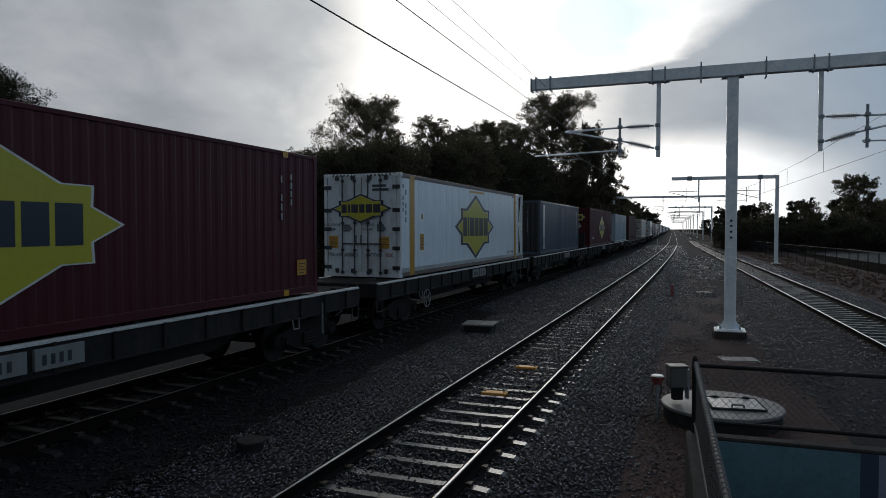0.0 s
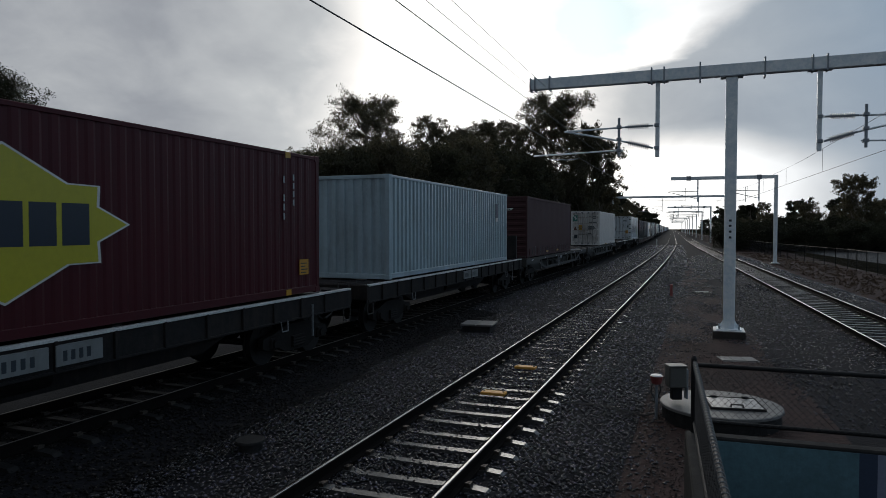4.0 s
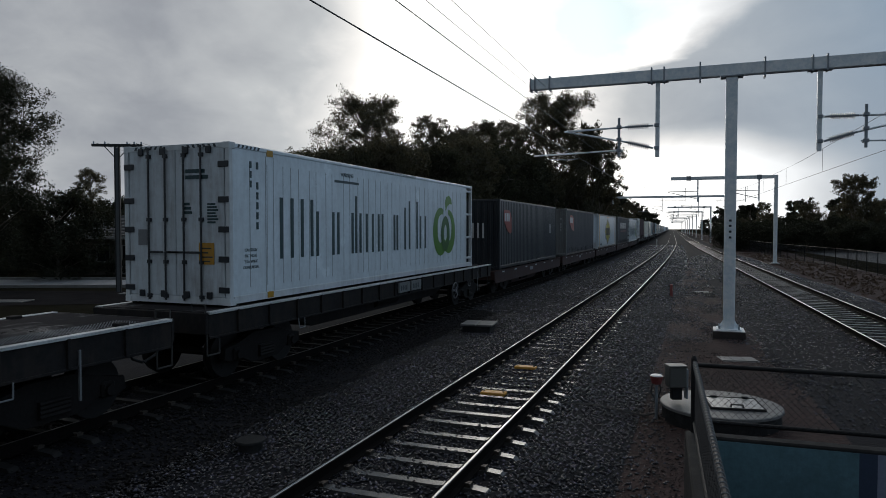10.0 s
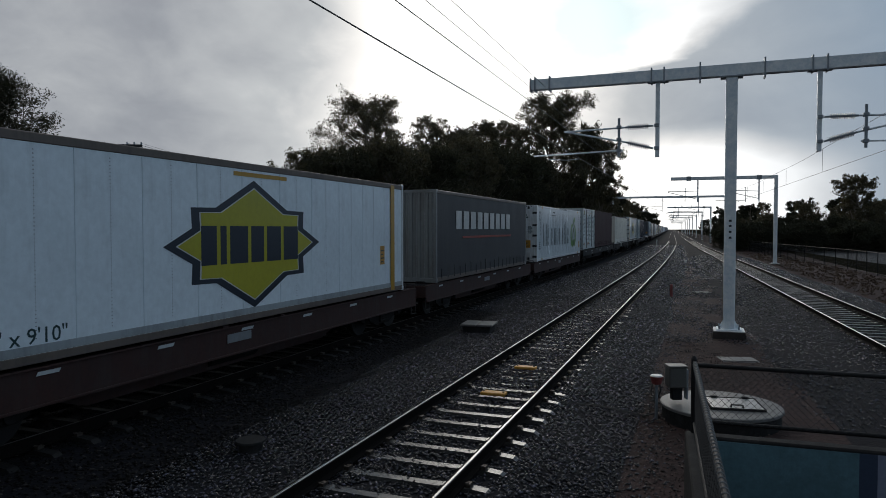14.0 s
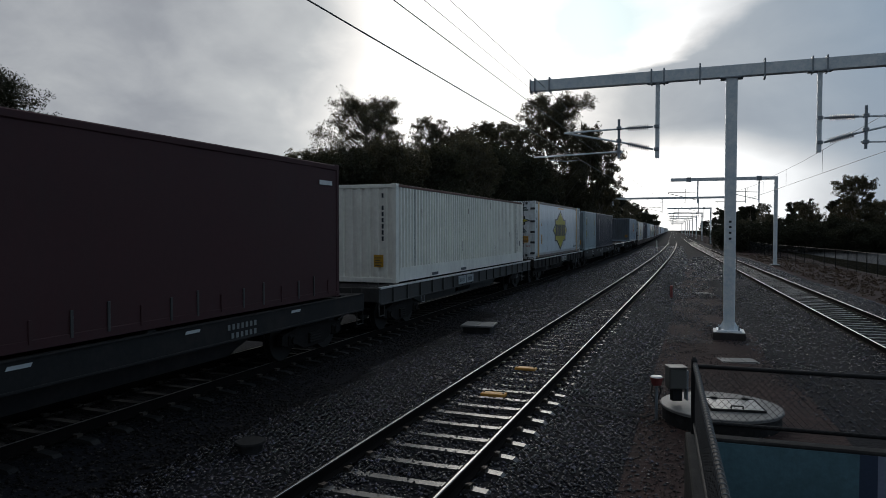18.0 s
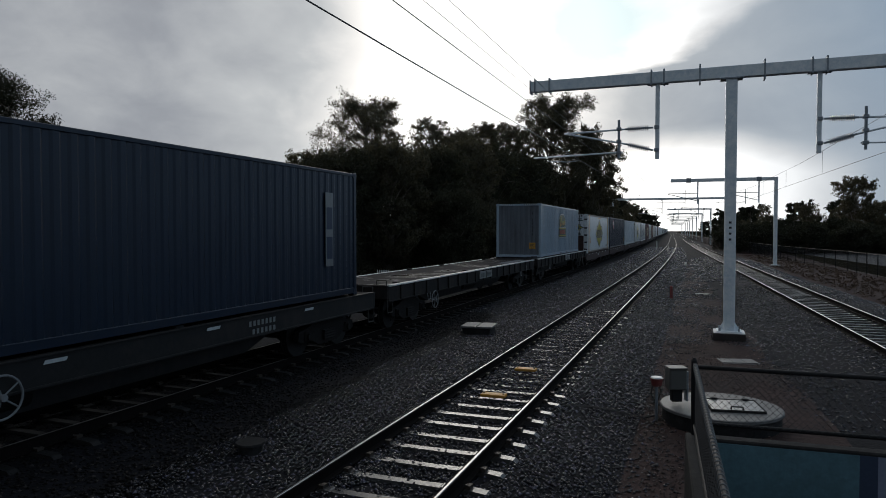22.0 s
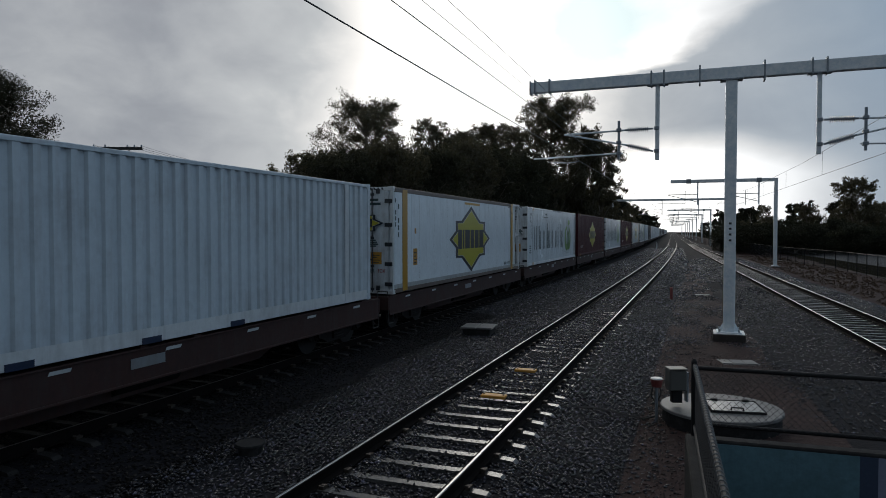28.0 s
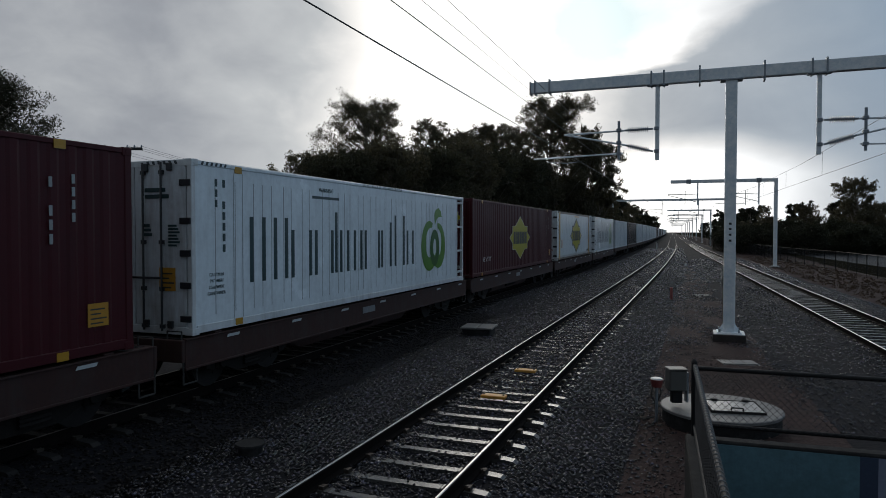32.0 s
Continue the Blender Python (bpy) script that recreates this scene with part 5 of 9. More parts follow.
def frame_parts(c, L, H, mat, castings=True, post=0.13):
    for x in (-1, 1):
        for y in (-1, 1):
            bm = bmesh.new()
            bm_soft_box(bm, min(x * W2, x * (W2 - post)), max(x * W2, x * (W2 - post)), min(y * L / 2, y * (L / 2 - post)), max(y * L / 2, y * (L / 2 - post)), 0.0, H, 0.01)
            part("corner_post", bm, mat, c)
            if castings:
                for z in (0.0, H - 0.115):
                    bm = bmesh.new()
                    bm_soft_box(bm, min(x * (W2 + 0.004), x * (W2 - 0.16)), max(x * (W2 + 0.004), x * (W2 - 0.16)), min(y * (L / 2 + 0.004), y * (L / 2 - 0.17)), max(y * (L / 2 + 0.004), y * (L / 2 - 0.17)), z - 0.004, z + 0.12, 0.008)
                    bm_tube(bm, (x * (W2 + 0.002), y * (L / 2 - 0.085), z + 0.06), (x * (W2 + 0.007), y * (L / 2 - 0.085), z + 0.06), 0.035, n=8)
                    part("corner_casting", bm, mat, c)
        bm = bmesh.new()
        bm_soft_box(bm, min(x * (W2 - 0.005), x * (W2 - 0.08)), max(x * (W2 - 0.005), x * (W2 - 0.08)), -L / 2 + 0.12, L / 2 - 0.12, H - 0.085, H - 0.01, 0.008)
        part("top_rail", bm, mat, c)
        bm = bmesh.new()
        bm_soft_box(bm, min(x * (W2 - 0.004), x * (W2 - 0.1)), max(x * (W2 - 0.004), x * (W2 - 0.1)), -L / 2 + 0.12, L / 2 - 0.12, 0.02, 0.16, 0.008)
        part("bottom_rail", bm, mat, c)
    for y in (-1, 1):
        for z0, z1, nm in ((H - 0.11, H - 0.005, "header"), (0.0, 0.14, "sill")):
            bm = bmesh.new()
            bm_soft_box(bm, -W2 + 0.12, W2 - 0.12, min(y * (L / 2 - 0.003), y * (L / 2 - 0.11)), max(y * (L / 2 - 0.003), y * (L / 2 - 0.11)), z0, z1, 0.008)
            part(nm, bm, mat, c)
    bm = bmesh.new()
    bm_box(bm, -W2 + 0.02, W2 - 0.02, -L / 2 + 0.02, L / 2 - 0.02, H - 0.03, H - 0.008)
    part("roof", bm, mat, c)
    bm = bmesh.new()
    bm_box(bm, -W2 + 0.1, W2 - 0.1, -L / 2 + 0.1, L / 2 - 0.1, 0.05, 0.12)
    part("floor_pan", bm, "dull_steel", c)


def wall_sides(c, L, H, mat, depth=0.05, pitch=0.28):
    """Plain inner walls, so that no container is hollow to the light."""
    for x in (-1, 1):
        bm = bmesh.new()
        bm_corrugated(bm, -L / 2 + 0.12, L / 2 - 0.12, 0.15, H - 0.08, side_place(x * (W2 - 0.015)), pitch, depth)
        part("side_panel", bm, mat, c)


def end_corrugated(c, L, H, mat, y, level=False):
    bm = bmesh.new()
    s = 1 if y > 0 else -1
    if level:
        bm_corrugated(bm, 0.13, H - 0.1, -W2 + 0.12, W2 - 0.12, lambda a, b, d: (b, y + s * (d - 0.015), a), 0.3, 0.04)
    else:
        bm_corrugated(bm, -W2 + 0.12, W2 - 0.12, 0.13, H - 0.1, lambda a, b, d: (a, y + s * (d - 0.015), b))
    part("end_panel", bm, mat, c)


def end_plain(c, L, H, mat, y):
    bm = bmesh.new()
    s = 1 if y > 0 else -1
    bm_box(bm, -W2 + 0.12, W2 - 0.12, min(y - s * 0.02, y - s * 0.06), max(y - s * 0.02, y - s * 0.06), 0.13, H - 0.1)
    part("end_panel", bm, mat, c)


def code_bars(c, put, a, b, rows, mat="text_dark", size=0.09, wide=0.8):
    """Lines of small print as plain bars."""
    for i in range(rows):
        panel_flat(c, put, a, a + wide * (0.75 + 0.25 * ((i * 7) % 3) / 2), b - i * size * 1.6, b - i * size * 1.6 + size, mat, "print_bar", d=0.002)


def steel_box(L, H, mat, label, group="containers on the train", doors=False, name="shipping_container", end=None, depth=0.05, castings=True, pitch=0.28, rods=None):
    c = thing(name, label, "shipping container", group)
    frame_parts(c, L, H, mat, castings=castings)
    wall_sides(c, L, H, mat, depth, pitch)
    end_corrugated(c, L, H, mat, L / 2)
    if doors:
        lock_doors(c, L, H, end or mat, rods=rods or mat, hinge=mat)
    else:
        end_corrugated(c, L, H, end or mat, -L / 2)
    return c


def maroon_box(group="containers on the train"):
    L, H = 14.63, 3.02
    c = steel_box(L, H, "maroon_steel", "maroon corrugated steel container with a yellow star emblem", depth=0.017)
    put = side_place(W2 + 0.002)
    star_logo(c, put, -0.06, 1.475, 3.95, 2.03, "logo_white")
    lettering("48' x 9'10\"", 0.27, "logo_white", c, Matrix(((0, 0, 1, W2 + 0.003), (1, 0, 0, -5.43), (0, 1, 0, 0.56), (0, 0, 0, 1))), "size_lettering")
    e = lambda a, b, d: (a, -L / 2 - 0.006 - d, b)
    star_logo(c, e, 0.05, 2.3, 1.75, 0.85, "logo_white")
    code_bars(c, e, 0.1, 1.75, 4, "logo_white", 0.055, 0.5)
    panel_flat(c, e, -0.9, 0.75, 0.36, 0.47, "logo_white", "slogan_plate")
    lettering("YOU ARE PASSING ANOTHER FOX", 0.10, "text_dark", c, Matrix(((1, 0, 0, -0.07), (0, 0, -1, -L / 2 - 0.012), (0, 1, 0, 0.385), (0, 0, 0, 1))), "slogan_lettering")
    panel_flat(c, put, 5.92, 5.97, 1.6, 2.55, "skirt_grey", "code_bar")
    panel_flat(c, put, 6.27, 6.32, 1.9, 2.6, "skirt_grey", "code_bar")
    panel_flat(c, put, 6.5, 6.85, 0.42, 0.75, "placard_orange", "placard")
    for y in (-L / 2 + 1.22, L / 2 - 1.22):
        for z in (0.02, H - 0.14):
            panel_flat(c, put, y - 0.09, y + 0.09, z, z + 0.12, "band_ochre", "lifting_casting")
    return c


def reefer_shell(L, H, label, bay=1.05):
    c = thing("refrigerated_container", label, "refrigerated container", "containers on the train")
    frame_parts(c, L, H, "frame_white", post=0.10)
    bm = bmesh.new()
    bm_box(bm, -W2 + 0.01, W2 - 0.02, -L / 2 + 0.06, L / 2 - bay, 0.12, H - 0.04)
    part("insulated_body", bm, "white_reefer", c)
    return c


def rivet_mesh(H):
    """A row of rivet heads down the middle of a panel."""
    bm = bmesh.new()
    z = 0.34
    while z < H - 0.2:
        bm_box(bm, W2 - 0.0065, W2 - 0.0035, -0.007, 0.007, z, z + 0.014)
        z += 0.052
    return mesh_of("rivet_row", bm, "dull_steel")


def star_reefer():
    L, H = 14.17, 3.02
    c = reefer_shell(L, H, "white refrigerated container with a yellow star emblem and ochre bands", 0.80)
    bm = bmesh.new()
    w = 1.21
    bm_soft_box(bm, W2 - 0.025, W2 - 0.006, 0.007, w - 0.007, 0.26, H - 0.14, 0.003)
    me = mesh_of("panel", bm, "white_reefer")
    rivets = rivet_mesh(H)
    n = int((L - 1.35) / w)
    for i in range(n):
        panel = share_part("panel", me, c, Matrix.Translation((0, -L / 2 + 0.12 + i * w, 0)))
        share_part("rivet_row", rivets, panel, Matrix.Translation((0, w * 0.5, 0)))
    put = side_place(W2 - 0.004)
    bm = bmesh.new()
    bm_soft_box(bm, W2 - 0.05, W2 + 0.004, -L / 2 + 0.1, L / 2 - 1.24, H - 0.14, H - 0.01, 0.01)
    part("top_trim", bm, "dirty_trim", c, "dirty aluminium top trim")
    bm = bmesh.new()
    bm_soft_box(bm, W2 - 0.05, W2 + 0.004, -L / 2 + 0.1, L / 2 - 0.1, 0.02, 0.145, 0.01)
    part("bottom_trim", bm, "dirty_trim", c)
    bm = bmesh.new()
    bm_soft_box(bm, W2 - 0.05, W2 - 0.001, -L / 2 + 0.1, L / 2 - 0.1, 0.145, 0.262, 0.004)
    part("skirt_rail", bm, "skirt_grey", c, "dusty pale grey skirting rail")
    panel_flat(c, put, -L / 2 + 0.66, -L / 2 + 1.0, 0.05, H - 0.05, "band_ochre", "ochre_band", d=0.011)
    panel_flat(c, put, L / 2 - 1.55, L / 2 - 1.25, 0.05, H - 0.02, "band_ochre", "ochre_band", d=0.011)
    star_logo(c, put, -0.14, 1.48, 4.73, 2.435)
    panel_flat(c, put, -0.9, 0.9, H - 0.27, H - 0.19, "band_ochre", "notice_strip")
    panel_flat(c, put, -L / 2 + 1.45, -L / 2 + 1.75, 0.75, 1.25, "placard_orange", "placard")
    panel_flat(c, put, -L / 2 + 1.55, -L / 2 + 1.67, 1.7, 1.86, "placard_orange", "placard")
    lettering("46'6\" x 9'10\"", 0.2, "logo_slate", c, Matrix(((0, 0, 1, W2 - 0.003), (1, 0, 0, L / 2 - 2.2), (0, 1, 0, 0.3), (0, 0, 0, 1))), "size_lettering")
    bm = bmesh.new()
    bm_extrude(bm, [(L / 2 - 1.47, H - 0.46), (L / 2 - 1.33, H - 0.46), (L / 2 - 1.40, H - 0.33)], lambda a, b, d: put(a, b, d + 0.011), 0.002)
    part("warning_triangle", bm, "rust_rail", c)
    panel_flat(c, put, -L / 2 + 0.35, -L / 2 + 0.42, 1.6, 2.6, "logo_slate", "code_bar")
    panel_flat(c, put, -L / 2 + 0.16, -L / 2 + 0.22, 1.9, 2.75, "logo_slate", "code_bar")
    # open braced bay at the front end
    bars(c, put, L / 2 - 1.98, L / 2 - 1.62, H - 0.21, H - 0.16, 5, "text_dark", 0.7, "hazard_marking")
    bm = bmesh.new()
    bm_soft_box(bm, W2 - 0.06, W2 - 0.002, L / 2 - 0.86, L / 2 - 0.77, 0.12, H - 0.02, 0.008)
    part("bay_post", bm, "frame_white", c)
    apex = L / 2 - 0.52
    for a, b in (((W2 - 0.04, L / 2 - 0.12, H - 0.22), (W2 - 0.04, apex, 1.66)), ((W2 - 0.04, apex, 1.56), (W2 - 0.04, L / 2 - 0.12, 0.24)), ((-W2 + 0.04, L / 2 - 0.12, H - 0.22), (-W2 + 0.04, apex, 1.66)), ((-W2 + 0.04, apex, 1.56), (-W2 + 0.04, L / 2 - 0.12, 0.24))):
        bm = bmesh.new()
        bm_tube(bm, a, b, 0.034, n=6)
        part("brace", bm, "frame_white", c)
    bm = bmesh.new()
    bm_soft_box(bm, W2 - 0.055, W2 - 0.02, L / 2 - 0.80, L / 2 - 0.08, 1.57, 1.65, 0.006)
    bm_extrude(bm, [(L / 2 - 0.80, 1.50), (L / 2 - 0.50, 1.54), (L / 2 - 0.50, 1.68), (L / 2 - 0.80, 1.72)], side_place(W2 - 0.02), 0.012)
    part("gusset_plate", bm, "frame_white", c)
    for k in range(9):
        z = 1.05 + k * 0.17
        panel_flat(c, side_place(W2 + 0.002), L / 2 - 0.075, L / 2 - 0.025, z, z + 0.11, "text_dark", "code_bar", d=0.002)
    e = lock_doors(c, L, H, "white_dirty")
    star_logo(c, lambda a, b, d: e(a, b, d + 0.045), 0.0, 2.0, 2.0, 0.86)
    ee = lambda a, b, d: e(a, b, d + 0.004)
    panel_flat(c, ee, 0.56, 0.90, 0.84, 1.18, "placard_orange", "placard")
    panel_flat(c, ee, -1.08, -0.78, 0.84, 1.2, "placard_orange", "placard")
    bars(c, ee, -0.2, 0.12, 0.95, 1.22, 2, "logo_slate", 0.25, "hazard_frame")
    code_bars(c, ee, 0.35, 2.62, 2, "logo_slate", 0.07, 0.6)
    words(c, "PAYLOAD", 0.10, 0.2, 1.5, end=-L / 2)
    words(c, "CU.CAP.", 0.10, 0.2, 1.36, end=-L / 2)
    words(c, "MAX GROSS", 0.10, -0.98, 1.5, end=-L / 2)
    words(c, "TARE", 0.10, -0.98, 1.36, end=-L / 2)
    code_bars(c, ee, 0.5, 1.5, 4, "logo_slate", 0.035, 0.3)
    code_bars(c, ee, -0.6, 1.5, 4, "logo_slate", 0.035, 0.3)
    hazard_marks(c, L, H)
    for text, a, mt in (("YOU ARE", -0.88, "logo_slate"), ("PASSING", -0.34, "logo_slate"), ("ANOTHER", 0.40, "logo_slate"), ("FOX", 0.90, "logo_red")):
        lettering(text, 0.15, mt, c, Matrix(((1, 0, 0, a), (0, 0, -1, -L / 2 - 0.008), (0, 1, 0, 0.6), (0, 0, 0, 1))), "slogan_lettering", squeeze=0.78)
    return c


def fridge_reefer():
    """The same star container the other way round: cooling unit at the rear, no doors to see."""
    L, H = 14.17, 3.02
    c = thing("refrigerated_container", "white refrigerated container with black-windowed cooling unit at its end", "refrigerated container", "containers on the train")
    frame_parts(c, L, H, "frame_white", post=0.10)
    bm = bmesh.new()
    bm_box(bm, -W2 + 0.01, W2 - 0.02, -L / 2 + 0.75, L / 2 - 0.06, 0.12, H - 0.04)
    part("insulated_body", bm, "white_reefer", c)
    bm = bmesh.new()
    w = 1.21
    bm_soft_box(bm, W2 - 0.025, W2 - 0.006, 0.007, w - 0.007, 0.26, H - 0.14, 0.003)
    me = mesh_of("panel", bm, "white_reefer")
    rivets = rivet_mesh(H)
    for i in range(int((L - 0.9) / w)):
        panel = share_part("panel", me, c, Matrix.Translation((0, -L / 2 + 0.78 + i * w, 0)))
        share_part("rivet_row", rivets, panel, Matrix.Translation((0, w * 0.5, 0)))
    put = side_place(W2 - 0.004)
    bm = bmesh.new()
    bm_soft_box(bm, W2 - 0.05, W2 + 0.004, -L / 2 + 0.1, L / 2 - 0.1, H - 0.14, H - 0.01, 0.01)
    part("top_trim", bm, "dirty_trim", c, "dirty aluminium top trim")
    bm = bmesh.new()
    bm_soft_box(bm, W2 - 0.05, W2 + 0.004, -L / 2 + 0.1, L / 2 - 0.1, 0.02, 0.145, 0.01)
    part("bottom_trim", bm, "dirty_trim", c)
    bm = bmesh.new()
    bm_soft_box(bm, W2 - 0.05, W2 - 0.001, -L / 2 + 0.1, L / 2 - 0.1, 0.145, 0.262, 0.004)
    part("skirt_rail", bm, "skirt_grey", c, "dusty pale grey skirting rail")
    panel_flat(c, put, -L / 2 + 0.85, -L / 2 + 1.1, 0.05, H - 0.05, "band_ochre", "ochre_band", d=0.011)
    panel_flat(c, put, L / 2 - 0.85, L / 2 - 0.62, 0.05, H - 0.05, "band_ochre", "ochre_band", d=0.011)
    star_logo(c, put, 0.10, 1.47, 4.73, 2.435)
    panel_flat(c, put, -0.5, 1.2, H - 0.27, H - 0.19, "band_ochre", "notice_strip")
    panel_flat(c, put, L / 2 - 1.5, L / 2 - 1.25, 0.8, 1.3, "placard_orange", "placard")
    lettering("46'6\" x 9'10\"", 0.3, "logo_slate", c, Matrix(((0, 0, 1, W2 - 0.003), (1, 0, 0, -L / 2 + 2.3), (0, 1, 0, 0.28), (0, 0, 0, 1))), "size_lettering")
    y = -L / 2
    bm = bmesh.new()
    bm_soft_box(bm, -0.95, 0.95, y + 0.1, y + 0.75, 0.55, H - 0.12, 0.06)
    u = part("cooling_unit", bm, "white_reefer", c, "white cooling unit with black grilles")
    for x0, x1, z0, z1 in ((-0.8, -0.15, 1.55, 2.7), (0.12, 0.85, 1.55, 2.65)):
        bm = bmesh.new()
        bm_soft_box(bm, x0, x1, y + 0.07, y + 0.11, z0, z1, 0.02)
        part("grille", bm, "fridge_black", u)
    bm = bmesh.new()
    bm_soft_box(bm, -0.6, -0.3, y + 0.05, y + 0.075, 2.1, 2.35, 0.01)
    part("badge", bm, "white_paint", u)
    for x in (-0.3, 0.3):
        bm = bmesh.new()
        bm_soft_box(bm, x - 0.2, x + 0.2, y + 0.05, y + 0.11, 0.75, 0.95, 0.01)
        part("control_box", bm, "dull_steel", u)
    bm = bmesh.new()
    bm_box(bm, -W2 + 0.12, W2 - 0.12, y + 0.08, y + 0.12, 0.13, 0.56)
    part("lower_panel", bm, "frame_white", c)
    for a, b in (((W2 - 0.06, y + 0.1, 0.3), (W2 - 0.06, y + 0.72, 1.4)), ((W2 - 0.06, y + 0.72, 1.5), (W2 - 0.06, y + 0.1, 2.6))):
        bm = bmesh.new()
        bm_tube(bm, a, b, 0.03, n=6)
        part("brace", bm, "frame_white", c)
    end_plain(c, L, H, "white_reefer", L / 2)
    return c


def fruit_reefer(variant=0):
    L, H = 14.0, 3.0
    c = reefer_shell(L, H, "white ribbed refrigerated container with a green fruit emblem and dark bars")
    rnd = random.Random(5 + variant)
    bm = bmesh.new()
    bm_box(bm, W2 - 0.025, W2 - 0.012, -L / 2 + 0.1, L / 2 - 0.7, 0.15, H - 0.06)
    panel = part("side_panel", bm, "white_reefer", c)
    bm = bmesh.new()
    bm_soft_box(bm, W2 - 0.02, W2 - 0.0085, 0, 0.018, 0.3, H - 0.32, 0.002)
    # grey on a white side: each rib's thin shadow line is put into its colour
    rib = mesh_of("rib", bm, "skirt_grey")
    y = -L / 2 + 0.6
    while y < L / 2 - 0.9:
        share_part("rib", rib, panel, Matrix.Translation((0, y, 0)))
        y += rnd.choice((0.28, 0.42, 0.55, 0.3))
    put = side_place(W2 - 0.007)
    bm = bmesh.new()
    bm_soft_box(bm, W2 - 0.05, W2 + 0.003, -L / 2 + 0.1, L / 2 - 0.1, H - 0.1, H - 0.01, 0.02)
    part("top_trim", bm, "white_reefer", c)
    # wordmark as slim bars, one group for each letter: bars, start, end, height
    mark = None
    for n, x0, x1, hh in ((4, -5.42, -4.14, 1.25), (2, -4.02, -3.21, 1.0), (2, -3.09, -2.27, 1.0), (1, -2.20, -2.08, 1.42), (4, -1.97, -0.82, 1.0), (2, -0.70, 0.18, 1.0), (1, 0.26, 0.43, 1.0), (1, 0.80, 0.93, 1.22), (2, 1.12, 1.81, 1.42), (2, 1.96, 2.47, 1.0)):
        for i in range(n):
            px = x0 + (x1 - x0 - 0.115) * i / max(1, n - 1)
            bm = bmesh.new()
            bm_extrude(bm, [(px, 0.80), (px + 0.115, 0.80), (px + 0.115, 0.80 + hh), (px, 0.80 + hh)], put, 0.003)
            bar = part("wordmark_bar", bm, "logo_slate", mark or c)
            mark = mark or bar
    fruit_logo(c, put, 4.1, 1.49, 2.07, 1.91)
    for i, line in enumerate(("CAUTION", "9'6\" HIGH", "2.5m WIDE", "CONTAINER")):
        words(c, line, 0.085, -L / 2 + 0.62, 0.98 - i * 0.11, lift=-0.001)
    hazard_marks(c, L, H)
    panel_flat(c, put, -L / 2 + 0.8, -L / 2 + 0.87, 1.4, 2.75, "logo_slate", "code_bar")
    lettering("WARNING", 0.13, "logo_slate", c, Matrix(((0, 0, 1, W2 - 0.001), (1, 0, 0, -2.6), (0, 1, 0, 2.66), (0, 0, 0, 1))), "warning_lettering")
    panel_flat(c, put, -3.2, -2.0, 2.5, 2.56, "logo_slate", "print_bar", d=0.002)
    lettering("DO NOT STACK 20' CONTAINERS ON ROOF", 0.12, "logo_slate", c, Matrix(((0, 0, 1, W2 + 0.004), (1, 0, 0, 0.4), (0, 1, 0, H - 0.09), (0, 0, 0, 1))), "warning_lettering")
    panel_flat(c, put, -L / 2 + 0.60, -L / 2 + 0.66, 2.2, 2.75, "logo_slate", "code_bar")
    for z in (0.04, H - 0.16):
        panel_flat(c, put, -L / 2 + 1.14, -L / 2 + 1.34, z, z + 0.12, "band_ochre", "lifting_casting", d=0.012)
    for y in (1.10, 1.36):
        panel_flat(c, put, -L / 2 + y, -L / 2 + y + 0.014, 0.16, H - 0.16, "skirt_grey", "post_seam", d=0.002)
    if variant:
        # turned about: closed to the corner, with code columns, placard and hinges at this end
        bm = bmesh.new()
        bm_box(bm, W2 - 0.03, W2 - 0.013, L / 2 - 0.7, L / 2 - 0.08, 0.15, H - 0.06)
        part("side_panel", bm, "white_reefer", c)
        for i in range(10):
            z = 2.62 - i * 0.13
            panel_flat(c, put, L / 2 - 0.78, L / 2 - 0.71, z, z + 0.09, "logo_slate", "code_bar", d=0.002)
            if i < 4:
                panel_flat(c, put, L / 2 - 0.58, L / 2 - 0.51, z, z + 0.09, "logo_slate", "code_bar", d=0.002)
        panel_flat(c, put, L / 2 - 0.82, L / 2 - 0.4, 0.42, 0.88, "band_ochre", "placard")
        panel_flat(c, put, L / 2 - 0.64, L / 2 - 0.5, 1.62, 1.78, "band_ochre", "small_sign")
        for z in (0.05, H - 0.17):
            panel_flat(c, put, L / 2 - 1.3, L / 2 - 1.1, z, z + 0.13, "band_ochre", "lifting_casting", d=0.012)
        for z in (0.5, 1.0, 1.6, 2.1, 2.6):
            bm = bmesh.new()
            bm_soft_box(bm, W2 - 0.04, W2 + 0.02, L / 2 - 0.07, L / 2 + 0.02, z - 0.07, z + 0.07, 0.01)
            part("hinge", bm, "slate_steel", c)
    else:
        bm = bmesh.new()
        for z in (0.3, 1.05, 1.9, 2.75):
            bm_soft_box(bm, W2 - 0.1, W2 - 0.01, L / 2 - 0.62, L / 2 - 0.08, z, z + 0.07, 0.008)
        bm_soft_box(bm, W2 - 0.1, W2 - 0.01, L / 2 - 0.68, L / 2 - 0.6, 0.1, H - 0.05, 0.008)
        part("ladder_frame", bm, "frame_white", c)
        bm = bmesh.new()
        bm_soft_box(bm, -W2 + 0.15, W2 - 0.3, L / 2 - 0.62, L / 2 - 0.2, 0.25, H - 0.15, 0.03)
        part("cooling_unit", bm, "fridge_black", c)
    e = lock_doors(c, L, H, "white_dirty")
    ee = lambda a, b, d: e(a, b, d + 0.004)
    code_bars(c, ee, 0.25, 2.45, 2, "logo_slate", 0.07, 0.6)
    code_bars(c, ee, 0.2, 1.85, 3, "logo_slate", 0.05, 0.2)
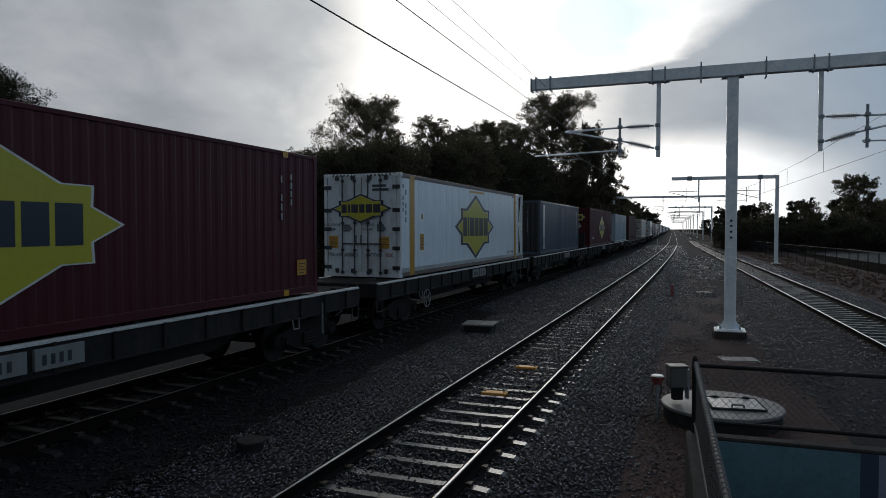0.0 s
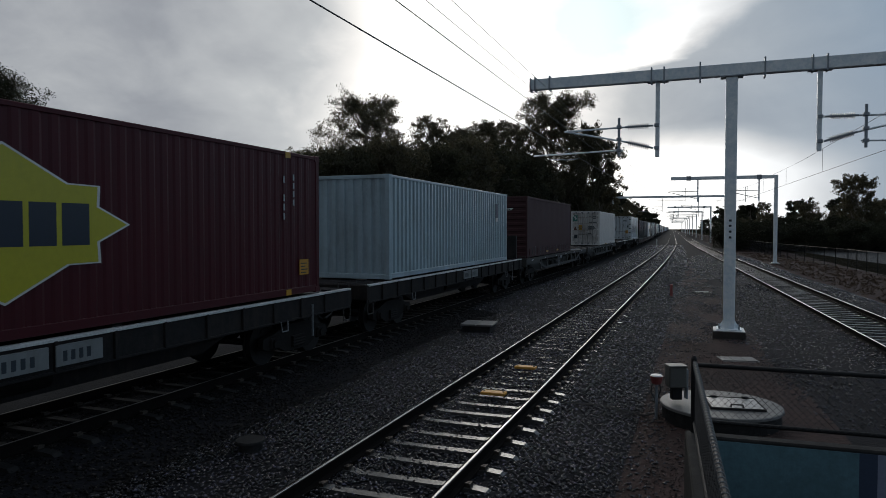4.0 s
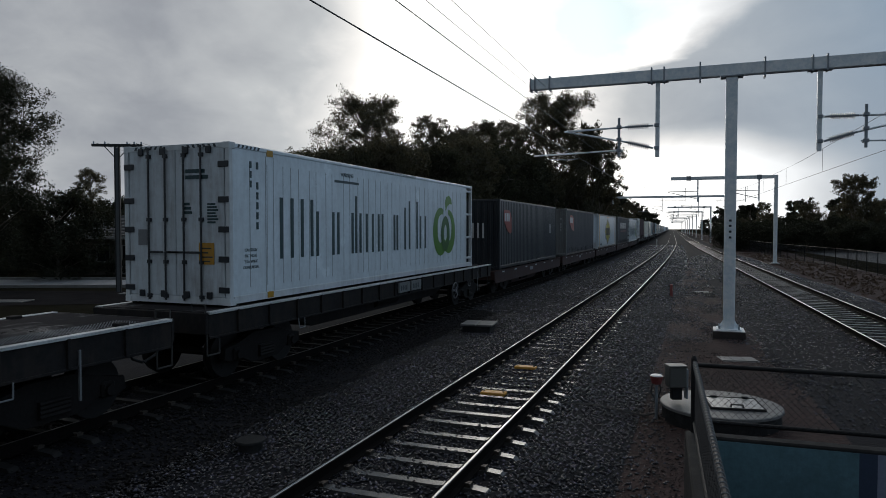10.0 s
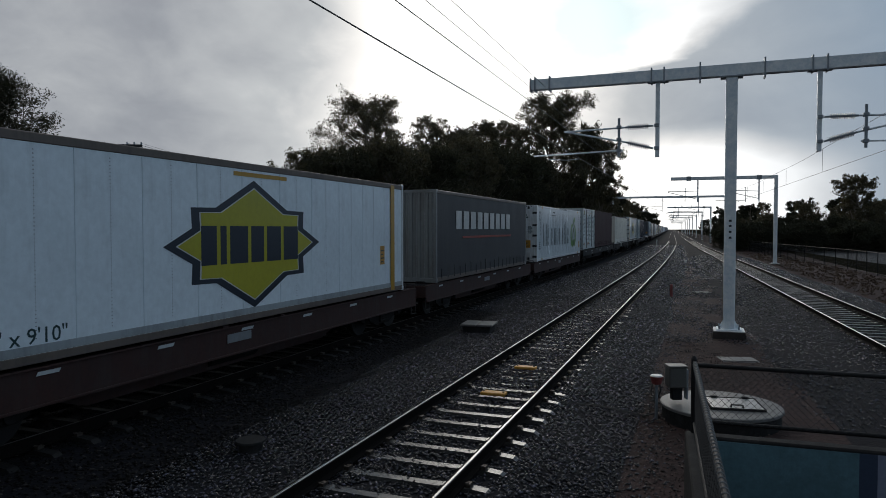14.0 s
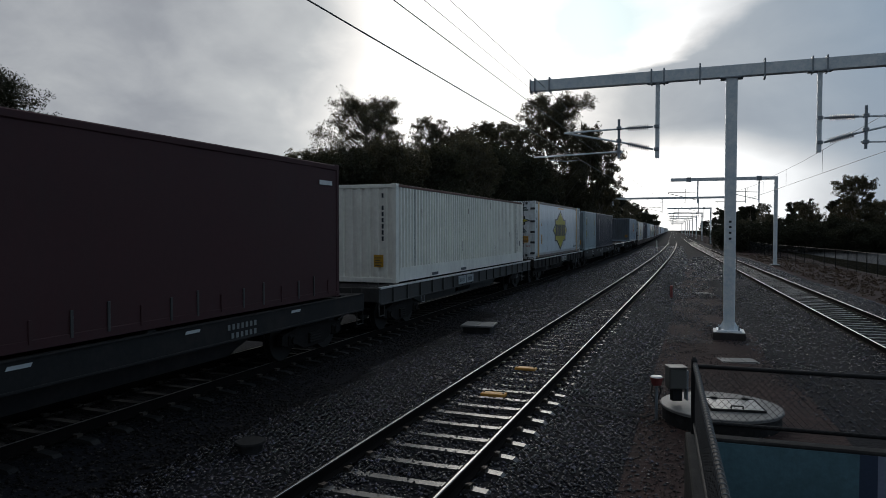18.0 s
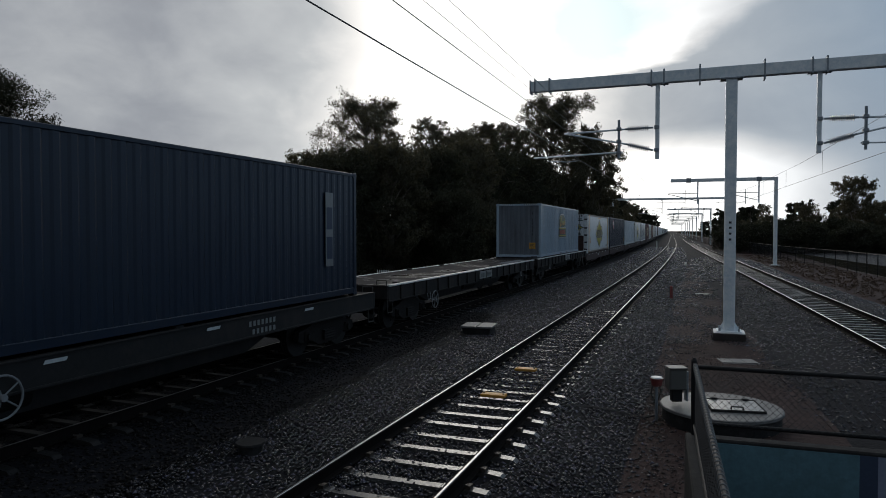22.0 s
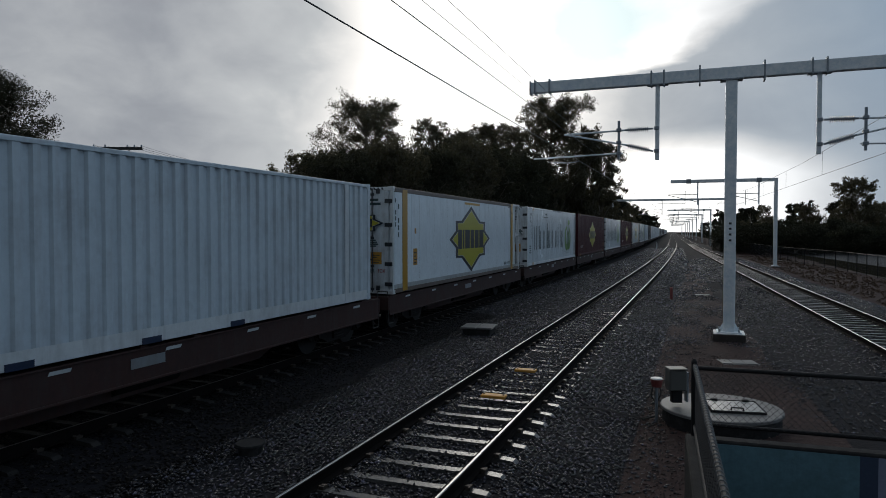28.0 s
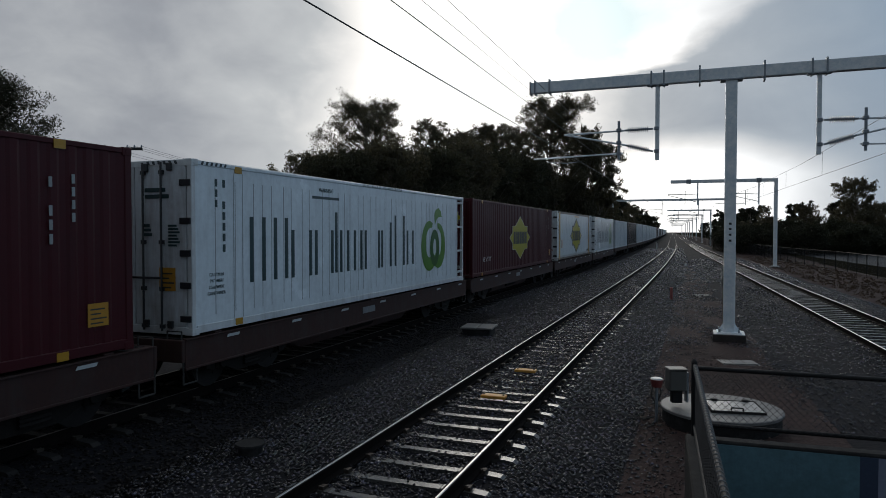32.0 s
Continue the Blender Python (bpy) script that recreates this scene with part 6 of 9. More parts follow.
    code_bars(c, ee, 0.75, 1.85, 7, "logo_slate", 0.035, 0.25)
    panel_flat(c, ee, -0.9, -0.68, 1.1, 1.4, "dull_steel", "data_plate")
    panel_flat(c, ee, 0.55, 0.9, 0.75, 1.15, "placard_orange", "placard")
    return c


def curtain_box(L, H, curtain, frame, label, posts=True):
    c = thing("curtain_sided_container", label, "curtain-sided container", "containers on the train")
    frame_parts(c, L, H, frame, castings=True, post=0.11)
    # slack curtain: a softly waved sheet with a hem
    for x in (-1, 1):
        bm = bmesh.new()
        na, nb = 60, 9
        rows = []
        for i in range(na + 1):
            a = -L / 2 + 0.12 + (L - 0.24) * i / na
            rows.append([bm.verts.new((x * (W2 - 0.012 + 0.014 * noise.noise((a * 0.55, j * 0.3, x + len(label))) + 0.008 * math.sin(a * 4.2) * (j / nb - 0.3)), a, 0.16 + (H - 0.24) * j / nb)) for j in range(nb + 1)])
        for i in range(na):
            for j in range(nb):
                bm.faces.new((rows[i][j], rows[i + 1][j], rows[i + 1][j + 1], rows[i][j + 1]))
        cur = part("curtain", bm, curtain, c, smooth=True)
        if x == 1:
            k = 0
            a = -L / 2 + 0.5
            while a < L / 2 - 0.4:
                bm = bmesh.new()
                bm_soft_box(bm, W2 - 0.01, W2 + 0.008, a, a + 0.05, 0.10, 0.42 + 0.06 * (k % 3), 0.004)
                part("curtain_strap", bm, "skirt_strap" if k % 3 else curtain, cur)
                a += 0.62
                k += 1
    bm = bmesh.new()
    bm_box(bm, -W2 + 0.1, W2 - 0.1, -L / 2 + 0.1, L / 2 - 0.1, 0.13, H - 0.06)
    part("load_space", bm, "fridge_black", c)
    bm = bmesh.new()
    bm_soft_box(bm, W2 - 0.06, W2 + 0.006, -L / 2 + 0.08, L / 2 - 0.08, H - 0.14, H - 0.01, 0.02)
    part("curtain_track", bm, frame if frame != "frame_grey" else "dirty_trim", c)
    level = frame == "curtain_maroon"
    end_corrugated(c, L, H, frame, -L / 2, level)
    end_corrugated(c, L, H, frame, L / 2, level)
    if not level:
        for o in c.children:
            if o.name.startswith(("bottom_rail", "top_rail")):
                o.data.materials[0] = M["dirty_trim"]
    return c


def red_flag(c, put, a, b, w, h):
    """Rounded red patch with three pale blocks."""
    bm = bmesh.new()
    edge = [(-0.10, 0.02), (-0.07, 0.46), (0.10, 0.52), (0.68, 0.50), (0.90, 0.34), (1.0, 0.12), (1.0, -0.54), (0.80, -0.60), (0.46, -0.48), (0.22, -0.30), (0.0, -0.10)]
    bm_extrude(bm, [(a + u * w, b + v * h) for u, v in reversed(edge)], put, 0.003)
    e = part("red_emblem", bm, "logo_red", c, "emblem: red patch with pale blocks")
    for i in range(3):
        x = a + w * (-0.02 + i * 0.265)
        bm = bmesh.new()
        bm_extrude(bm, [(x, b - 0.02 * h), (x + w * 0.17, b - 0.02 * h), (x + w * 0.17, b + 0.36 * h), (x, b + 0.36 * h)], lambda u, z, d: put(u, z, d + 0.003), 0.003)
        part("letter_bar", bm, "frame_white", e)


def louvre_box():
    L, H = 6.06, 3.09
    c = thing("louvred_container", "pale container with four louvred side doors", "shipping container", "containers on the train")
    frame_parts(c, L, H, "louvre_white")
    bm = bmesh.new()
    bm_box(bm, -W2 + 0.05, W2 - 0.09, -L / 2 + 0.1, L / 2 - 0.1, 0.13, H - 0.05)
    # black body stands for the shade seen in the gaps between the slats
    part("body", bm, "fridge_black", c)
    w = (L - 0.34) / 4
    bm = bmesh.new()
    v = [(W2 - 0.075, 0.10), (W2 - 0.02, 0.10)]
    p = [bm.verts.new(q) for q in ((W2 - 0.08, 0.14, 0.074), (W2 - 0.03, 0.14, 0.0), (W2 - 0.022, 0.14, 0.008), (W2 - 0.072, 0.14, 0.082), (W2 - 0.08, w - 0.12, 0.074), (W2 - 0.03, w - 0.12, 0.0), (W2 - 0.022, w - 0.12, 0.008), (W2 - 0.072, w - 0.12, 0.082))]
    for f in ((0, 1, 2, 3), (7, 6, 5, 4), (0, 4, 5, 1), (1, 5, 6, 2), (2, 6, 7, 3), (3, 7, 4, 0)):
        bm.faces.new([p[i] for i in f])
    slat = mesh_of("slat", bm, "louvre_white")
    for i in range(4):
        y = -L / 2 + 0.17 + i * w
        bm = bmesh.new()
        for y0, y1, z0, z1 in ((0.02, 0.15, 0.15, H - 0.1), (w - 0.13, w - 0.02, 0.15, H - 0.1), (0.15, w - 0.13, 0.15, 0.62), (0.15, w - 0.13, H - 0.52, H - 0.1)):
            bm_soft_box(bm, W2 - 0.085, W2 - 0.02, y + y0, y + y1, z0, z1, 0.006)
        d = part("louvre_door", bm, "louvre_white", c)
        for j in range(19):
            share_part("slat", slat, d, Matrix.Translation((0, y, 0.63 + j * 0.103)))
        bm = bmesh.new()
        bm_tube(bm, (W2 + 0.0, y + (0.06 if i % 2 else w - 0.06), 0.1), (W2 + 0.0, y + (0.06 if i % 2 else w - 0.06), H - 0.06), 0.02, n=6)
        part("lock_bar", bm, "frame_grey", d)
        for z in (0.4, 1.1, 1.9, 2.6):
            bm = bmesh.new()
            yy = y + (w - 0.02 if i % 2 else 0.02)
            bm_soft_box(bm, W2 - 0.02, W2 + 0.02, yy - 0.04, yy + 0.04, z - 0.05, z + 0.05, 0.006)
            part("hinge", bm, "dull_steel", d)
    put = side_place(W2 - 0.018)
    plate = panel_flat(c, put, -L / 2 + 0.5, -L / 2 + 0.95, H - 0.5, H - 0.14, "sign_blue", "emblem_plate")
    bm = bmesh.new()
    bm_extrude(bm, ring_outline(-L / 2 + 0.725, H - 0.30, 0.14, 0.13)[:-1], lambda a, b, d: put(a, b, d + 0.004), 0.002)
    part("roundel", bm, "logo_yellow", plate)
    bm = bmesh.new()
    bm_extrude(bm, [(-L / 2 + 0.62, H - 0.37), (-L / 2 + 0.83, H - 0.37), (-L / 2 + 0.725, H - 0.2)], lambda a, b, d: put(a, b, d + 0.006), 0.002)
    part("dark_figure", bm, "logo_dark_green", plate)
    bm = bmesh.new()
    bm_extrude(bm, [(-0.78, 0.42), (-0.56, 0.24), (-0.34, 0.42), (-0.56, 0.60)], put, 0.004)
    part("hazard_diamond", bm, "logo_red", c)
    panel_flat(c, put, -0.3, -0.05, 0.35, 0.5, "placard_orange", "placard")
    panel_flat(c, put, -L / 2 + 0.72, -L / 2 + 0.85, 0.3, 0.5, "band_ochre", "placard")
    panel_flat(c, put, -0.9, -0.3, H - 0.33, H - 0.27, "band_ochre", "print_bar")
    panel_flat(c, put, 0.75, 1.25, H - 0.33, H - 0.27, "band_ochre", "print_bar")
    # rear panel takes a darker paint, standing for the dimmer light behind
    end_corrugated(c, L, H, "pale_blue_grey", -L / 2)
    end_corrugated(c, L, H, "louvre_white", L / 2)
    for x in (-0.75, -0.25, 0.25, 0.75):
        for z0, z1 in ((2.35, 2.6), (1.95, 2.1), (1.45, 1.8), (1.05, 1.3)):
            panel_flat(c, lambda a, b, d: (a, -L / 2 - 0.008 - d, b), x - 0.06, x + 0.06, z0, z1, "frame_grey", "vent_slot", d=0.006)
    return c


def hire_sign(c, put, a, b0, b1, w):
    """Tall blue hire sign: pale bars, a yellow roundel, print."""
    s = panel_flat(c, put, a, a + w, b0, b1, "sign_blue", "hire_sign", "tall blue sign with yellow fields and white print")
    h, q = b1 - b0, lambda u, v, d: put(u, v, d + 0.004)
    bars(s, q, a + 0.05, a + w - 0.03, b0 + 0.93 * h, b0 + 0.975 * h, 4, "frame_white", 0.75)
    bars(s, q, a + 0.05, a + w - 0.03, b0 + 0.86 * h, b0 + 0.905 * h, 4, "frame_white", 0.75)
    bm = bmesh.new()
    bm_extrude(bm, ring_outline(a + w / 2, b0 + 0.72 * h, w * 0.42, w * 0.5)[:-1], q, 0.003)
    part("yellow_roundel", bm, "logo_yellow", s)
    bm = bmesh.new()
    bm_extrude(bm, [(a + w * 0.35, b0 + 0.6 * h), (a + w * 0.75, b0 + 0.6 * h), (a + w * 0.68, b0 + 0.72 * h), (a + w * 0.55, b0 + 0.78 * h), (a + w * 0.42, b0 + 0.7 * h)], lambda u, v, d: put(u, v, d + 0.007), 0.003)
    part("dark_figure", bm, "logo_navy", s)
    for text, f in (("HIRE", 0.53), ("&", 0.46), ("SALES", 0.39), ("AUSTRALIA", 0.075), ("WIDE", 0.025)):
        sz = 0.16 if f > 0.3 else 0.075
        m = Matrix(((0, 0, 1, W2 + 0.012), (1, 0, 0, a + w / 2), (0, 1, 0, b0 + f * h), (0, 0, 0, 1)))
        lettering(text, sz * w / 0.38, "frame_white", s, m, squeeze=0.85)
    panel_flat(s, q, a + 0.01, a + w - 0.01, b0 + 0.14 * h, b0 + 0.36 * h, "logo_yellow", "yellow_field", d=0.003)
    for f in (0.17, 0.24, 0.31):
        bars(s, lambda u, v, d: put(u, v, d + 0.007), a + 0.05, a + w - 0.03, b0 + f * h, b0 + (f + 0.035) * h, 5, "sign_blue", 0.7)


def sign_strip(c, put, a, b0, b1, w, field, rows):
    """A tall narrow sign with coloured fields and bars of print."""
    s = panel_flat(c, put, a, a + w, b0, b1, field, "hire_sign", "tall sign with print in bars")
    h = b1 - b0
    for f0, f1, mt in rows:
        panel_flat(s, lambda u, v, d: put(u, v, d + 0.004), a + 0.04, a + w - 0.04, b0 + f0 * h, b0 + f1 * h, mt, "print_bar", d=0.003)


# ---------------------------------------------------------------- the train: wagons
WHEEL_R = 0.46
SHARED = {}


def wheelset_mesh():
    if "wheelset" not in SHARED:
        bm = bmesh.new()
        bm_tube(bm, (-0.95, 0, 0), (0.95, 0, 0), 0.075, n=10)
        for s in (-1, 1):
            bm_tube(bm, (s * 0.70, 0, 0), (s * 0.82, 0, 0), WHEEL_R, WHEEL_R * 0.985, n=28)
            bm_tube(bm, (s * 0.67, 0, 0), (s * 0.70, 0, 0), WHEEL_R + 0.025, n=28)
            bm_tube(bm, (s * 0.82, 0, 0), (s * 0.845, 0, 0), 0.15, n=12)
            for i in range(3):
                a = i * 2.094
                bm_tube(bm, (s * 0.82, 0.27 * math.cos(a), 0.27 * math.sin(a)), (s * 0.832, 0.27 * math.cos(a), 0.27 * math.sin(a)), 0.05, n=8)
        SHARED["wheelset"] = mesh_of("wheelset", bm, "wheel")
    return SHARED["wheelset"]


def bogie_meshes():
    if "frame" in SHARED:
        return
    bm = bmesh.new()
    out = [(-1.25, 0.40), (-1.05, 0.33), (-0.80, 0.40), (-0.42, 0.22), (0.42, 0.22), (0.80, 0.40), (1.05, 0.33), (1.25, 0.40), (1.22, 0.60), (0.85, 0.66), (0.40, 0.80), (-0.40, 0.80), (-0.85, 0.66), (-1.22, 0.60)]
    bm_extrude(bm, out, lambda a, b, d: (0.93 + d, a, b), 0.13)
    SHARED["frame"] = mesh_of("side_frame", bm, "bogie")
    bm = bmesh.new()
    coil = [(0.05 + 0.018 * (q % 2), 0.29 + q * 0.03) for q in range(9)]
    bm_extrude(bm, [(0.0, 0.29)] + coil + [(0.0, 0.53)], lambda a, b, d: (1.06 + a, d - 0.23, b), 0.46)
    SHARED["springs"] = mesh_of("spring_nest", bm, "bogie")
    bm = bmesh.new()
    bm_soft_box(bm, -0.09, 0.09, -0.12, 0.12, -0.12, 0.12, 0.03)
    bm_tube(bm, (0.09, 0, 0), (0.14, 0, 0), 0.085, n=12)
    SHARED["axle_box"] = mesh_of("axle_box", bm, "bogie")
    bm = bmesh.new()
    bm_soft_box(bm, -0.95, 0.95, -0.2, 0.2, 0.5, 0.78, 0.03)
    bm_tube(bm, (0, 0, 0.78), (0, 0, 0.9), 0.2, n=16)
    SHARED["bolster"] = mesh_of("bogie", bm, "bogie")
    bm = bmesh.new()
    bm_ring(bm, (0, 0, 0), (1, 0, 0), 0.27, 0.015, 24, 6)
    bm_tube(bm, (-0.12, 0, 0), (0.05, 0, 0), 0.045, n=10)
    SHARED["brake_wheel"] = mesh_of("hand_brake_wheel", bm, "dull_steel")
    bm = bmesh.new()
    bm_tube(bm, (0, 0, 0.03), (0, 0, 0.265), 0.011, n=5)
    SHARED["spoke"] = mesh_of("spoke", bm, "dull_steel")
    bm = bmesh.new()
    bm_soft_box(bm, -0.11, 0.11, -0.55, 0.0, 0.74, 0.96, 0.03)
    bm_soft_box(bm, -0.16, 0.16, -0.72, -0.5, 0.70, 1.0, 0.05)
    SHARED["coupler"] = mesh_of("coupler", bm, "bogie")


def add_brake_wheel(w, p):
    b = share_part("hand_brake_wheel", SHARED["brake_wheel"], w, Matrix.Translation(p))
    for i in range(5):
        share_part("spoke", SHARED["spoke"], b, Matrix.Rotation(i * math.pi * 0.4 + 0.3, 4, "X"))


WHEELS = []
CARRIED = []


def add_bogie(w, y, keyed=True):
    bogie_meshes()
    b = share_part("bogie", SHARED["bolster"], w, Matrix.Translation((0, y, 0)))
    for s in (1, -1):
        turn = Matrix.Rotation(0 if s == 1 else math.pi, 4, "Z")
        share_part("side_frame", SHARED["frame"], b, turn)
        share_part("spring_nest", SHARED["springs"], b, turn)
        for yy in (-0.9, 0.9):
            share_part("axle_box", SHARED["axle_box"], b, Matrix.Translation((s * 1.02, yy, WHEEL_R)) @ Matrix.Rotation(0 if s == 1 else math.pi, 4, "Z"))
    for yy in (-0.9, 0.9):
        ws = share_part("wheelset", wheelset_mesh(), b, Matrix.Translation((0, yy, WHEEL_R)))
        if keyed:
            WHEELS.append((ws, yy, w))


def wagon(L, deck, style, mat, label, empty=False, number=True, bulkhead=False, wheel_at=None):
    """A container flat wagon; its middle is the origin, at rail height."""
    w = thing("container_wagon", label, "freight wagon", "wagons of the train")
    half = L / 2
    xs = 1.30 if style != "low" else 1.22
    hgt = {"flat": 0.44, "skel": 0.62, "low": 0.50, "deep": 0.40}[style]
    top = deck - 0.05
    # centre sill and cross members
    bm = bmesh.new()
    bm_soft_box(bm, -0.3, 0.3, -half + 0.3, half - 0.3, top - 0.42, top - 0.06, 0.02)
    # fish-bellied between the bogies
    bm_extrude(bm, [(-half + 3.3, top - 0.42), (-half + 4.6, top - 0.86), (half - 4.6, top - 0.86), (half - 3.3, top - 0.42), (half - 3.3, top - 0.1), (-half + 3.3, top - 0.1)], lambda a, b, d: (d - 0.62, a, b), 1.24)
    part("centre_sill", bm, mat, w)
    y = -half + 0.9
    k = 0
    bmx = bmesh.new()
    bm_soft_box(bmx, -xs + 0.04, xs - 0.04, -0.07, 0.07, top - 0.26, top - 0.03, 0.01)
    cross = mesh_of("cross_member", bmx, mat)
    while y < half - 0.5:
        share_part("cross_member", cross, w, Matrix.Translation((0, y, 0)))
        y += 1.45 if style != "low" else 2.4
    for s in (-1, 1):
        bm = bmesh.new()
        if style == "skel":
            put = lambda a, b, d, s=s: (s * (xs - 0.06 + d), a, b)
            bm_extrude(bm, [(-half + 0.2, top), (-half + 0.2, top - 0.28), (-half + 3.2, top - 0.30), (-half + 3.2, top - 0.14), (half - 3.2, top - 0.14), (half - 3.2, top - 0.30), (half - 0.2, top - 0.28), (half - 0.2, top)], put, 0.06)
            bm_extrude(bm, [(-half + 3.0, top - 0.30), (-half + 4.6, top - hgt - 0.08), (half - 4.6, top - hgt - 0.08), (half - 3.0, top - 0.30), (half - 3.0, top - 0.20), (half - 4.6, top - hgt + 0.06), (-half + 4.6, top - hgt + 0.06), (-half + 3.0, top - 0.20)], put, 0.06)
            a = -half + 3.4
            while a < half - 3.3:
                bm_extrude(bm, [(a, top - hgt - 0.02), (a + 0.28, top - hgt - 0.02), (a + 0.22, top - 0.1), (a + 0.06, top - 0.1)], put, 0.055)
                a += 1.55
        else:
            bm_soft_box(bm, min(s * xs, s * (xs - 0.025)), max(s * xs, s * (xs - 0.025)), -half + 0.15, half - 0.15, top - hgt, top - 0.012, 0.006)
            bm_soft_box(bm, min(s * (xs + 0.02), s * (xs - 0.12)), max(s * (xs + 0.02), s * (xs - 0.12)), -half + 0.15, half - 0.15, top - hgt - 0.02, top - hgt + 0.02, 0.006)
            a = -half + 0.9
            while a < half - 0.6 and style == "flat":
                bm_soft_box(bm, min(s * (xs + 0.045), s * xs), max(s * (xs + 0.045), s * xs), a, a + 0.05, top - hgt + 0.01, top - 0.02, 0.005)
                a += 0.98
        sill = part("side_sill", bm, mat, w)
        bm = bmesh.new()
        bm_soft_box(bm, min(s * (xs + 0.03), s * (xs - 0.10)), max(s * (xs + 0.03), s * (xs - 0.10)), -half + 0.15, half - 0.15, top - (0.032 if style == "flat" else 0.012), top + 0.014, 0.004)
        part("deck_edge", bm, "edge" if style == "flat" else mat, sill, "bare worn steel edge" if style == "flat" else "")
        put = side_place(s * (xs + (0.01 if style != "skel" else 0.012)))
        if style == "flat" and number:
            shift = 0.0 if number is True else number
            for a0 in (-0.6 + shift, 0.25 + shift):
                pl = panel_flat(sill, put, a0, a0 + 0.74, top - 0.36, top - 0.08, "skirt_grey" if shift else "frame_grey", "number_board", d=0.05)
                bars(pl, lambda u, v, d: put(u, v, d + 0.051), a0 + 0.1, a0 + 0.6, top - 0.3, top - 0.16, 4, "text_dark", 0.5, "number_bar")
        if style != "flat":
            a = -half + 1.2
            while a < half - 0.8:
                bm = bmesh.new()
                zz = top - 0.10 if style == "low" else top - 0.115
                bm_extrude(bm, [(a, zz), (a + 0.34, zz), (a + 0.37, zz + 0.052), (a + 0.03, zz + 0.052)], put, 0.006)
                part("reflector_strip", bm, "reflector", sill)
                a += 2.1 if style == "low" else 3.1
            if style == "deep":
                for a in (-half + 4.2, half - 5.4):
                    bars(sill, put, a, a + 0.9, top - 0.2, top - 0.1, 7, "frame_grey", 0.55, "number_bar")
                    bars(sill, put, a + 0.1, a + 0.9, top - 0.36, top - 0.26, 6, "frame_grey", 0.55, "number_bar")
            panel_flat(sill, put, -0.9, -0.2, top - 0.28, top - 0.12, "dull_steel", "builder_plate", d=0.006)
        else:
            for a in (-half + 2.9, half - 3.1):
                bm = bmesh.new()
                bm_path_tube(bm, [(s * (xs + 0.03), a, top - hgt), (s * (xs + 0.05), a + 0.02, top - hgt - 0.2), (s * (xs + 0.05), a + 0.22, top - hgt - 0.2), (s * (xs + 0.03), a + 0.24, top - hgt)], 0.012)
                part("rope_hook", bm, "dull_steel", sill)
            bm = bmesh.new()
            a = half - 1.9
            bm_box(bm, min(s * xs, s * (xs + 0.03)), max(s * xs, s * (xs + 0.03)), a, a + 0.03, top - 0.9, top - 0.2)
            part("brake_lever", bm, "dull_steel", sill)
    # decking
    bm = bmesh.new()
    if style == "flat" or empty:
        bm_soft_box(bm, -xs + 0.10, xs - 0.10, -half + 0.2, half - 0.2, top - 0.03, top + 0.004, 0.004)
    else:
        for y0, y1 in ((-half + 0.2, -half + 2.6), (half - 2.6, half - 0.2)):
            bm = bmesh.new()
            bm_soft_box(bm, -xs + 0.1, xs - 0.1, y0, y1, top - 0.03, top + 0.004, 0.004)
            part("end_deck", bm, "deck", w)
    if style == "flat" or empty:
        dk = part("deck", bm, "deck", w)
        if empty:
            v, f = [], []
            for i in range(9):
                for j in range(70):
                    x, y, r = 0.62 + i * 0.055, half - 4.6 + j * 0.058, 0.017
                    k = len(v)
                    v += [(x - r, y, top + 0.003), (x, y - r, top + 0.003), (x + r, y, top + 0.003), (x, y + r, top + 0.003), (x, y, top + 0.016)]
                    f += [(k, k + 1, k + 4), (k + 1, k + 2, k + 4), (k + 2, k + 3, k + 4), (k + 3, k, k + 4)]
            tp = new("tread_plate", raw_mesh("tread_plate", v, f, "dull_steel"))
            tp.parent = dk
            tagged(tp, "studded steel tread plate", kind="stuff")
    for y in (-half + 0.15, half - 0.15):
        s = 1 if y > 0 else -1
        bm = bmesh.new()
        bm_soft_box(bm, -xs, xs, min(y, y + s * 0.08), max(y, y + s * 0.08), top - 0.38, top, 0.012)
        part("headstock", bm, mat, w)
        bogie_meshes()
        share_part("coupler", SHARED["coupler"], w, Matrix.Translation((0, y, -0.04)) @ Matrix.Rotation(0 if s < 0 else math.pi, 4, "Z"))
    # container spigots
    for y in (-half + 1.0, -half + 7.1, half - 7.1, half - 1.0):
        for x in (-1.13, 1.13):
            bm = bmesh.new()
            bm_soft_box(bm, x - 0.08, x + 0.08, y - 0.09, y + 0.09, top - 0.01, top + 0.05, 0.01)
            part("twist_lock", bm, mat, w)
    for y in (-half + 2.1, half - 2.1):
        add_bogie(w, y)
    if wheel_at is not None:
        add_brake_wheel(w, (xs + 0.08, wheel_at, top - (0.68 if style == "flat" else 0.40)))
    if bulkhead:
        for x in (-0.78, 0.78):
            bm = bmesh.new()
            bm_soft_box(bm, x - 0.38, x + 0.38, half - 0.62, half - 0.46, top, top + 1.12, 0.02)
            part("end_stanchion", bm, "wagon_brown" if bulkhead == "brake" else "wagon_black", w, "dark upright end plate")
        if bulkhead == "brake":
            bm = bmesh.new()
            bm_tube(bm, (0.72, half - 1.5, top), (0.72, half - 1.5, top + 0.8), 0.03, n=8)
            part("brake_stand", bm, "frame_grey", w)
            bogie_meshes()
            add_brake_wheel(w, (0.78, half - 1.5, top + 0.72))
    for y in (-half + 0.12, half - 0.12):
        s = 1 if y > 0 else -1
        bm = bmesh.new()
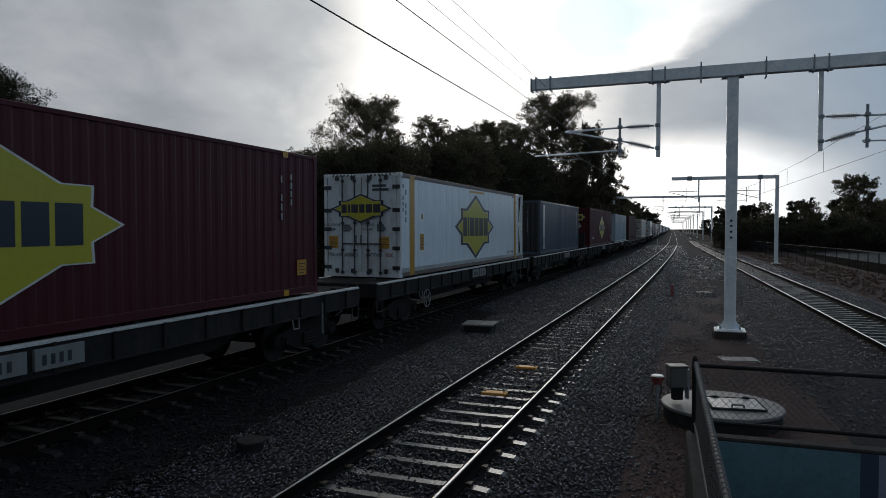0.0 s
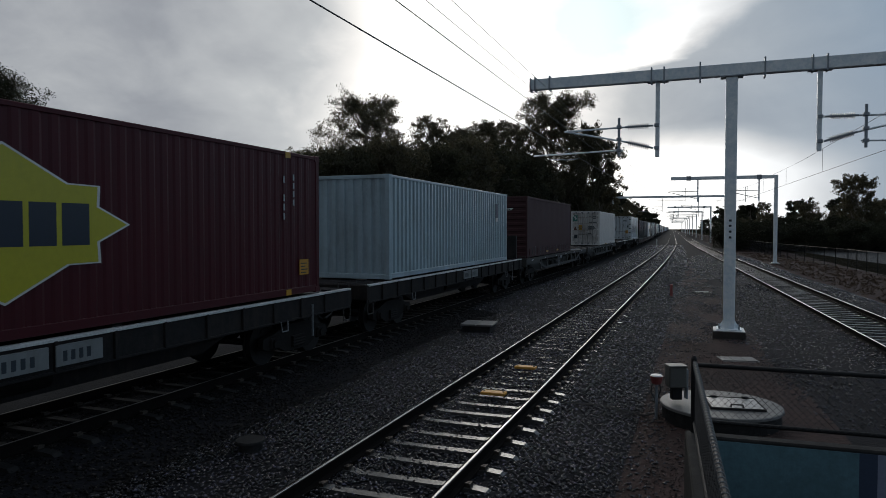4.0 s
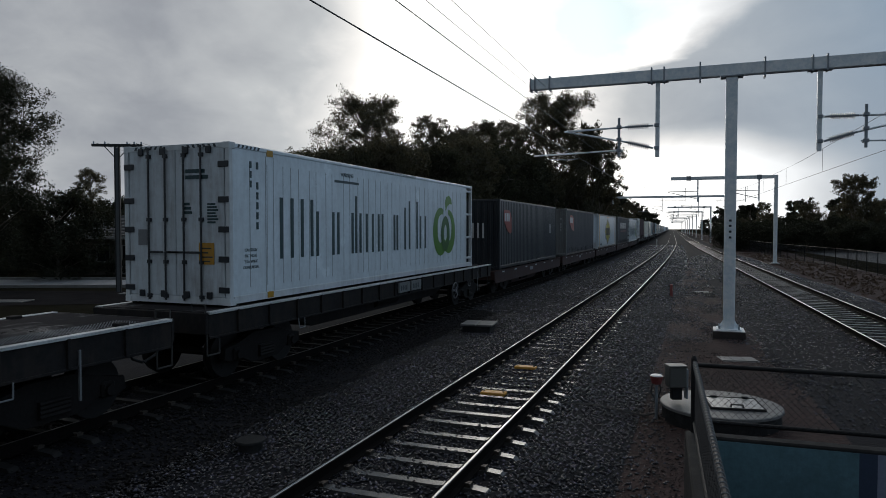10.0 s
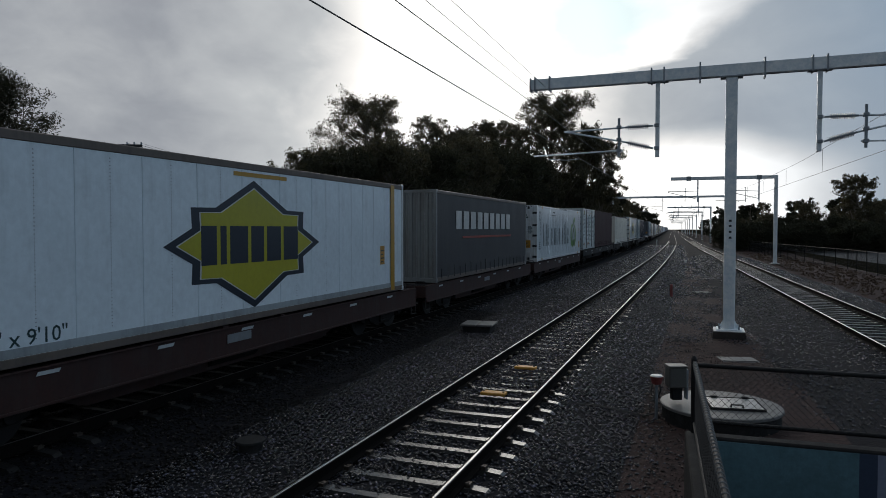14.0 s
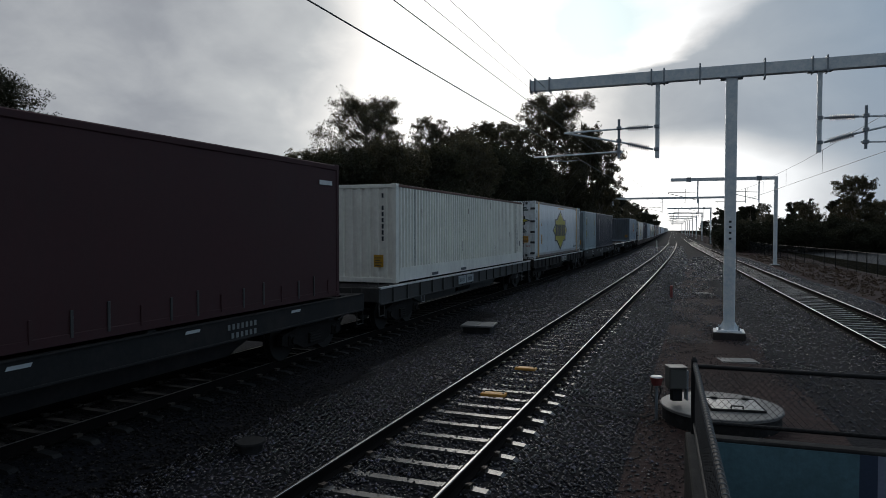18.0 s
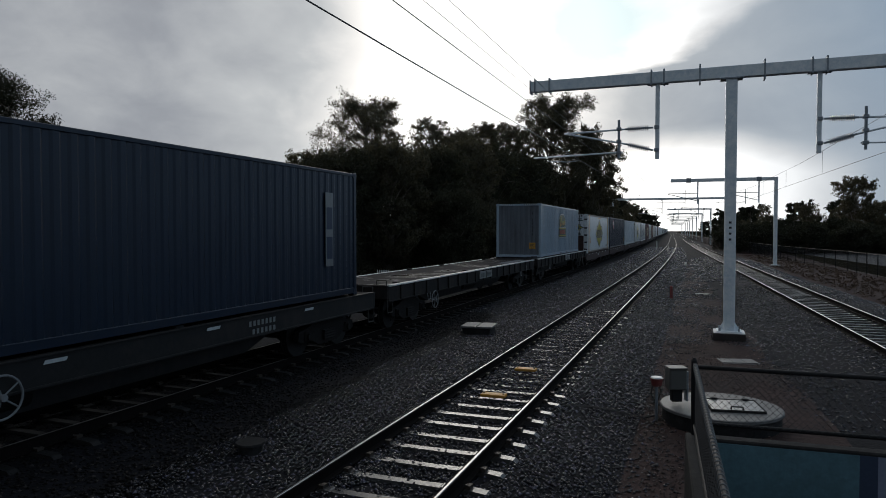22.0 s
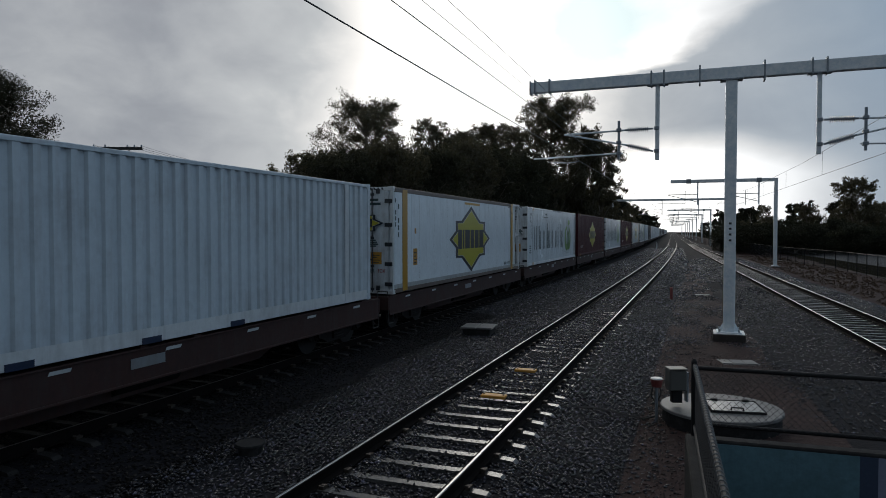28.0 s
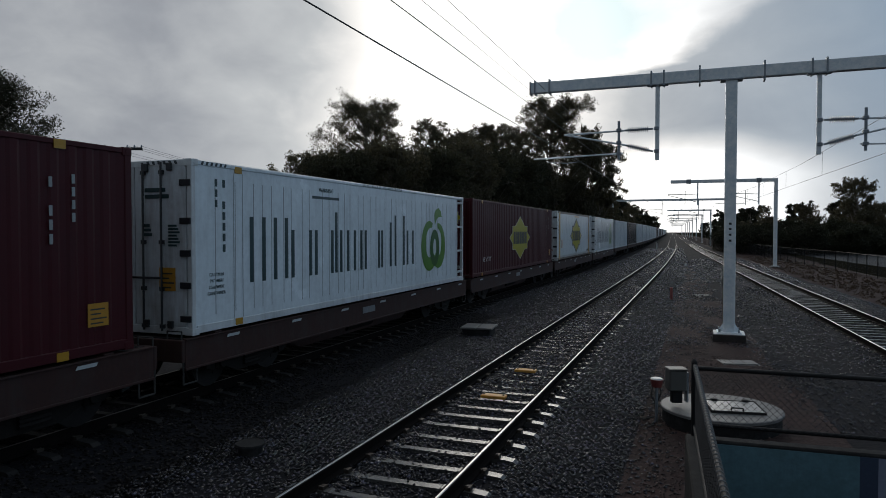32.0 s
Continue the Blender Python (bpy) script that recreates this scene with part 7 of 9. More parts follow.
        bm_path_tube(bm, [(xs - 0.02, y, top - 0.3), (xs - 0.02, y, top - 0.75), (xs - 0.02, y - s * 0.32, top - 0.75), (xs - 0.02, y - s * 0.32, top - 0.3)], 0.016, 6)
        part("step", bm, "wagon_grey", w)
        bm = bmesh.new()
        bm_path_tube(bm, [(xs - 0.35, y, top - 0.02), (xs - 0.35, y, top + 0.14), (xs - 0.05, y, top + 0.14), (xs - 0.05, y, top - 0.02)], 0.014, 6)
        part("grab_iron", bm, "wagon_grey", w)
        bm = bmesh.new()
        bm_path_tube(bm, [(0.28, y, top - 0.4), (0.3, y + s * 0.15, top - 0.75), (0.26, y + s * 0.4, top - 0.85)], 0.025, 6)
        part("brake_hose", bm, "rubber", w)
    # air pipe and tank under the frame
    bm = bmesh.new()
    bm_tube(bm, (0.55, -0.7, top - 0.62), (0.55, 0.7, top - 0.62), 0.19, n=14)
    part("air_tank", bm, "bogie", w)
    return w


HIGH, LOW = 1.425, 1.075


def far_wagon():
    w = thing("container_wagon", "dark container wagon far down the train", "freight wagon", "wagons of the train")
    L = 15.4
    bm = bmesh.new()
    bm_box(bm, -1.22, 1.22, -L / 2 + 0.15, L / 2 - 0.15, 0.72, LOW - 0.004)
    part("frame", bm, "wagon_brown", w)
    bogie_meshes()
    for y in (-L / 2 + 2.1, L / 2 - 2.1):
        b = share_part("bogie", SHARED["bolster"], w, Matrix.Translation((0, y, 0)))
        for s in (1, -1):
            share_part("side_frame", SHARED["frame"], b, Matrix.Rotation(0 if s == 1 else math.pi, 4, "Z"))
        for yy in (-0.9, 0.9):
            share_part("wheelset", wheelset_mesh(), b, Matrix.Translation((0, yy, WHEEL_R)))
    return w


def chainage(u):
    """From paces along the train to metres."""
    return 0.9992 * u + 0.07


def carry(ob, u, z=0.0):
    """Remember a thing of the train, whose middle lies at u metres from the eye along the line at the start."""
    CARRIED.append((ob, chainage(u), z))
    return ob


def build_train():
    green = "grey-green container flat wagon with worn deck edge"
    brown = "red-oxide low container wagon with white reflectors"
    grey = "dusty grey skeletal container wagon with open side frames"
    black = "sooty black container wagon with white reflectors"

    def wg(a, b, deck, style, mat, label, **kw):
        return carry(wagon((b - a) * 0.9992, deck, style, mat, label, **kw), (a + b) / 2)

    wg(-3.4, 15.0, HIGH, "flat", "wagon_green", green)
    wg(15.8, 33.0, HIGH, "flat", "wagon_green", green, wheel_at=-5.2)
    wg(33.7, 51.8, HIGH, "flat", "wagon_green", green, bulkhead=True)
    wg(52.4, 69.4, HIGH, "flat", "wagon_green", green)
    wg(70.1, 86.4, HIGH, "flat", "wagon_green", green, bulkhead=True)
    wg(87.1, 106.3, HIGH - 0.06, "skel", "wagon_grey", grey, empty=True, wheel_at=-1.7)
    wg(107.0, 127.2, HIGH - 0.06, "skel", "wagon_grey", grey, empty=True, wheel_at=1.45)
    wg(127.9, 145.6, HIGH, "flat", "wagon_green", "empty " + green, empty=True)
    wg(146.2, 163.4, HIGH, "flat", "wagon_green", green, wheel_at=4.0)
    for a, b in ((164.1, 178.6), (179.2, 194.0), (194.6, 210.6), (211.2, 225.5), (226.1, 241.1)):
        wg(a, b, LOW, "low", "wagon_brown", brown)
    wg(241.7, 261.8, 1.265, "deep", "wagon_black", black)
    wg(262.5, 279.9, 1.325, "flat", "wagon_grey", "grey container flat wagon with number boards", number=-1.75)
    wg(280.5, 296.4, 1.325, "flat", "wagon_green", green, bulkhead=True)
    wg(297.0, 317.2, 1.265, "deep", "wagon_black", black, wheel_at=-0.2)
    wg(317.8, 335.5, HIGH - 0.05, "flat", "wagon_green", "empty " + green, empty=True, wheel_at=-5.4)
    wg(336.1, 352.9, HIGH - 0.05, "flat", "wagon_green", green, bulkhead="brake")
    for a, b in ((353.4, 368.2), (368.6, 384.0), (384.4, 399.8), (400.2, 415.2), (415.7, 430.8), (431.2, 446.6), (447.0, 461.8), (462.2, 477.6), (478.0, 493.6), (494.0, 509.4)):
        wg(a, b, LOW, "low", "wagon_brown", brown)

    put = side_place(W2 + 0.002)
    # maroon, white, blue, maroon, pale
    mar = maroon_box()
    carry(mar, 5.7, HIGH)
    star = star_reefer()
    carry(star, 24.6, HIGH)
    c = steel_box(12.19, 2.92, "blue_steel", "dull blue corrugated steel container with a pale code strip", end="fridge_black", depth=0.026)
    panel_flat(c, put, -5.4, -5.05, 0.3, 2.7, "frame_white", "code_strip")
    code_bars(c, lambda a, b, d: put(a, b, d + 0.005), -5.4, 0.95, 7, "text_dark", 0.045, 0.3)
    panel_flat(c, put, 5.1, 5.25, 0.8, 2.55, "frame_grey", "code_strip")
    panel_flat(c, lambda a, b, d: (a, -12.19 / 2 - 0.006 - d, b), 0.5, 0.56, 1.2, 2.4, "frame_grey", "code_bar")
    carry(c, 41.7, HIGH)
    carry(copy_thing(mar, Matrix.Identity(4)), 60.6, HIGH)
    c = steel_box(12.19, 2.92, "pale_blue_grey", "pale blue-grey corrugated steel container with a small hire sign")
    panel_flat(c, put, 4.25, 4.65, 1.85, 2.45, "sign_blue", "hire_sign")
    panel_flat(c, put, 4.3, 4.6, 1.7, 1.85, "logo_white", "sign_foot")
    panel_flat(c, put, 5.4, 5.5, 1.5, 2.5, "frame_white", "code_bar")
    carry(c, 77.7, HIGH)
    # maroon curtain-sided
    c = curtain_box(12.19, 3.08, "curtain_maroon", "curtain_maroon", "dark maroon curtain-sided container with worn hem")
    e = lambda a, b, d: (a, -12.19 / 2 - 0.006 - d, b)
    bm = bmesh.new()
    bm_extrude(bm, [(-0.55, 2.5), (-0.4, 2.38), (0.4, 2.38), (0.55, 2.5), (0.15, 2.47), (0.0, 2.56), (-0.15, 2.47)], e, 0.003)
    part("wing_emblem", bm, "logo_white", c)
    bars(c, lambda a, b, d: e(a, b, d + 0.004), -0.4, 0.4, 2.41, 2.46, 9, "logo_navy", 0.7)
    for a in (-1.6, 1.4):
        panel_flat(c, put, a, a + 0.5, 0.14, 0.24, "band_ochre", "yellow_handle")
    carry(c, 93.7, HIGH - 0.06)
    # old white box with rusty doors
    L = 12.19
    c = steel_box(L, 2.97, "white_old", "old white corrugated container with rust-stained doors", doors=True, end="white_rusty", depth=0.042, pitch=0.25, rods="frame_grey")
    e = lambda a, b, d: (a, -L / 2 - 0.012 - d, b)
    for x0, x1 in ((-1.1, -0.03), (0.03, 1.1)):
        for z in (0.62, 1.24, 1.86, 2.44):
            panel_flat(c, lambda a, b, d: (a, -L / 2 + 0.004 - d, b), x0, x1, z, z + 0.028, "rust_rail", "door_groove", d=0.004)
    g = panel_flat(c, e, -1.08, -0.68, 2.10, 2.62, "teal_sign", "green_sign", "green sign with a pale running shape")
    bm = bmesh.new()
    bm_extrude(bm, [(-0.98, 2.52), (-0.86, 2.54), (-0.80, 2.40), (-0.72, 2.30), (-0.80, 2.28), (-0.84, 2.18), (-0.88, 2.32), (-0.96, 2.40)], lambda a, b, d: e(a, b, d + 0.004), 0.002)
    part("sign_shape", bm, "logo_white", g)
    panel_flat(c, e, -0.57, -0.28, 1.33, 1.77, "band_ochre", "placard")
    bm = bmesh.new()
    bm_extrude(bm, [(-1.02, 1.32), (-0.72, 1.32), (-0.87, 1.66)], e, 0.003)
    part("warning_sign", bm, "rust_rail", c, "faded brown warning triangle")
    panel_flat(c, e, -0.96, -0.70, 0.60, 0.92, "text_dark", "faded_plate")
    bars(c, e, 0.30, 0.55, 2.47, 2.56, 3, "text_dark", 0.6, "code_bar")
    bars(c, e, 0.66, 0.94, 2.47, 2.56, 3, "text_dark", 0.6, "code_bar")
    bars(c, e, 0.66, 0.94, 2.30, 2.39, 3, "text_dark", 0.6, "code_bar")
    bars(c, e, 0.34, 1.08, 1.95, 2.05, 9, "text_dark", 0.6, "code_bar")
    code_bars(c, e, 0.22, 1.62, 4, "text_dark", 0.05, 0.7)
    panel_flat(c, e, 0.2, 0.5, 1.02, 1.09, "text_dark", "code_bar", d=0.002)
    panel_flat(c, side_place(W2 - 0.006), -L / 2 + 0.14, L / 2 - 0.14, 0.14, 0.34, "white_old", "kick_panel", d=0.009)
    for a in (-2.2, -0.1, 1.9):
        panel_flat(c, put, a, a + 0.3, 0.03, 0.12, "rust_rail", "fork_pocket", d=0.003)
    panel_flat(c, put, -2.0, -1.3, 0.05, 0.14, "band_ochre", "notice_strip")
    panel_flat(c, put, 5.72, 5.85, 0.5, 0.8, "text_dark", "data_plate")
    panel_flat(c, put, 5.35, 5.6, 2.45, 2.53, "text_dark", "code_bar", d=0.002)
    panel_flat(c, put, 5.7, 5.85, 2.45, 2.53, "text_dark", "code_bar", d=0.002)
    carry(c, 120.55, HIGH - 0.06)
    fruit = fruit_reefer()
    carry(fruit, 154.0, HIGH)
    # dark steel with red emblem
    slate = steel_box(12.19, 3.03, "slate_steel", "dark slate corrugated container with a small red emblem", depth=0.018)
    red_flag(slate, put, -5.3, 2.1, 1.15, 0.95)
    bars(slate, put, 4.2, 4.65, 1.5, 2.0, 2, "logo_white", 0.35, "code_bar")
    bars(slate, lambda a, b, d: (a, -12.19 / 2 - 0.006 - d, b), 0.0, 0.7, 1.35, 2.0, 3, "logo_white", 0.35, "code_bar")
    carry(slate, 170.9, LOW)
    c = curtain_box(12.19, 3.05, "curtain_charcoal", "frame_grey", "charcoal curtain-sided container with grey ends and red emblem")
    red_flag(c, side_place(W2 + 0.012), -4.9, 2.15, 1.5, 0.95)
    red_flag(c, lambda a, b, d: (a, -12.19 / 2 - 0.006 - d, b), -0.65, 2.45, 0.75, 0.5)
    for i, a in enumerate((-0.2, 0.45)):
        panel_flat(c, lambda u, v, d: (u, -12.19 / 2 - 0.006 - d, v), a + 0.4, a + 0.45, 1.6, 2.5, "logo_white", "code_bar")
    carry(c, 186.6, LOW)
    carry(fridge_reefer(), 202.4, LOW)
    c = curtain_box(12.19, 3.05, "curtain_grey", "frame_grey", "dark grey curtain-sided container with a row of pale bars")
    p2 = side_place(W2 + 0.012)
    bars(c, p2, -4.2, 3.2, 1.75, 2.4, 9, "logo_white", 0.72)
    panel_flat(c, p2, -3.5, 3.2, 1.42, 1.5, "logo_red", "red_line")
    red_flag(c, lambda a, b, d: (a, -12.19 / 2 - 0.006 - d, b), -0.75, 2.45, 0.75, 0.5)
    carry(c, 218.2, LOW)
    carry(fruit_reefer(1), 233.7, LOW)
    carry(louvre_box(), 245.15, 1.265)
    c = curtain_box(12.19, 3.10, "curtain_maroon", "curtain_maroon", "faded maroon curtain-sided container on a black wagon")
    panel_flat(c, side_place(W2 + 0.012), 5.2, 5.75, 2.6, 2.7, "logo_white", "code_bar")
    carry(c, 254.45, 1.265)
    c = steel_box(14.63, 2.82, "cream_corrugated", "off-white corrugated container with rust streaks along its rails", pitch=0.225, depth=0.055)
    for o in c.children:
        if o.name.startswith("top_rail"):
            o.data.materials[0] = M["rust_rail"]
    panel_flat(c, side_place(W2 - 0.006), -7.1, 7.1, 0.03, 0.42, "cream_corrugated", "kick_panel", d=0.009)
    panel_flat(c, put, -4.6, -4.05, 0.06, 0.15, "text_dark", "notice_strip", d=0.008)
    panel_flat(c, put, -1.75, -1.2, 0.06, 0.15, "text_dark", "notice_strip", d=0.008)
    panel_flat(c, lambda a, b, d: (a, -14.63 / 2 - 0.006 - d, b), 0.55, 0.85, 0.45, 0.8, "band_ochre", "placard")
    panel_flat(c, lambda a, b, d: (a, -14.63 / 2 - 0.006 - d, b), 0.8, 0.86, 1.2, 2.6, "text_dark", "code_bar")
    for a, z0, z1 in ((-5.4, 1.9, 2.15), (-1.6, 0.75, 1.1), (-0.9, 2.1, 2.3), (1.9, 2.35, 2.6), (2.6, 0.6, 0.85), (4.9, 1.2, 1.4), (6.3, 0.5, 1.5)):
        panel_flat(c, side_place(W2 - 0.014), a, a + 0.03, z0, z1, "rust_rail", "scratch", d=0.002)
    for y in (-5.95, 6.05):
        panel_flat(c, side_place(W2 - 0.010), y - 0.03, y + 0.03, 0.15, 2.72, "frame_grey", "post_seam", d=0.004)
    panel_flat(c, put, 6.6, 6.75, 0.75, 0.98, "text_dark", "data_plate")
    carry(c, 271.1, 1.325)
    carry(copy_thing(star, Matrix.Identity(4)), 288.1, 1.325)
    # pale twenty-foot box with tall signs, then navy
    c = steel_box(6.06, 2.97, "pale_blue_grey", "pale short corrugated container with two tall hire signs", end="end_shaded_pale")
    hire_sign(c, put, -2.42, 0.87, 2.6, 0.36)
    hire_sign(c, put, 1.78, 0.87, 2.6, 0.34)
    rear = lambda a, b, d: (a, -3.03 - 0.002 - d, b)
    for k in range(11):
        panel_flat(c, rear, 0.80, 0.86, 1.25 + k * 0.125, 1.33 + k * 0.125, "text_dark", "code_bar", d=0.003)
    g = panel_flat(c, rear, -0.98, -0.66, 2.22, 2.55, "sign_blue", "small_sign", "small navy sign with a yellow field")
    panel_flat(g, lambda a, b, d: rear(a, b, d + 0.004), -0.96, -0.68, 2.24, 2.34, "logo_yellow", "yellow_field", d=0.002)
    for a in (-1.1, 0.6):
        panel_flat(c, put, a, a + 0.36, 0.03, 0.125, "text_dark", "fork_pocket", d=0.003)
    hazard_marks(c, 6.06, 2.97)
    panel_flat(c, lambda a, b, d: (a, -3.03 - 0.006 - d, b), 0.6, 0.95, 0.45, 0.8, "placard_orange", "placard")
    carry(c, 300.75, 1.265)
    navy = steel_box(12.19, 2.99, "navy_steel", "navy blue corrugated container with two tall pale strips", depth=0.022)
    for a in (-4.4, 4.6):
        sign_strip(navy, put, a, 0.75, 2.45, 0.34, "frame_grey", ((0.5, 0.8, "sign_blue"), (0.1, 0.4, "sign_blue")))
    carry(navy, 310.1, 1.265)
    c = steel_box(12.19, 2.92, "sky_grey", "light grey-blue corrugated container with a dark green sign", end="end_shaded_grey")
    dome = [(-0.96, 1.68), (-0.92, 1.95), (-0.95, 2.12), (-0.80, 2.33), (-0.40, 2.43), (0.0, 2.46), (0.45, 2.42), (0.85, 2.28), (1.10, 2.08), (1.12, 1.85), (0.95, 1.74), (0.70, 1.68)]
    bm = bmesh.new()
    bm_extrude(bm, [(0.08 + (a - 0.08) * 1.045, 2.0 + (b - 2.0) * 1.07) for a, b in dome], put, 0.002)
    s = part("company_sign", bm, "logo_white", c, "white-edged sign: dark green dome over a red panel")
    lift = lambda h: (lambda a, b, d: put(a, b, d + h))
    bm = bmesh.new()
    bm_extrude(bm, dome, lift(0.002), 0.002)
    part("sign_dome", bm, "logo_dark_green", s)
    panel_flat(s, put, -1.09, 1.29, 1.02, 1.66, "logo_white", "sign_border", d=0.002)
    panel_flat(s, lift(0.002), -1.05, 1.25, 1.05, 1.64, "logo_dark_green", "sign_foot", d=0.002)
    for b in (1.56, 1.12):
        panel_flat(s, lift(0.004), -0.98, 1.18, b, b + 0.045, "logo_yellow", "yellow_line", d=0.002)
    bars(s, lift(0.004), -0.85, 1.05, 1.23, 1.48, 9, "logo_red", 0.78)
    # yellow swash and slanting blocks, their feet orange
    bm = bmesh.new()
    band_ring(bm, put, -0.42, 2.20, 0.46, 0.15, 0.09, -1.3, 3.6, 0.004)
    part("yellow_swash", bm, "logo_yellow", s)
    for a, z0, z1, w in ((-0.62, 1.70, 2.24, 0.20), (-0.22, 1.76, 2.06, 0.20), (0.12, 1.80, 2.04, 0.19), (0.42, 1.80, 2.06, 0.20), (0.70, 1.82, 2.20, 0.12), (0.90, 1.84, 2.06, 0.13)):
        zm = z0 + (z1 - z0) * 0.55
        k = 0.45
        for lo, hi, mt in ((z0, zm, "placard_orange"), (zm, z1, "logo_yellow")):
            bm = bmesh.new()
            bm_extrude(bm, [(a - w / 2 + (lo - z0) * k, lo), (a + w / 2 + (lo - z0) * k, lo), (a + w / 2 + (hi - z0) * k, hi), (a - w / 2 + (hi - z0) * k, hi)], lift(0.004), 0.003)
            part("letter_block", bm, mt, s)
    panel_flat(c, lambda a, b, d: (a, -6.095 - 0.006 - d, b), 0.6, 0.95, 0.45, 0.8, "placard_orange", "placard")
    panel_flat(c, lambda a, b, d: (a, -6.095 - 0.006 - d, b), 0.75, 0.8, 1.2, 2.5, "text_dark", "code_bar")
    panel_flat(c, put, 5.3, 5.4, 1.6, 1.8, "band_ochre", "small_sign")
    for a in (-0.55, 1.35):
        panel_flat(c, put, a, a + 0.36, 0.03, 0.125, "text_dark", "fork_pocket", d=0.003)
    hazard_marks(c, 12.19, 2.92)
    carry(c, 343.3, HIGH - 0.05)
    carry(copy_thing(star, Matrix.Identity(4)), 360.85, LOW)
    c = steel_box(14.63, 3.05, "navy_steel", "dark navy long corrugated container with a small red emblem", depth=0.022)
    red_flag(c, put, -5.0, 2.35, 1.1, 0.8)
    panel_flat(c, put, 6.6, 6.9, 0.5, 0.95, "band_ochre", "placard")
    for a in (6.0, 6.3):
        panel_flat(c, put, a, a + 0.06, 1.6, 2.6, "logo_white", "code_bar")
    carry(c, 376.1, LOW)
    c = steel_box(14.63, 2.98, "white_corrugated", "white corrugated container with grey ribbed doors", doors=True, end="frame_grey")
    panel_flat(c, side_place(W2 - 0.006), -7.1, 7.1, 0.03, 0.26, "frame_white", "kick_panel", d=0.009)
    for y in (-14.63 / 2 + 1.25, 14.63 / 2 - 1.25):
        panel_flat(c, put, y - 0.09, y + 0.09, 0.05, 2.9, "frame_white", "lifting_post", d=0.006)
    bars(c, lambda a, b, d: (a, -14.63 / 2 - 0.012 - d, b), -0.2, 0.8, 2.3, 2.42, 8, "text_dark", 0.6, "code_bar")
    for a in (-2.6, -0.4, 1.7):
        panel_flat(c, put, a, a + 0.4, 0.02, 0.12, "sign_blue", "fork_pocket", d=0.012)
    carry(c, 391.8, LOW)
    carry(copy_thing(star, Matrix.Identity(4)), 407.6, LOW)
    carry(copy_thing(fruit, Matrix.Identity(4)), 423.3, LOW)
    carry(copy_thing(mar, Matrix.Identity(4)), 438.7, LOW)
    carry(copy_thing(fruit, Matrix.Identity(4)), 454.3, LOW)
    carry(copy_thing(mar, Matrix.Identity(4)), 469.7, LOW)
    carry(copy_thing(star, Matrix.Identity(4)), 485.7, LOW)
    carry(copy_thing(fruit, Matrix.Identity(4)), 501.7, LOW)
    # the rest of the train, far off all through
    fw = far_wagon()
    fars = {k: steel_box(14.2, 2.95, m, "far " + w + " corrugated container down the train", castings=False)
            for k, m, w in (("w", "white_corrugated", "white"), ("s", "slate_steel", "dark slate"), ("n", "navy_steel", "navy blue"), ("m", "maroon_steel", "maroon"))}
    kinds = [fars[k] for k in "wswwsnwmwsnws"]
    used = set()
    u, i = 517.8, 0
    while u < 1040:
        w_ = fw if i == 0 else copy_thing(fw, Matrix.Identity(4))
        carry(w_, u)
        box = kinds[(i * 5 + i // 3) % len(kinds)] if i > 3 else kinds[i]
        carry(copy_thing(box, Matrix.Identity(4)) if box in used else box, u, LOW)
        used.add(box)
        u += 15.75
        i += 1


build_train()


# ---------------------------------------------------------------- trees
def leaf_mesh(name, clumps, per, size, mat, seed, droop=0.35):
    """Leaves as small bent blades round clump centres (x, y, z, radius)."""
    rng = np.random.default_rng(seed)
    C = np.array(clumps)
    idx = np.repeat(np.arange(len(C)), per)
    n = len(idx)
    d = rng.normal(size=(n, 3))
    d *= (0.95 * rng.random(n) ** 0.45 / np.linalg.norm(d, axis=1))[:, None]
    P = C[idx, :3] + d * C[idx, 3][:, None] * np.array([1, 1, 0.85])
    a = rng.normal(size=(n, 3))
    a[:, 2] -= droop
    a /= np.linalg.norm(a, axis=1)[:, None]
    b = np.cross(a, rng.normal(size=(n, 3)))
    b /= np.linalg.norm(b, axis=1)[:, None] + 1e-9
    s = size * rng.uniform(0.6, 1.35, n)[:, None]
    V = np.stack([P - a * s, P + b * s * 0.62, P + a * s], 1).reshape(-1)
    me = bpy.data.meshes.new(name)
    me.vertices.add(n * 3)
    me.vertices.foreach_set("co", V)
    me.loops.add(n * 3)
    me.loops.foreach_set("vertex_index", np.arange(n * 3, dtype=np.int32))
    me.polygons.add(n)
    me.polygons.foreach_set("loop_start", np.arange(0, n * 3, 3, dtype=np.int32))
    me.update(calc_edges=True)
    me.materials.append(M[mat])
    return me


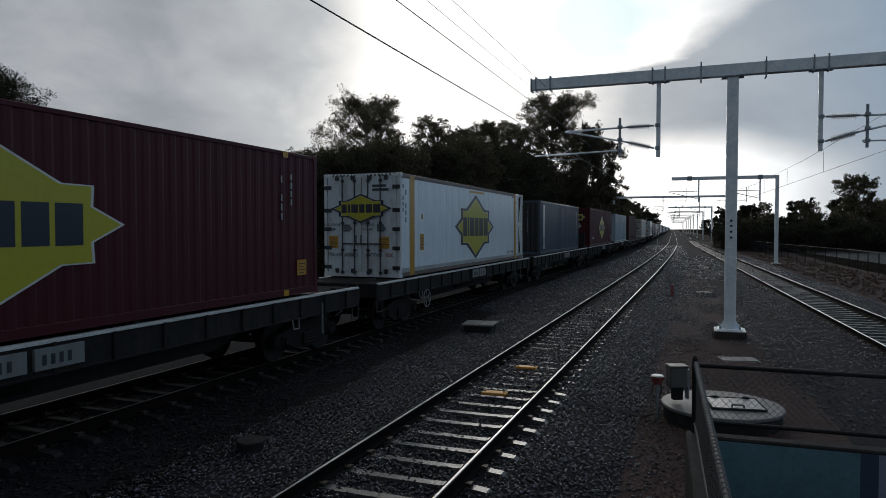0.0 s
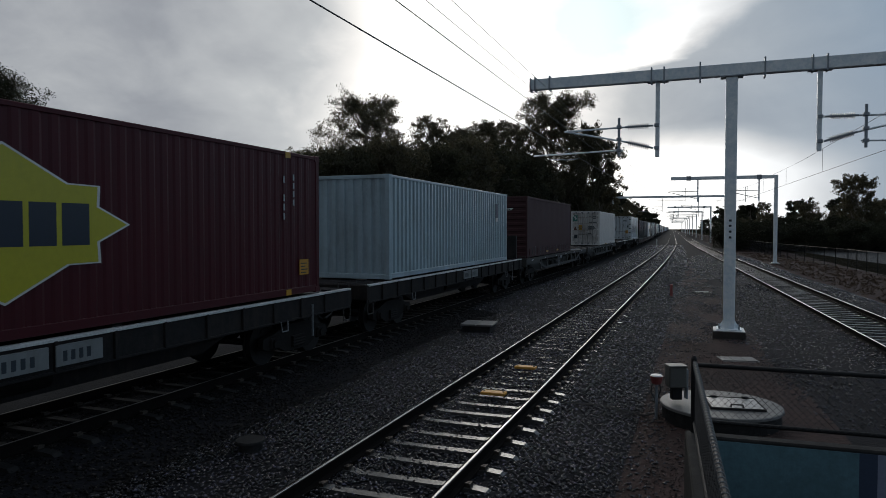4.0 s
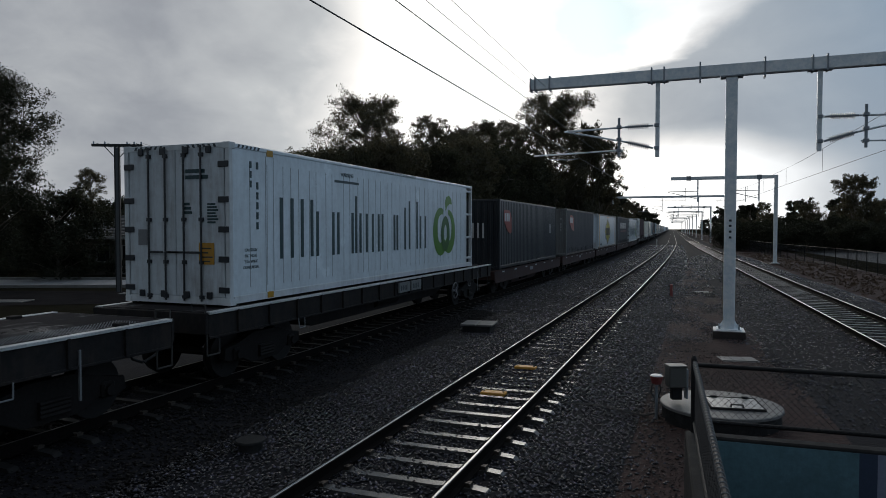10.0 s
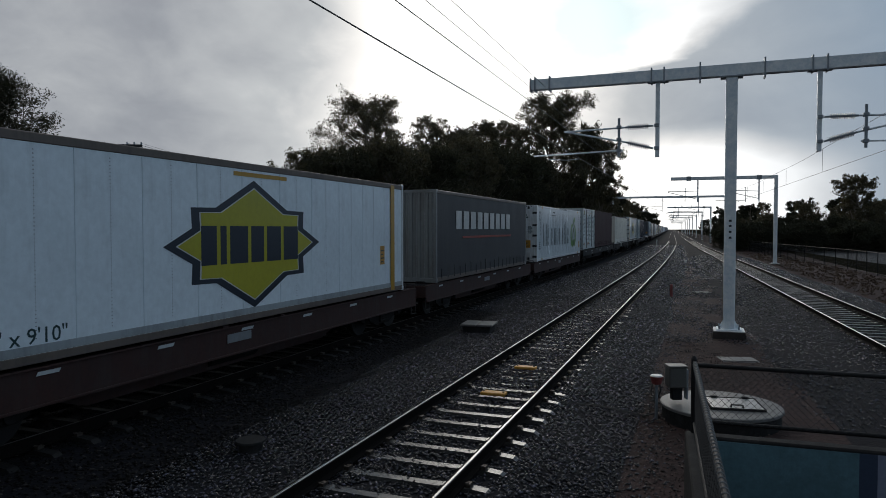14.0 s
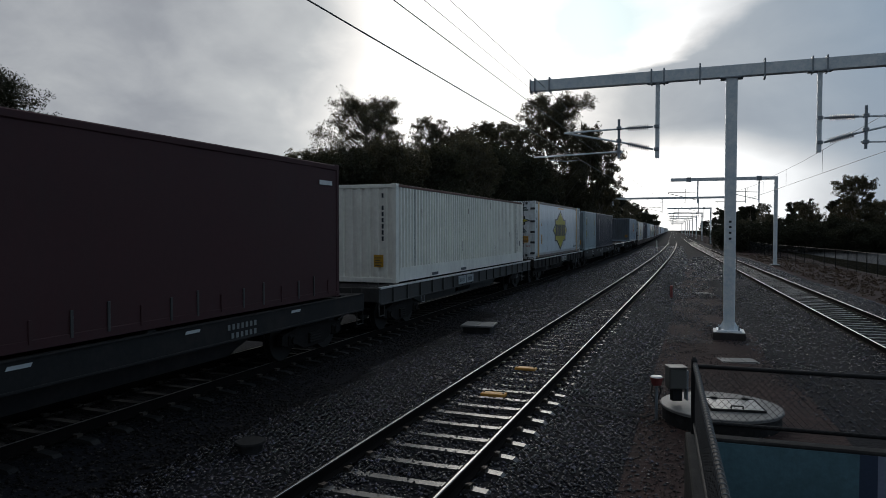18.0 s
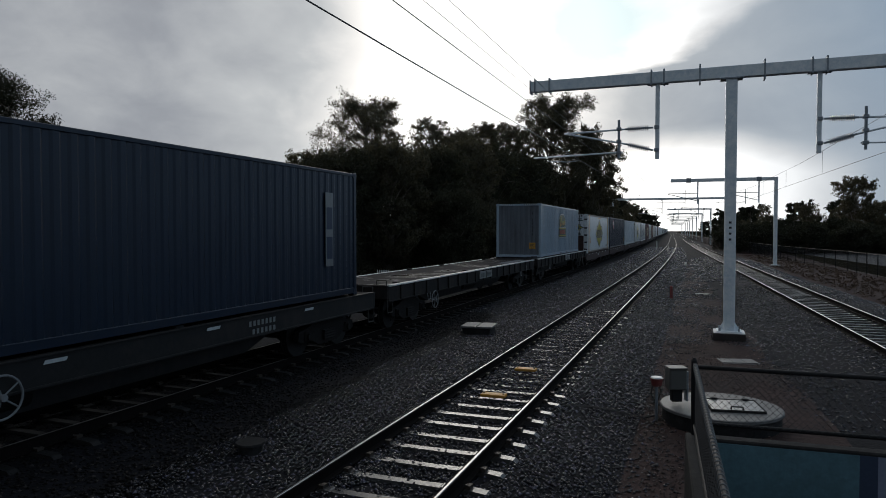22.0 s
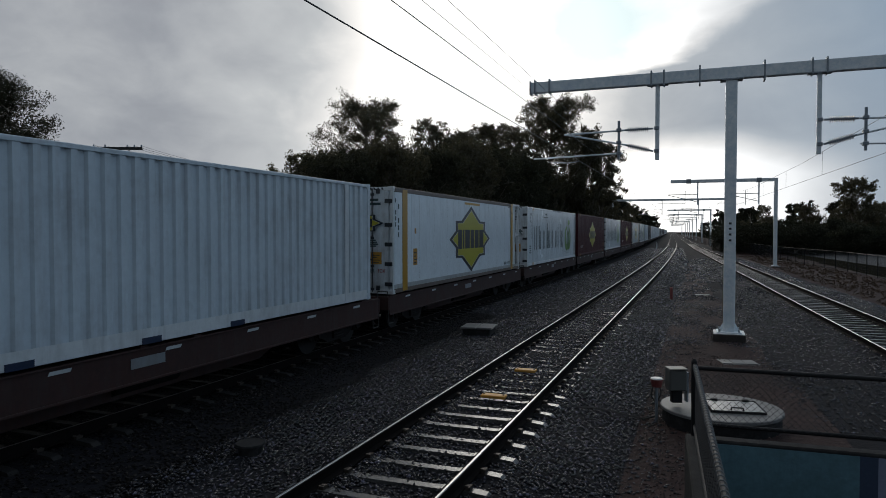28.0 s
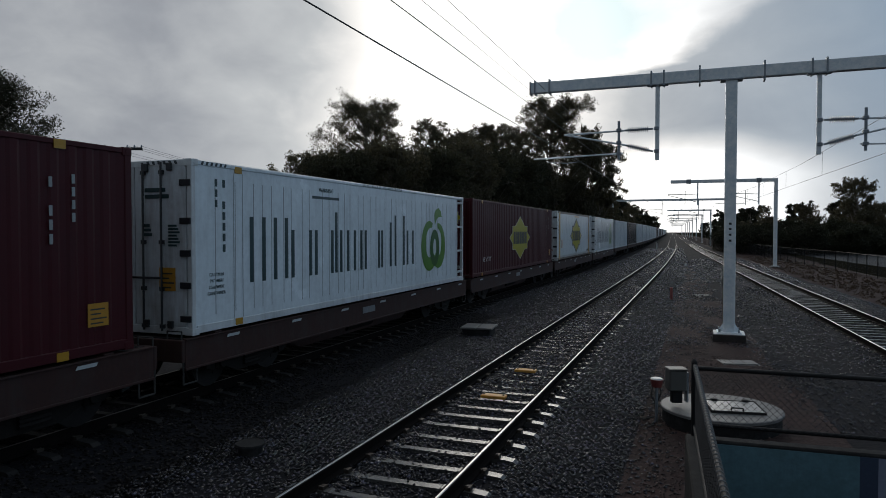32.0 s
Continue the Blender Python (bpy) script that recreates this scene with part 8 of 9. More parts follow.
def tree(name, label, height, spread, seed, mat="leaf", bare=0.35, leaves=20000, size=0.1, lobes=26, at=None, flat=0.0, skew=0.0, tight=1.0, twigs=9):
    """A wavering tapered trunk, limbs that reach out to leafy lobes, twigs in each lobe; sky shows between the lobes."""
    rnd = random.Random(seed)
    t = thing(name, label, "tree", "trees along the line", at=at)
    bm = bmesh.new()
    r0 = height * 0.016 + 0.07
    axis = [Vector((0, 0, -0.2))]
    for i in range(1, 7):
        axis.append(Vector((skew * spread * i / 6 + rnd.uniform(-0.05, 0.05) * spread, rnd.uniform(-0.06, 0.06) * spread, height * 0.86 * i / 6)))
    for i in range(6):
        bm_tube(bm, axis[i], axis[i + 1], r0 * (1 - i / 6.6), r0 * (1 - (i + 1) / 6.6), n=8, cap=False)

    def on_axis(z):
        f = max(0.0, min(5.999, z / (height * 0.86) * 6))
        i = int(f)
        return axis[i].lerp(axis[i + 1], f - i)

    cl = []
    for i in range(lobes):
        h = (i + rnd.random()) / lobes
        a = i * 2.4 + rnd.uniform(-0.7, 0.7)
        prof = (math.sin(math.pi * (0.17 + 0.75 * h)) ** 0.8) if not flat else 0.62 + 0.4 * h
        prof *= 0.86 + 0.45 * noise.noise((math.cos(a) * 1.3 + seed, math.sin(a) * 1.3, h * 2.5))
        q = (0.22 + 0.62 * rnd.random() ** 0.7) * spread * prof
        rl = spread * rnd.uniform(0.20, 0.34) * tight
        c = Vector((math.cos(a) * q, math.sin(a) * q, height * (bare + (1 - bare) * h)))
        c.z = min(c.z, height - rl * 0.75)
        c += on_axis(c.z) - Vector((0, 0, on_axis(c.z).z))
        root = on_axis(max(height * bare * 0.6, c.z - 0.75 * q - 0.06 * height))
        p, w = root, r0 * rnd.uniform(0.22, 0.4)
        for j in range(1, 5):
            f = j / 4
            e = root.lerp(c, f) + Vector((rnd.uniform(-1, 1), rnd.uniform(-1, 1), rnd.uniform(-0.4, 1.0))) * 0.07 * q * (1 - f)
            bm_tube(bm, p, e, w * (1 - 0.2 * j + 0.2), w * (1 - 0.2 * j), n=5, cap=False)
            p = e
        for j in range(twigs):
            d = Vector((rnd.gauss(0, 1), rnd.gauss(0, 1), rnd.gauss(0.15, 0.75))).normalized()
            reach = rl * (0.35 + 0.75 * rnd.random())
            e = c + Vector((d.x, d.y, d.z * 0.9)) * reach
            e.z = min(e.z, height)
            bm_tube(bm, p, e, w * 0.2, w * 0.06, n=3, cap=False)
            cl.append((e.x, e.y, e.z, rl * rnd.uniform(0.24, 0.48)))
            m = p.lerp(e, 0.6)
            cl.append((m.x, m.y, m.z, rl * rnd.uniform(0.28, 0.5)))
    part("trunk", bm, "trunk", t)
    ob = new("crown", leaf_mesh("crown", cl, max(4, leaves // len(cl)), size, mat, seed))
    ob.parent = t
    return t


def again(t, p, turn, k=1.0, kz=None):
    return copy_thing(t, Matrix.Translation(p) @ Matrix.Rotation(turn, 4, "Z") @ Matrix.Diagonal((k, k, kz or k, 1)))


def plant_trees():
    g = -0.45
    at = lambda r, a: Matrix.Translation(spot(r, a, g))
    # big gum near the crossing road
    tree("gum_tree", "large dark gum tree with drooping outer branches", 11.9, 5.4, 11, "leaf_dark", 0.2, 100000, 0.085, 84, at(-26.15, 34.0), tight=1.08, skew=0.30)
    low = tree("street_tree", "low dense dark street tree", 5.9, 4.2, 12, "leaf_dark", 0.12, 16000, 0.14, 36, at(-25.4, 42.0), tight=1.3, twigs=5)
    again(low, spot(-33, 46, g), 1.0, 1.1)
    again(low, spot(-30, 58, g), 2.0, 1.0)
    airy = tree("gum_tree", "slender open-crowned gum tree", 9.8, 2.6, 13, "leaf", 0.35, 15000, 0.085, 26, at(-38.5, 70), twigs=6, tight=1.15)
    pine = tree("pine_tree", "flat-topped dark pine far behind the houses", 11.6, 5.2, 14, "leaf_dark", 0.5, 9000, 0.2, 22, at(-46.5, 110), flat=1, tight=1.2)
    again(pine, spot(-39.0, 112, g), 1.2, 0.82)
    again(pine, spot(-35.0, 118, g), 2.2, 0.72)
    again(pine, spot(-60.0, 125, g), 2.9, 0.80)
    again(low, spot(-42.0, 100, g), 0.4, 1.35)
    again(low, spot(-52.0, 105, g), 0.9, 1.3)
    # the dark belt beside the train
    belt = tree("she_oak", "dense dark tree in the belt beside the line", 8.8, 4.4, 21, "leaf_belt", 0.06, 36000, 0.12, 64, at(-6.6, 44.0), tight=1.25, twigs=6)
    belt_b = tree("gum_tree", "bushy dark gum tree in the belt beside the line", 9.0, 4.0, 22, "leaf", 0.10, 30000, 0.12, 46, at(-8.6, 47), tight=1.15, twigs=6)
    for i, (r, a, k, tu, kz) in enumerate((
            (-8.6, 51, 1.0, 2.0, 1.05), (-3.6, 45, 0.9, 3.0, 1.05), (-1.0, 50, 1.05, 4.0, 1.12), (-5.0, 56, 1.1, 5.0, 1.15),
            (2.0, 57, 1.05, 0.6, 1.25), (4.5, 65, 1.15, 1.6, 1.35), (8.0, 76, 1.3, 2.6, 1.4), (-1.5, 66, 1.2, 0.2, 1.3), (11.5, 88, 1.3, 3.6, 1.55), (15.5, 100, 1.35, 4.6, 1.5),
            (19.6, 104, 1.15, 1.4, 1.2), (23.5, 112, 1.1, 2.4, 1.15), (6.5, 92, 1.5, 2.1, 1.6), (1.0, 80, 1.4, 5.2, 1.55), (0.8, 46, 0.6, 2.4, 0.7))):
        again(belt_b if i % 3 == 1 else belt, spot(r, a, g), tu, k, kz)
    tree("gum_tree", "tall airy gum tree above the belt", 15.7, 6.6, 23, "leaf", 0.46, 50000, 0.092, 60, at(-7.0, 60), tight=0.92)
    tree("gum_tree", "light-leaved gum tree at the end of the belt", 9.0, 2.5, 24, "leaf_light", 0.45, 9000, 0.08, 18, at(-10.6, 46.5), tight=1.1)
    again(airy, spot(-1.3, 75, g), 1.0, 1.7, 1.66)
    again(airy, spot(1.6, 78, g), 4.0, 1.9, 1.58)
    again(airy, spot(4.6, 82, g), 2.4, 2.0, 1.72)
    again(airy, spot(7.2, 86, g), 3.4, 2.1, 1.8)
    tree("gum_tree", "very tall gum tree with pale limbs showing through", 23.2, 9.2, 25, "leaf", 0.34, 80000, 0.13, 56, at(16.2, 95), tight=0.88)
    right = tree("gum_tree", "broad gum tree in the wood by the line", 11.5, 4.6, 26, "leaf", 0.2, 16000, 0.18, 40, at(27.5, 118), tight=1.15, twigs=5)
    far = tree("gum_tree", "distant gum tree in the woods along the line", 11.0, 5.0, 27, "leaf_dark", 0.1, 5000, 0.36, 26, at(33.5, 128), tight=1.25, twigs=3)
    for i, (r, a, k, tu) in enumerate((
            (40, 145, 0.9, 2.0), (48, 165, 0.9, 3.0), (56, 188, 0.95, 0.5), (66, 215, 0.9, 1.5), (80, 255, 0.95, 2.5), (95, 300, 1.0, 3.5), (113, 350, 1.1, 4.5), (136, 415, 1.2, 0.9),
            (30, 150, 1.2, 5.0), (44, 185, 1.2, 0.2), (60, 240, 1.2, 1.2), (160, 490, 1.3, 2.2))):
        again(far if i > 1 else right, spot(r, a, g), tu, k)
    again(right, spot(24.6, 100, g), 0.4, 1.05, 1.5)
    again(right, spot(21.5, 97, g), 1.4, 1.0, 1.65)
    again(airy, spot(10.4, 90, g), 0.8, 1.5, 1.75)
    again(right, spot(13.2, 88, g), 2.8, 1.0, 1.0)
    # right side of the railway
    again(right, spot(71.0, 110, g), 0.7, 1.08, 1.08)
    again(airy, spot(50.5, 100, g), 0.3, 0.7, 0.75)
    for i, (r, a, k, tu) in enumerate((
            (62, 122, 0.52, 1.0), (67, 118, 0.68, 2.0), (74, 116, 0.7, 3.0), (80, 118, 0.7, 4.0), (60, 128, 0.45, 5.0), (120, 280, 0.66, 0.3), (72, 150, 0.8, 1.3), (86, 125, 0.75, 2.3), (92, 120, 0.8, 3.3),
            (77, 160, 0.75, 4.3), (79, 180, 0.8, 5.3), (89, 200, 0.8, 0.8), (104, 230, 0.85, 1.8), (124, 270, 0.9, 2.8), (149, 320, 0.9, 3.8), (185, 390, 1.0, 4.8), (78, 140, 0.85, 1.1), (90, 145, 0.9, 2.9), (150, 365, 0.75, 0.7), (172, 420, 0.8, 1.7))):
        again(far if i in (6, 9) or i > 9 else right, spot(r, a, g), tu, k * 1.04)
    for r, a, k, tu in ((59, 98, 0.28, 1.0), (64, 96, 0.3, 2.0), (70, 94, 0.27, 3.0), (76, 96, 0.3, 4.0), (54, 102, 0.26, 5.0)):
        again(low, spot(r, a, g), tu, k * 1.7, k * 2.0)
    for i in range(26):
        f = i / 25
        again(low, spot(51 + 39 * f, 112 - 14 * math.sin(i * 1.9) - 8 * f, g), i * 1.3, 0.85 + 0.2 * math.sin(i * 2.7), 0.75 + 0.15 * math.sin(i * 1.1))
    # thicket behind the boundary fence
    for i in range(16):
        f = i / 15
        again(low, spot(43.0 + 33 * f, 96 - 6 * math.sin(i * 2.1), g), i * 1.7, 0.9 + 0.15 * math.sin(i * 3.1), 0.62 + 0.12 * math.sin(i * 1.9))
    # woods on the horizon
    for i in range(34):
        rr = -560 + i * 36
        aa = 420 + 60 * math.sin(i * 1.7)
        if -30 < rr - 160 < 40:
            continue
        again(far, spot(rr, aa, g), i * 0.9, 1.5 + 0.3 * math.sin(i * 2.3), 1.0)


plant_trees()


# ---------------------------------------------------------------- the street beyond the line
def stobie_pole(p, h, turn, lamp=False):
    t = thing("stobie_pole", "steel and concrete power pole with a crossarm", "power pole", "power poles", at=Matrix.Translation(p) @ Matrix.Rotation(turn, 4, "Z"))
    bm = bmesh.new()
    for s in (-1, 1):
        bm_soft_box(bm, s * 0.10 - 0.03, s * 0.10 + 0.03, -0.09, 0.09, -0.3, h, 0.008)
    body = part("steel_channels", bm, "pole_steel", t)
    bm = bmesh.new()
    bm_soft_box(bm, -0.07, 0.07, -0.075, 0.075, -0.3, h - 0.1, 0.01)
    part("concrete_core", bm, "pole_conc", t)
    bm = bmesh.new()
    bm_soft_box(bm, -1.25 if not lamp else -0.25, 1.25 if not lamp else 2.5, -0.06, 0.06, h - 0.06, h + 0.08, 0.01)
    arm = part("crossarm", bm, "pole_steel", t)
    for s in (-1, 1):
        bm = bmesh.new()
        bm_tube(bm, (s * 0.12, 0, h - 0.6), (s * 0.62, 0, h - 0.05), 0.025, n=5)
        part("brace", bm, "pole_steel", arm)
    for x in (-1.15, -0.6, 0.5, 0.85, 1.2) if not lamp else (0.4, 0.9, 1.4, 1.9, 2.4):
        bm = bmesh.new()
        bm_tube(bm, (x, 0, h + 0.08), (x, 0, h + 0.2), 0.045, 0.03, n=8)
        part("insulator", bm, "insulator", arm)
    if lamp:
        bm = bmesh.new()
        bm_tube(bm, (0.15, 0, h - 1.6), (1.9, 0, h - 0.45), 0.035, n=6)
        o = part("lamp_arm", bm, "pole_steel", t)
        bm = bmesh.new()
        bm_soft_box(bm, 1.8, 2.3, -0.1, 0.1, h - 0.52, h - 0.4, 0.03)
        part("lamp_head", bm, "galv", o)
        bm = bmesh.new()
        bm_soft_box(bm, -0.6, 0.5, -0.05, 0.05, h - 0.46, h - 0.36, 0.01)
        part("lower_crossarm", bm, "pole_steel", t)
    return t


def gable_house(name, label, p, turn, w, d, eaves, ridge, openings, steep=0.85):
    """A low house: brick walls with openings, hipped tile roof, gutters. Its front is towards -y."""
    t = thing(name, label, "house", "houses beyond the line", at=Matrix.Translation(p) @ Matrix.Rotation(turn, 4, "Z"))
    # front wall built round its openings
    xs = sorted([-w / 2] + [v for o in openings for v in (o[0], o[1])] + [w / 2])
    bm = bmesh.new()
    ops = {(o[0], o[1]): o for o in openings}
    for a, b in zip(xs, xs[1:]):
        if (a, b) in ops:
            _, _, z0, z1, _ = ops[(a, b)]
            if z0 > 0.05:
                bm_box(bm, a, b, 0, 0.24, 0, z0)
            bm_box(bm, a, b, 0, 0.24, z1, eaves)
        else:
            bm_box(bm, a, b, 0, 0.24, 0, eaves)
    wall = part("wall", bm, "brick", t)
    for (x0, x1, z0, z1, kind) in openings:
        bm = bmesh.new()
        for q in ((x0, x0 + 0.06, z0, z1), (x1 - 0.06, x1, z0, z1), (x0 + 0.06, x1 - 0.06, z0, z0 + 0.06), (x0 + 0.06, x1 - 0.06, z1 - 0.06, z1)):
            bm_box(bm, q[0], q[1], 0.08, 0.15, q[2], q[3])
        fr = part(kind, bm, "fascia", t)
        bm = bmesh.new()
        bm_box(bm, x0 + 0.05, x1 - 0.05, 0.10, 0.12, z0 + 0.05, z1 - 0.05)
        part("pane", bm, "glass", fr)
        if kind == "window":
            bm = bmesh.new()
            bm_soft_box(bm, x0 - 0.05, x1 + 0.05, -0.06, 0.08, z0 - 0.08, z0 - 0.003, 0.01)
            part("sill", bm, "concrete", fr)
    for x0, x1, y0, y1 in ((-w / 2, -w / 2 + 0.24, 0.24, d), (w / 2 - 0.24, w / 2, 0.24, d), (-w / 2 + 0.24, w / 2 - 0.24, d - 0.24, d)):
        bm = bmesh.new()
        bm_box(bm, x0, x1, y0, y1, 0, eaves)
        part("wall", bm, "brick", t)
    # hipped roof in courses of tiles
    o = 0.55
    run = d / 2 + o
    n = 16
    verts, faces = [], []
    hip = run * steep
    for i in range(n):
        f0, f1 = i / n, (i + 1) / n
        z0, z1 = eaves + 0.05 + (ridge - eaves) * f0, eaves + 0.05 + (ridge - eaves) * f1
        for s in (-1, 1):
            y0, y1 = d / 2 + s * run * (1 - f0), d / 2 + s * run * (1 - f1)
            xa, xb = w / 2 + o - hip * f0, w / 2 + o - hip * f1
            m = max(4, int(2 * xa / 0.33))
            for k in range(m):
                a0, a1 = -1 + 2 * k / m, -1 + 2 * (k + 1) / m
                b = len(verts)
                lift = 0.055
                verts += [(a0 * xa, y0, z0 + lift), (a1 * xa, y0, z0 + lift), (a1 * xb, y1, z1 + 0.004), (a0 * xb, y1, z1 + 0.004), (a0 * xa, y0, z0 - 0.01), (a1 * xa, y0, z0 - 0.01)]
                faces += [(b, b + 1, b + 2, b + 3), (b + 4, b + 5, b + 1, b)]
        for s in (-1, 1):
            xa, xb = s * (w / 2 + o - hip * f0), s * (w / 2 + o - hip * f1)
            b = len(verts)
            ya, yb = run * (1 - f0), run * (1 - f1)
            verts += [(xa, d / 2 - ya, z0 + 0.02), (xa, d / 2 + ya, z0 + 0.02), (xb, d / 2 + yb, z1 + 0.004), (xb, d / 2 - yb, z1 + 0.004)]
            faces.append((b, b + 1, b + 2, b + 3))
    roof = new("roof", raw_mesh("roof", verts, faces, "roof_tile"))
    roof.parent = t
    bm = bmesh.new()
    bm_tube(bm, (-w / 2 - o + hip, d / 2, ridge + 0.07), (w / 2 + o - hip, d / 2, ridge + 0.07), 0.09, n=8)
    part("ridge_cap", bm, "roof_tile", roof)
    for s in (-1, 1):
        for q in (-1, 1):
            bm = bmesh.new()
            bm_tube(bm, (s * (w / 2 + o), d / 2 + q * run, eaves + 0.08), (s * (w / 2 + o - hip), d / 2, ridge + 0.07), 0.08, n=6)
            part("hip_cap", bm, "roof_tile", roof)
    bm = bmesh.new()
    bm_soft_box(bm, -w / 2 - o, w / 2 + o, -o - 0.06, -o + 0.02, eaves - 0.1, eaves + 0.08, 0.01)
    part("gutter", bm, "fascia", roof)
    bm = bmesh.new()
    bm_box(bm, -w / 2 - o + 0.02, w / 2 + o - 0.02, -o + 0.02, d + o - 0.02, eaves - 0.03, eaves + 0.01)
    part("soffit", bm, "fascia", roof)
    bm = bmesh.new()
    bm_tube(bm, (w / 2 - 0.15, -0.06, 0), (w / 2 - 0.15, -0.06, eaves), 0.04, n=6)
    part("downpipe", bm, "fascia", wall)
    return t


def build_street():
    g = -0.45
    # cross street, seen across the empty wagons
    bm = bmesh.new()
    p = [spot(-60, 34.5), spot(-14.0, 36.5), spot(-8.6, 37.0), spot(-8.6, 41.0), spot(-60, 42.0)]
    lo = [bm.verts.new((q.x, q.y, g + 0.012)) for q in p]
    bm.faces.new(lo)
    tagged(part("road", bm, "road_pale"), "pale damp side street beyond the line", "road", kind="structure")
    bm = bmesh.new()
    p = [spot(-60, 21.0), spot(-9.5, 29.0), spot(-8.5, 34), spot(-60, 34.0)]
    bm.faces.new([bm.verts.new((q.x, q.y, g + 0.006)) for q in p])
    tagged(part("pavement", bm, "asphalt"), "dark damp asphalt forecourt beside the line", "pavement", kind="structure")
    for (r0, a0, r1, a1) in ((-60, 34.2, -15.5, 36.2), (-60, 42.1, -9.0, 41.2)):
        q0, q1 = spot(r0, a0), spot(r1, a1)
        bm = bmesh.new()
        L = (q1 - q0).length
        bm_soft_box(bm, 0, L, -0.08, 0.08, -0.1, 0.15, 0.02)
        k = part("kerb", bm, "concrete")
        k.matrix_basis = Matrix.Translation((q0.x, q0.y, g)) @ Matrix.Rotation(math.atan2(q1.y - q0.y, q1.x - q0.x), 4, "Z")
        tagged(k, "pale concrete street kerb", "kerb", kind="structure")
    # pale slabs on the forecourt
    for r, a, w, d in ((-19.8, 29.0, 0.9, 0.5), (-22.5, 27.8, 0.7, 0.6), (-20.5, 26.6, 1.0, 0.5), (-15.8, 32.5, 0.6, 0.4)):
        q = spot(r, a)
        bm = bmesh.new()
        bm_soft_box(bm, -w, w, -d, d, 0, 0.05, 0.015)
        s = part("paving_slab", bm, "concrete_wet")
        s.matrix_basis = Matrix.Translation((q.x, q.y, g)) @ Matrix.Rotation(THETA, 4, "Z")
        tagged(s, "pale damp concrete slab on the forecourt", "slab", "slabs on the forecourt")
    stobie_pole(spot(-17.03, 33.5, g), 7.56, THETA + 0.1)
    stobie_pole(spot(-14.93, 44.0, g), 7.27, THETA, lamp=True)
    # wires between the poles
    a, b = spot(-17.03, 33.5, 7.26), spot(-13.93, 44.0, 6.97)
    for i, x in enumerate((-1.15, -0.6, 0.5, 0.85, 1.2)):
        off = RGT * x
        bm = bmesh.new()
        pts = [(a + off).lerp(b + off, k / 8) - Vector((0, 0, 0.25 * math.sin(math.pi * k / 8))) for k in range(9)]
        c = spot(-14.6 + i * 0.1, 70.0, 6.5) + off
        pts += [(b + off).lerp(c, k / 4) for k in range(1, 5)]
        bm_path_tube(bm, pts, 0.008, 4)
        tagged(part("power_line", bm, "wire"), "thin dark power line between the poles", "wire", "power lines")
    gable_house("house", "low brown-brick house with a grey tiled hip roof", spot(-21.07, 46.0, g), THETA, 10.75, 8.0, 2.62, 4.35,
                [(-3.9, -2.9, 0.9, 2.2, "window"), (-2.1, -1.3, 0.02, 2.1, "door"), (0.3, 1.1, 0.9, 2.2, "window"), (2.05, 2.8, 0.9, 2.2, "window")], 0.6)
    gable_house("house", "further low house with a brown-grey tiled roof", spot(-17.6, 63.0, g), THETA + 0.15, 12.0, 8.5, 2.62, 4.6, [(-4.5, -3.0, 0.9, 2.2, "window"), (0.5, 2.2, 0.9, 2.2, "window")])
    gable_house("house", "low house half hidden by street trees", spot(-37.0, 50.0, g), THETA, 12.0, 8.0, 2.62, 4.0, [(-1.5, 0.5, 0.9, 2.2, "window")])
    # garden hedge in front of the house
    h = bmesh.new()
    rng = random.Random(3)
    cl = []
    for i in range(110):
        f = rng.random()
        q = spot(-30 + f * 18.0, 43.2 + rng.uniform(-0.4, 0.4), g + 0.2 + rng.random() * 0.9)
        cl.append((q.x, q.y, q.z, 0.45))
    h.free()
    tagged(new("hedge", leaf_mesh("hedge", cl, 110, 0.10, "leaf_dark", 77)), "dark clipped garden hedge before the house", "hedge", kind="stuff")
    # steel gate and white picket fence
    gp = spot(-14.05, 31.6, g)
    t = thing("mesh_gate", "white pipe gate with wire mesh across the path", "gate", at=Matrix.Translation(gp) @ Matrix.Rotation(THETA + 0.25, 4, "Z"))
    bm = bmesh.new()
    bm_tube(bm, (0, 0, 1.15), (3.35, 0, 1.25), 0.03, n=8)
    bm_tube(bm, (0, 0, 0.1), (3.35, 0, 0.1), 0.025, n=8)
    bm_tube(bm, (0, 0, 0.1), (0, 0, 1.15), 0.03, n=8)
    bm_tube(bm, (3.35, 0, 0.1), (3.35, 0, 1.35), 0.03, n=8)
    part("gate_frame", bm, "white_paint", t)
    bm = bmesh.new()
    for i in range(44):
        bm_tube(bm, (0.04 + i * 0.076, 0, 0.1), (0.04 + i * 0.076, 0, 1.16), 0.004, n=3, cap=False)
    for i in range(12):
        bm_tube(bm, (0, 0, 0.15 + i * 0.085), (3.35, 0, 0.15 + i * 0.085), 0.003, n=3, cap=False)
    part("wire_mesh", bm, "galv_dark", t)
    for x in (-0.18, 3.45):
        bm = bmesh.new()
        bm_soft_box(bm, x - 0.08, x + 0.08, -0.08, 0.08, 0, 1.1, 0.015)
        part("gate_post", bm, "timber", t)

    def pickets(p, turn, n, hgt, label, mt="dark_pipe"):
        f = thing("picket_fence", label, "fence", "picket fences", at=Matrix.Translation(p) @ Matrix.Rotation(turn, 4, "Z"))
        bm = bmesh.new()
        bm_extrude(bm, [(-0.035, 0.05), (0.035, 0.05), (0.035, hgt), (0.0, hgt + 0.06), (-0.035, hgt)], lambda a, b, d: (a, d, b), 0.02)
        me = mesh_of("picket", bm, mt)
        for i in range(n):
            share_part("picket", me, f, Matrix.Translation((i * 0.13, -0.025, 0)))
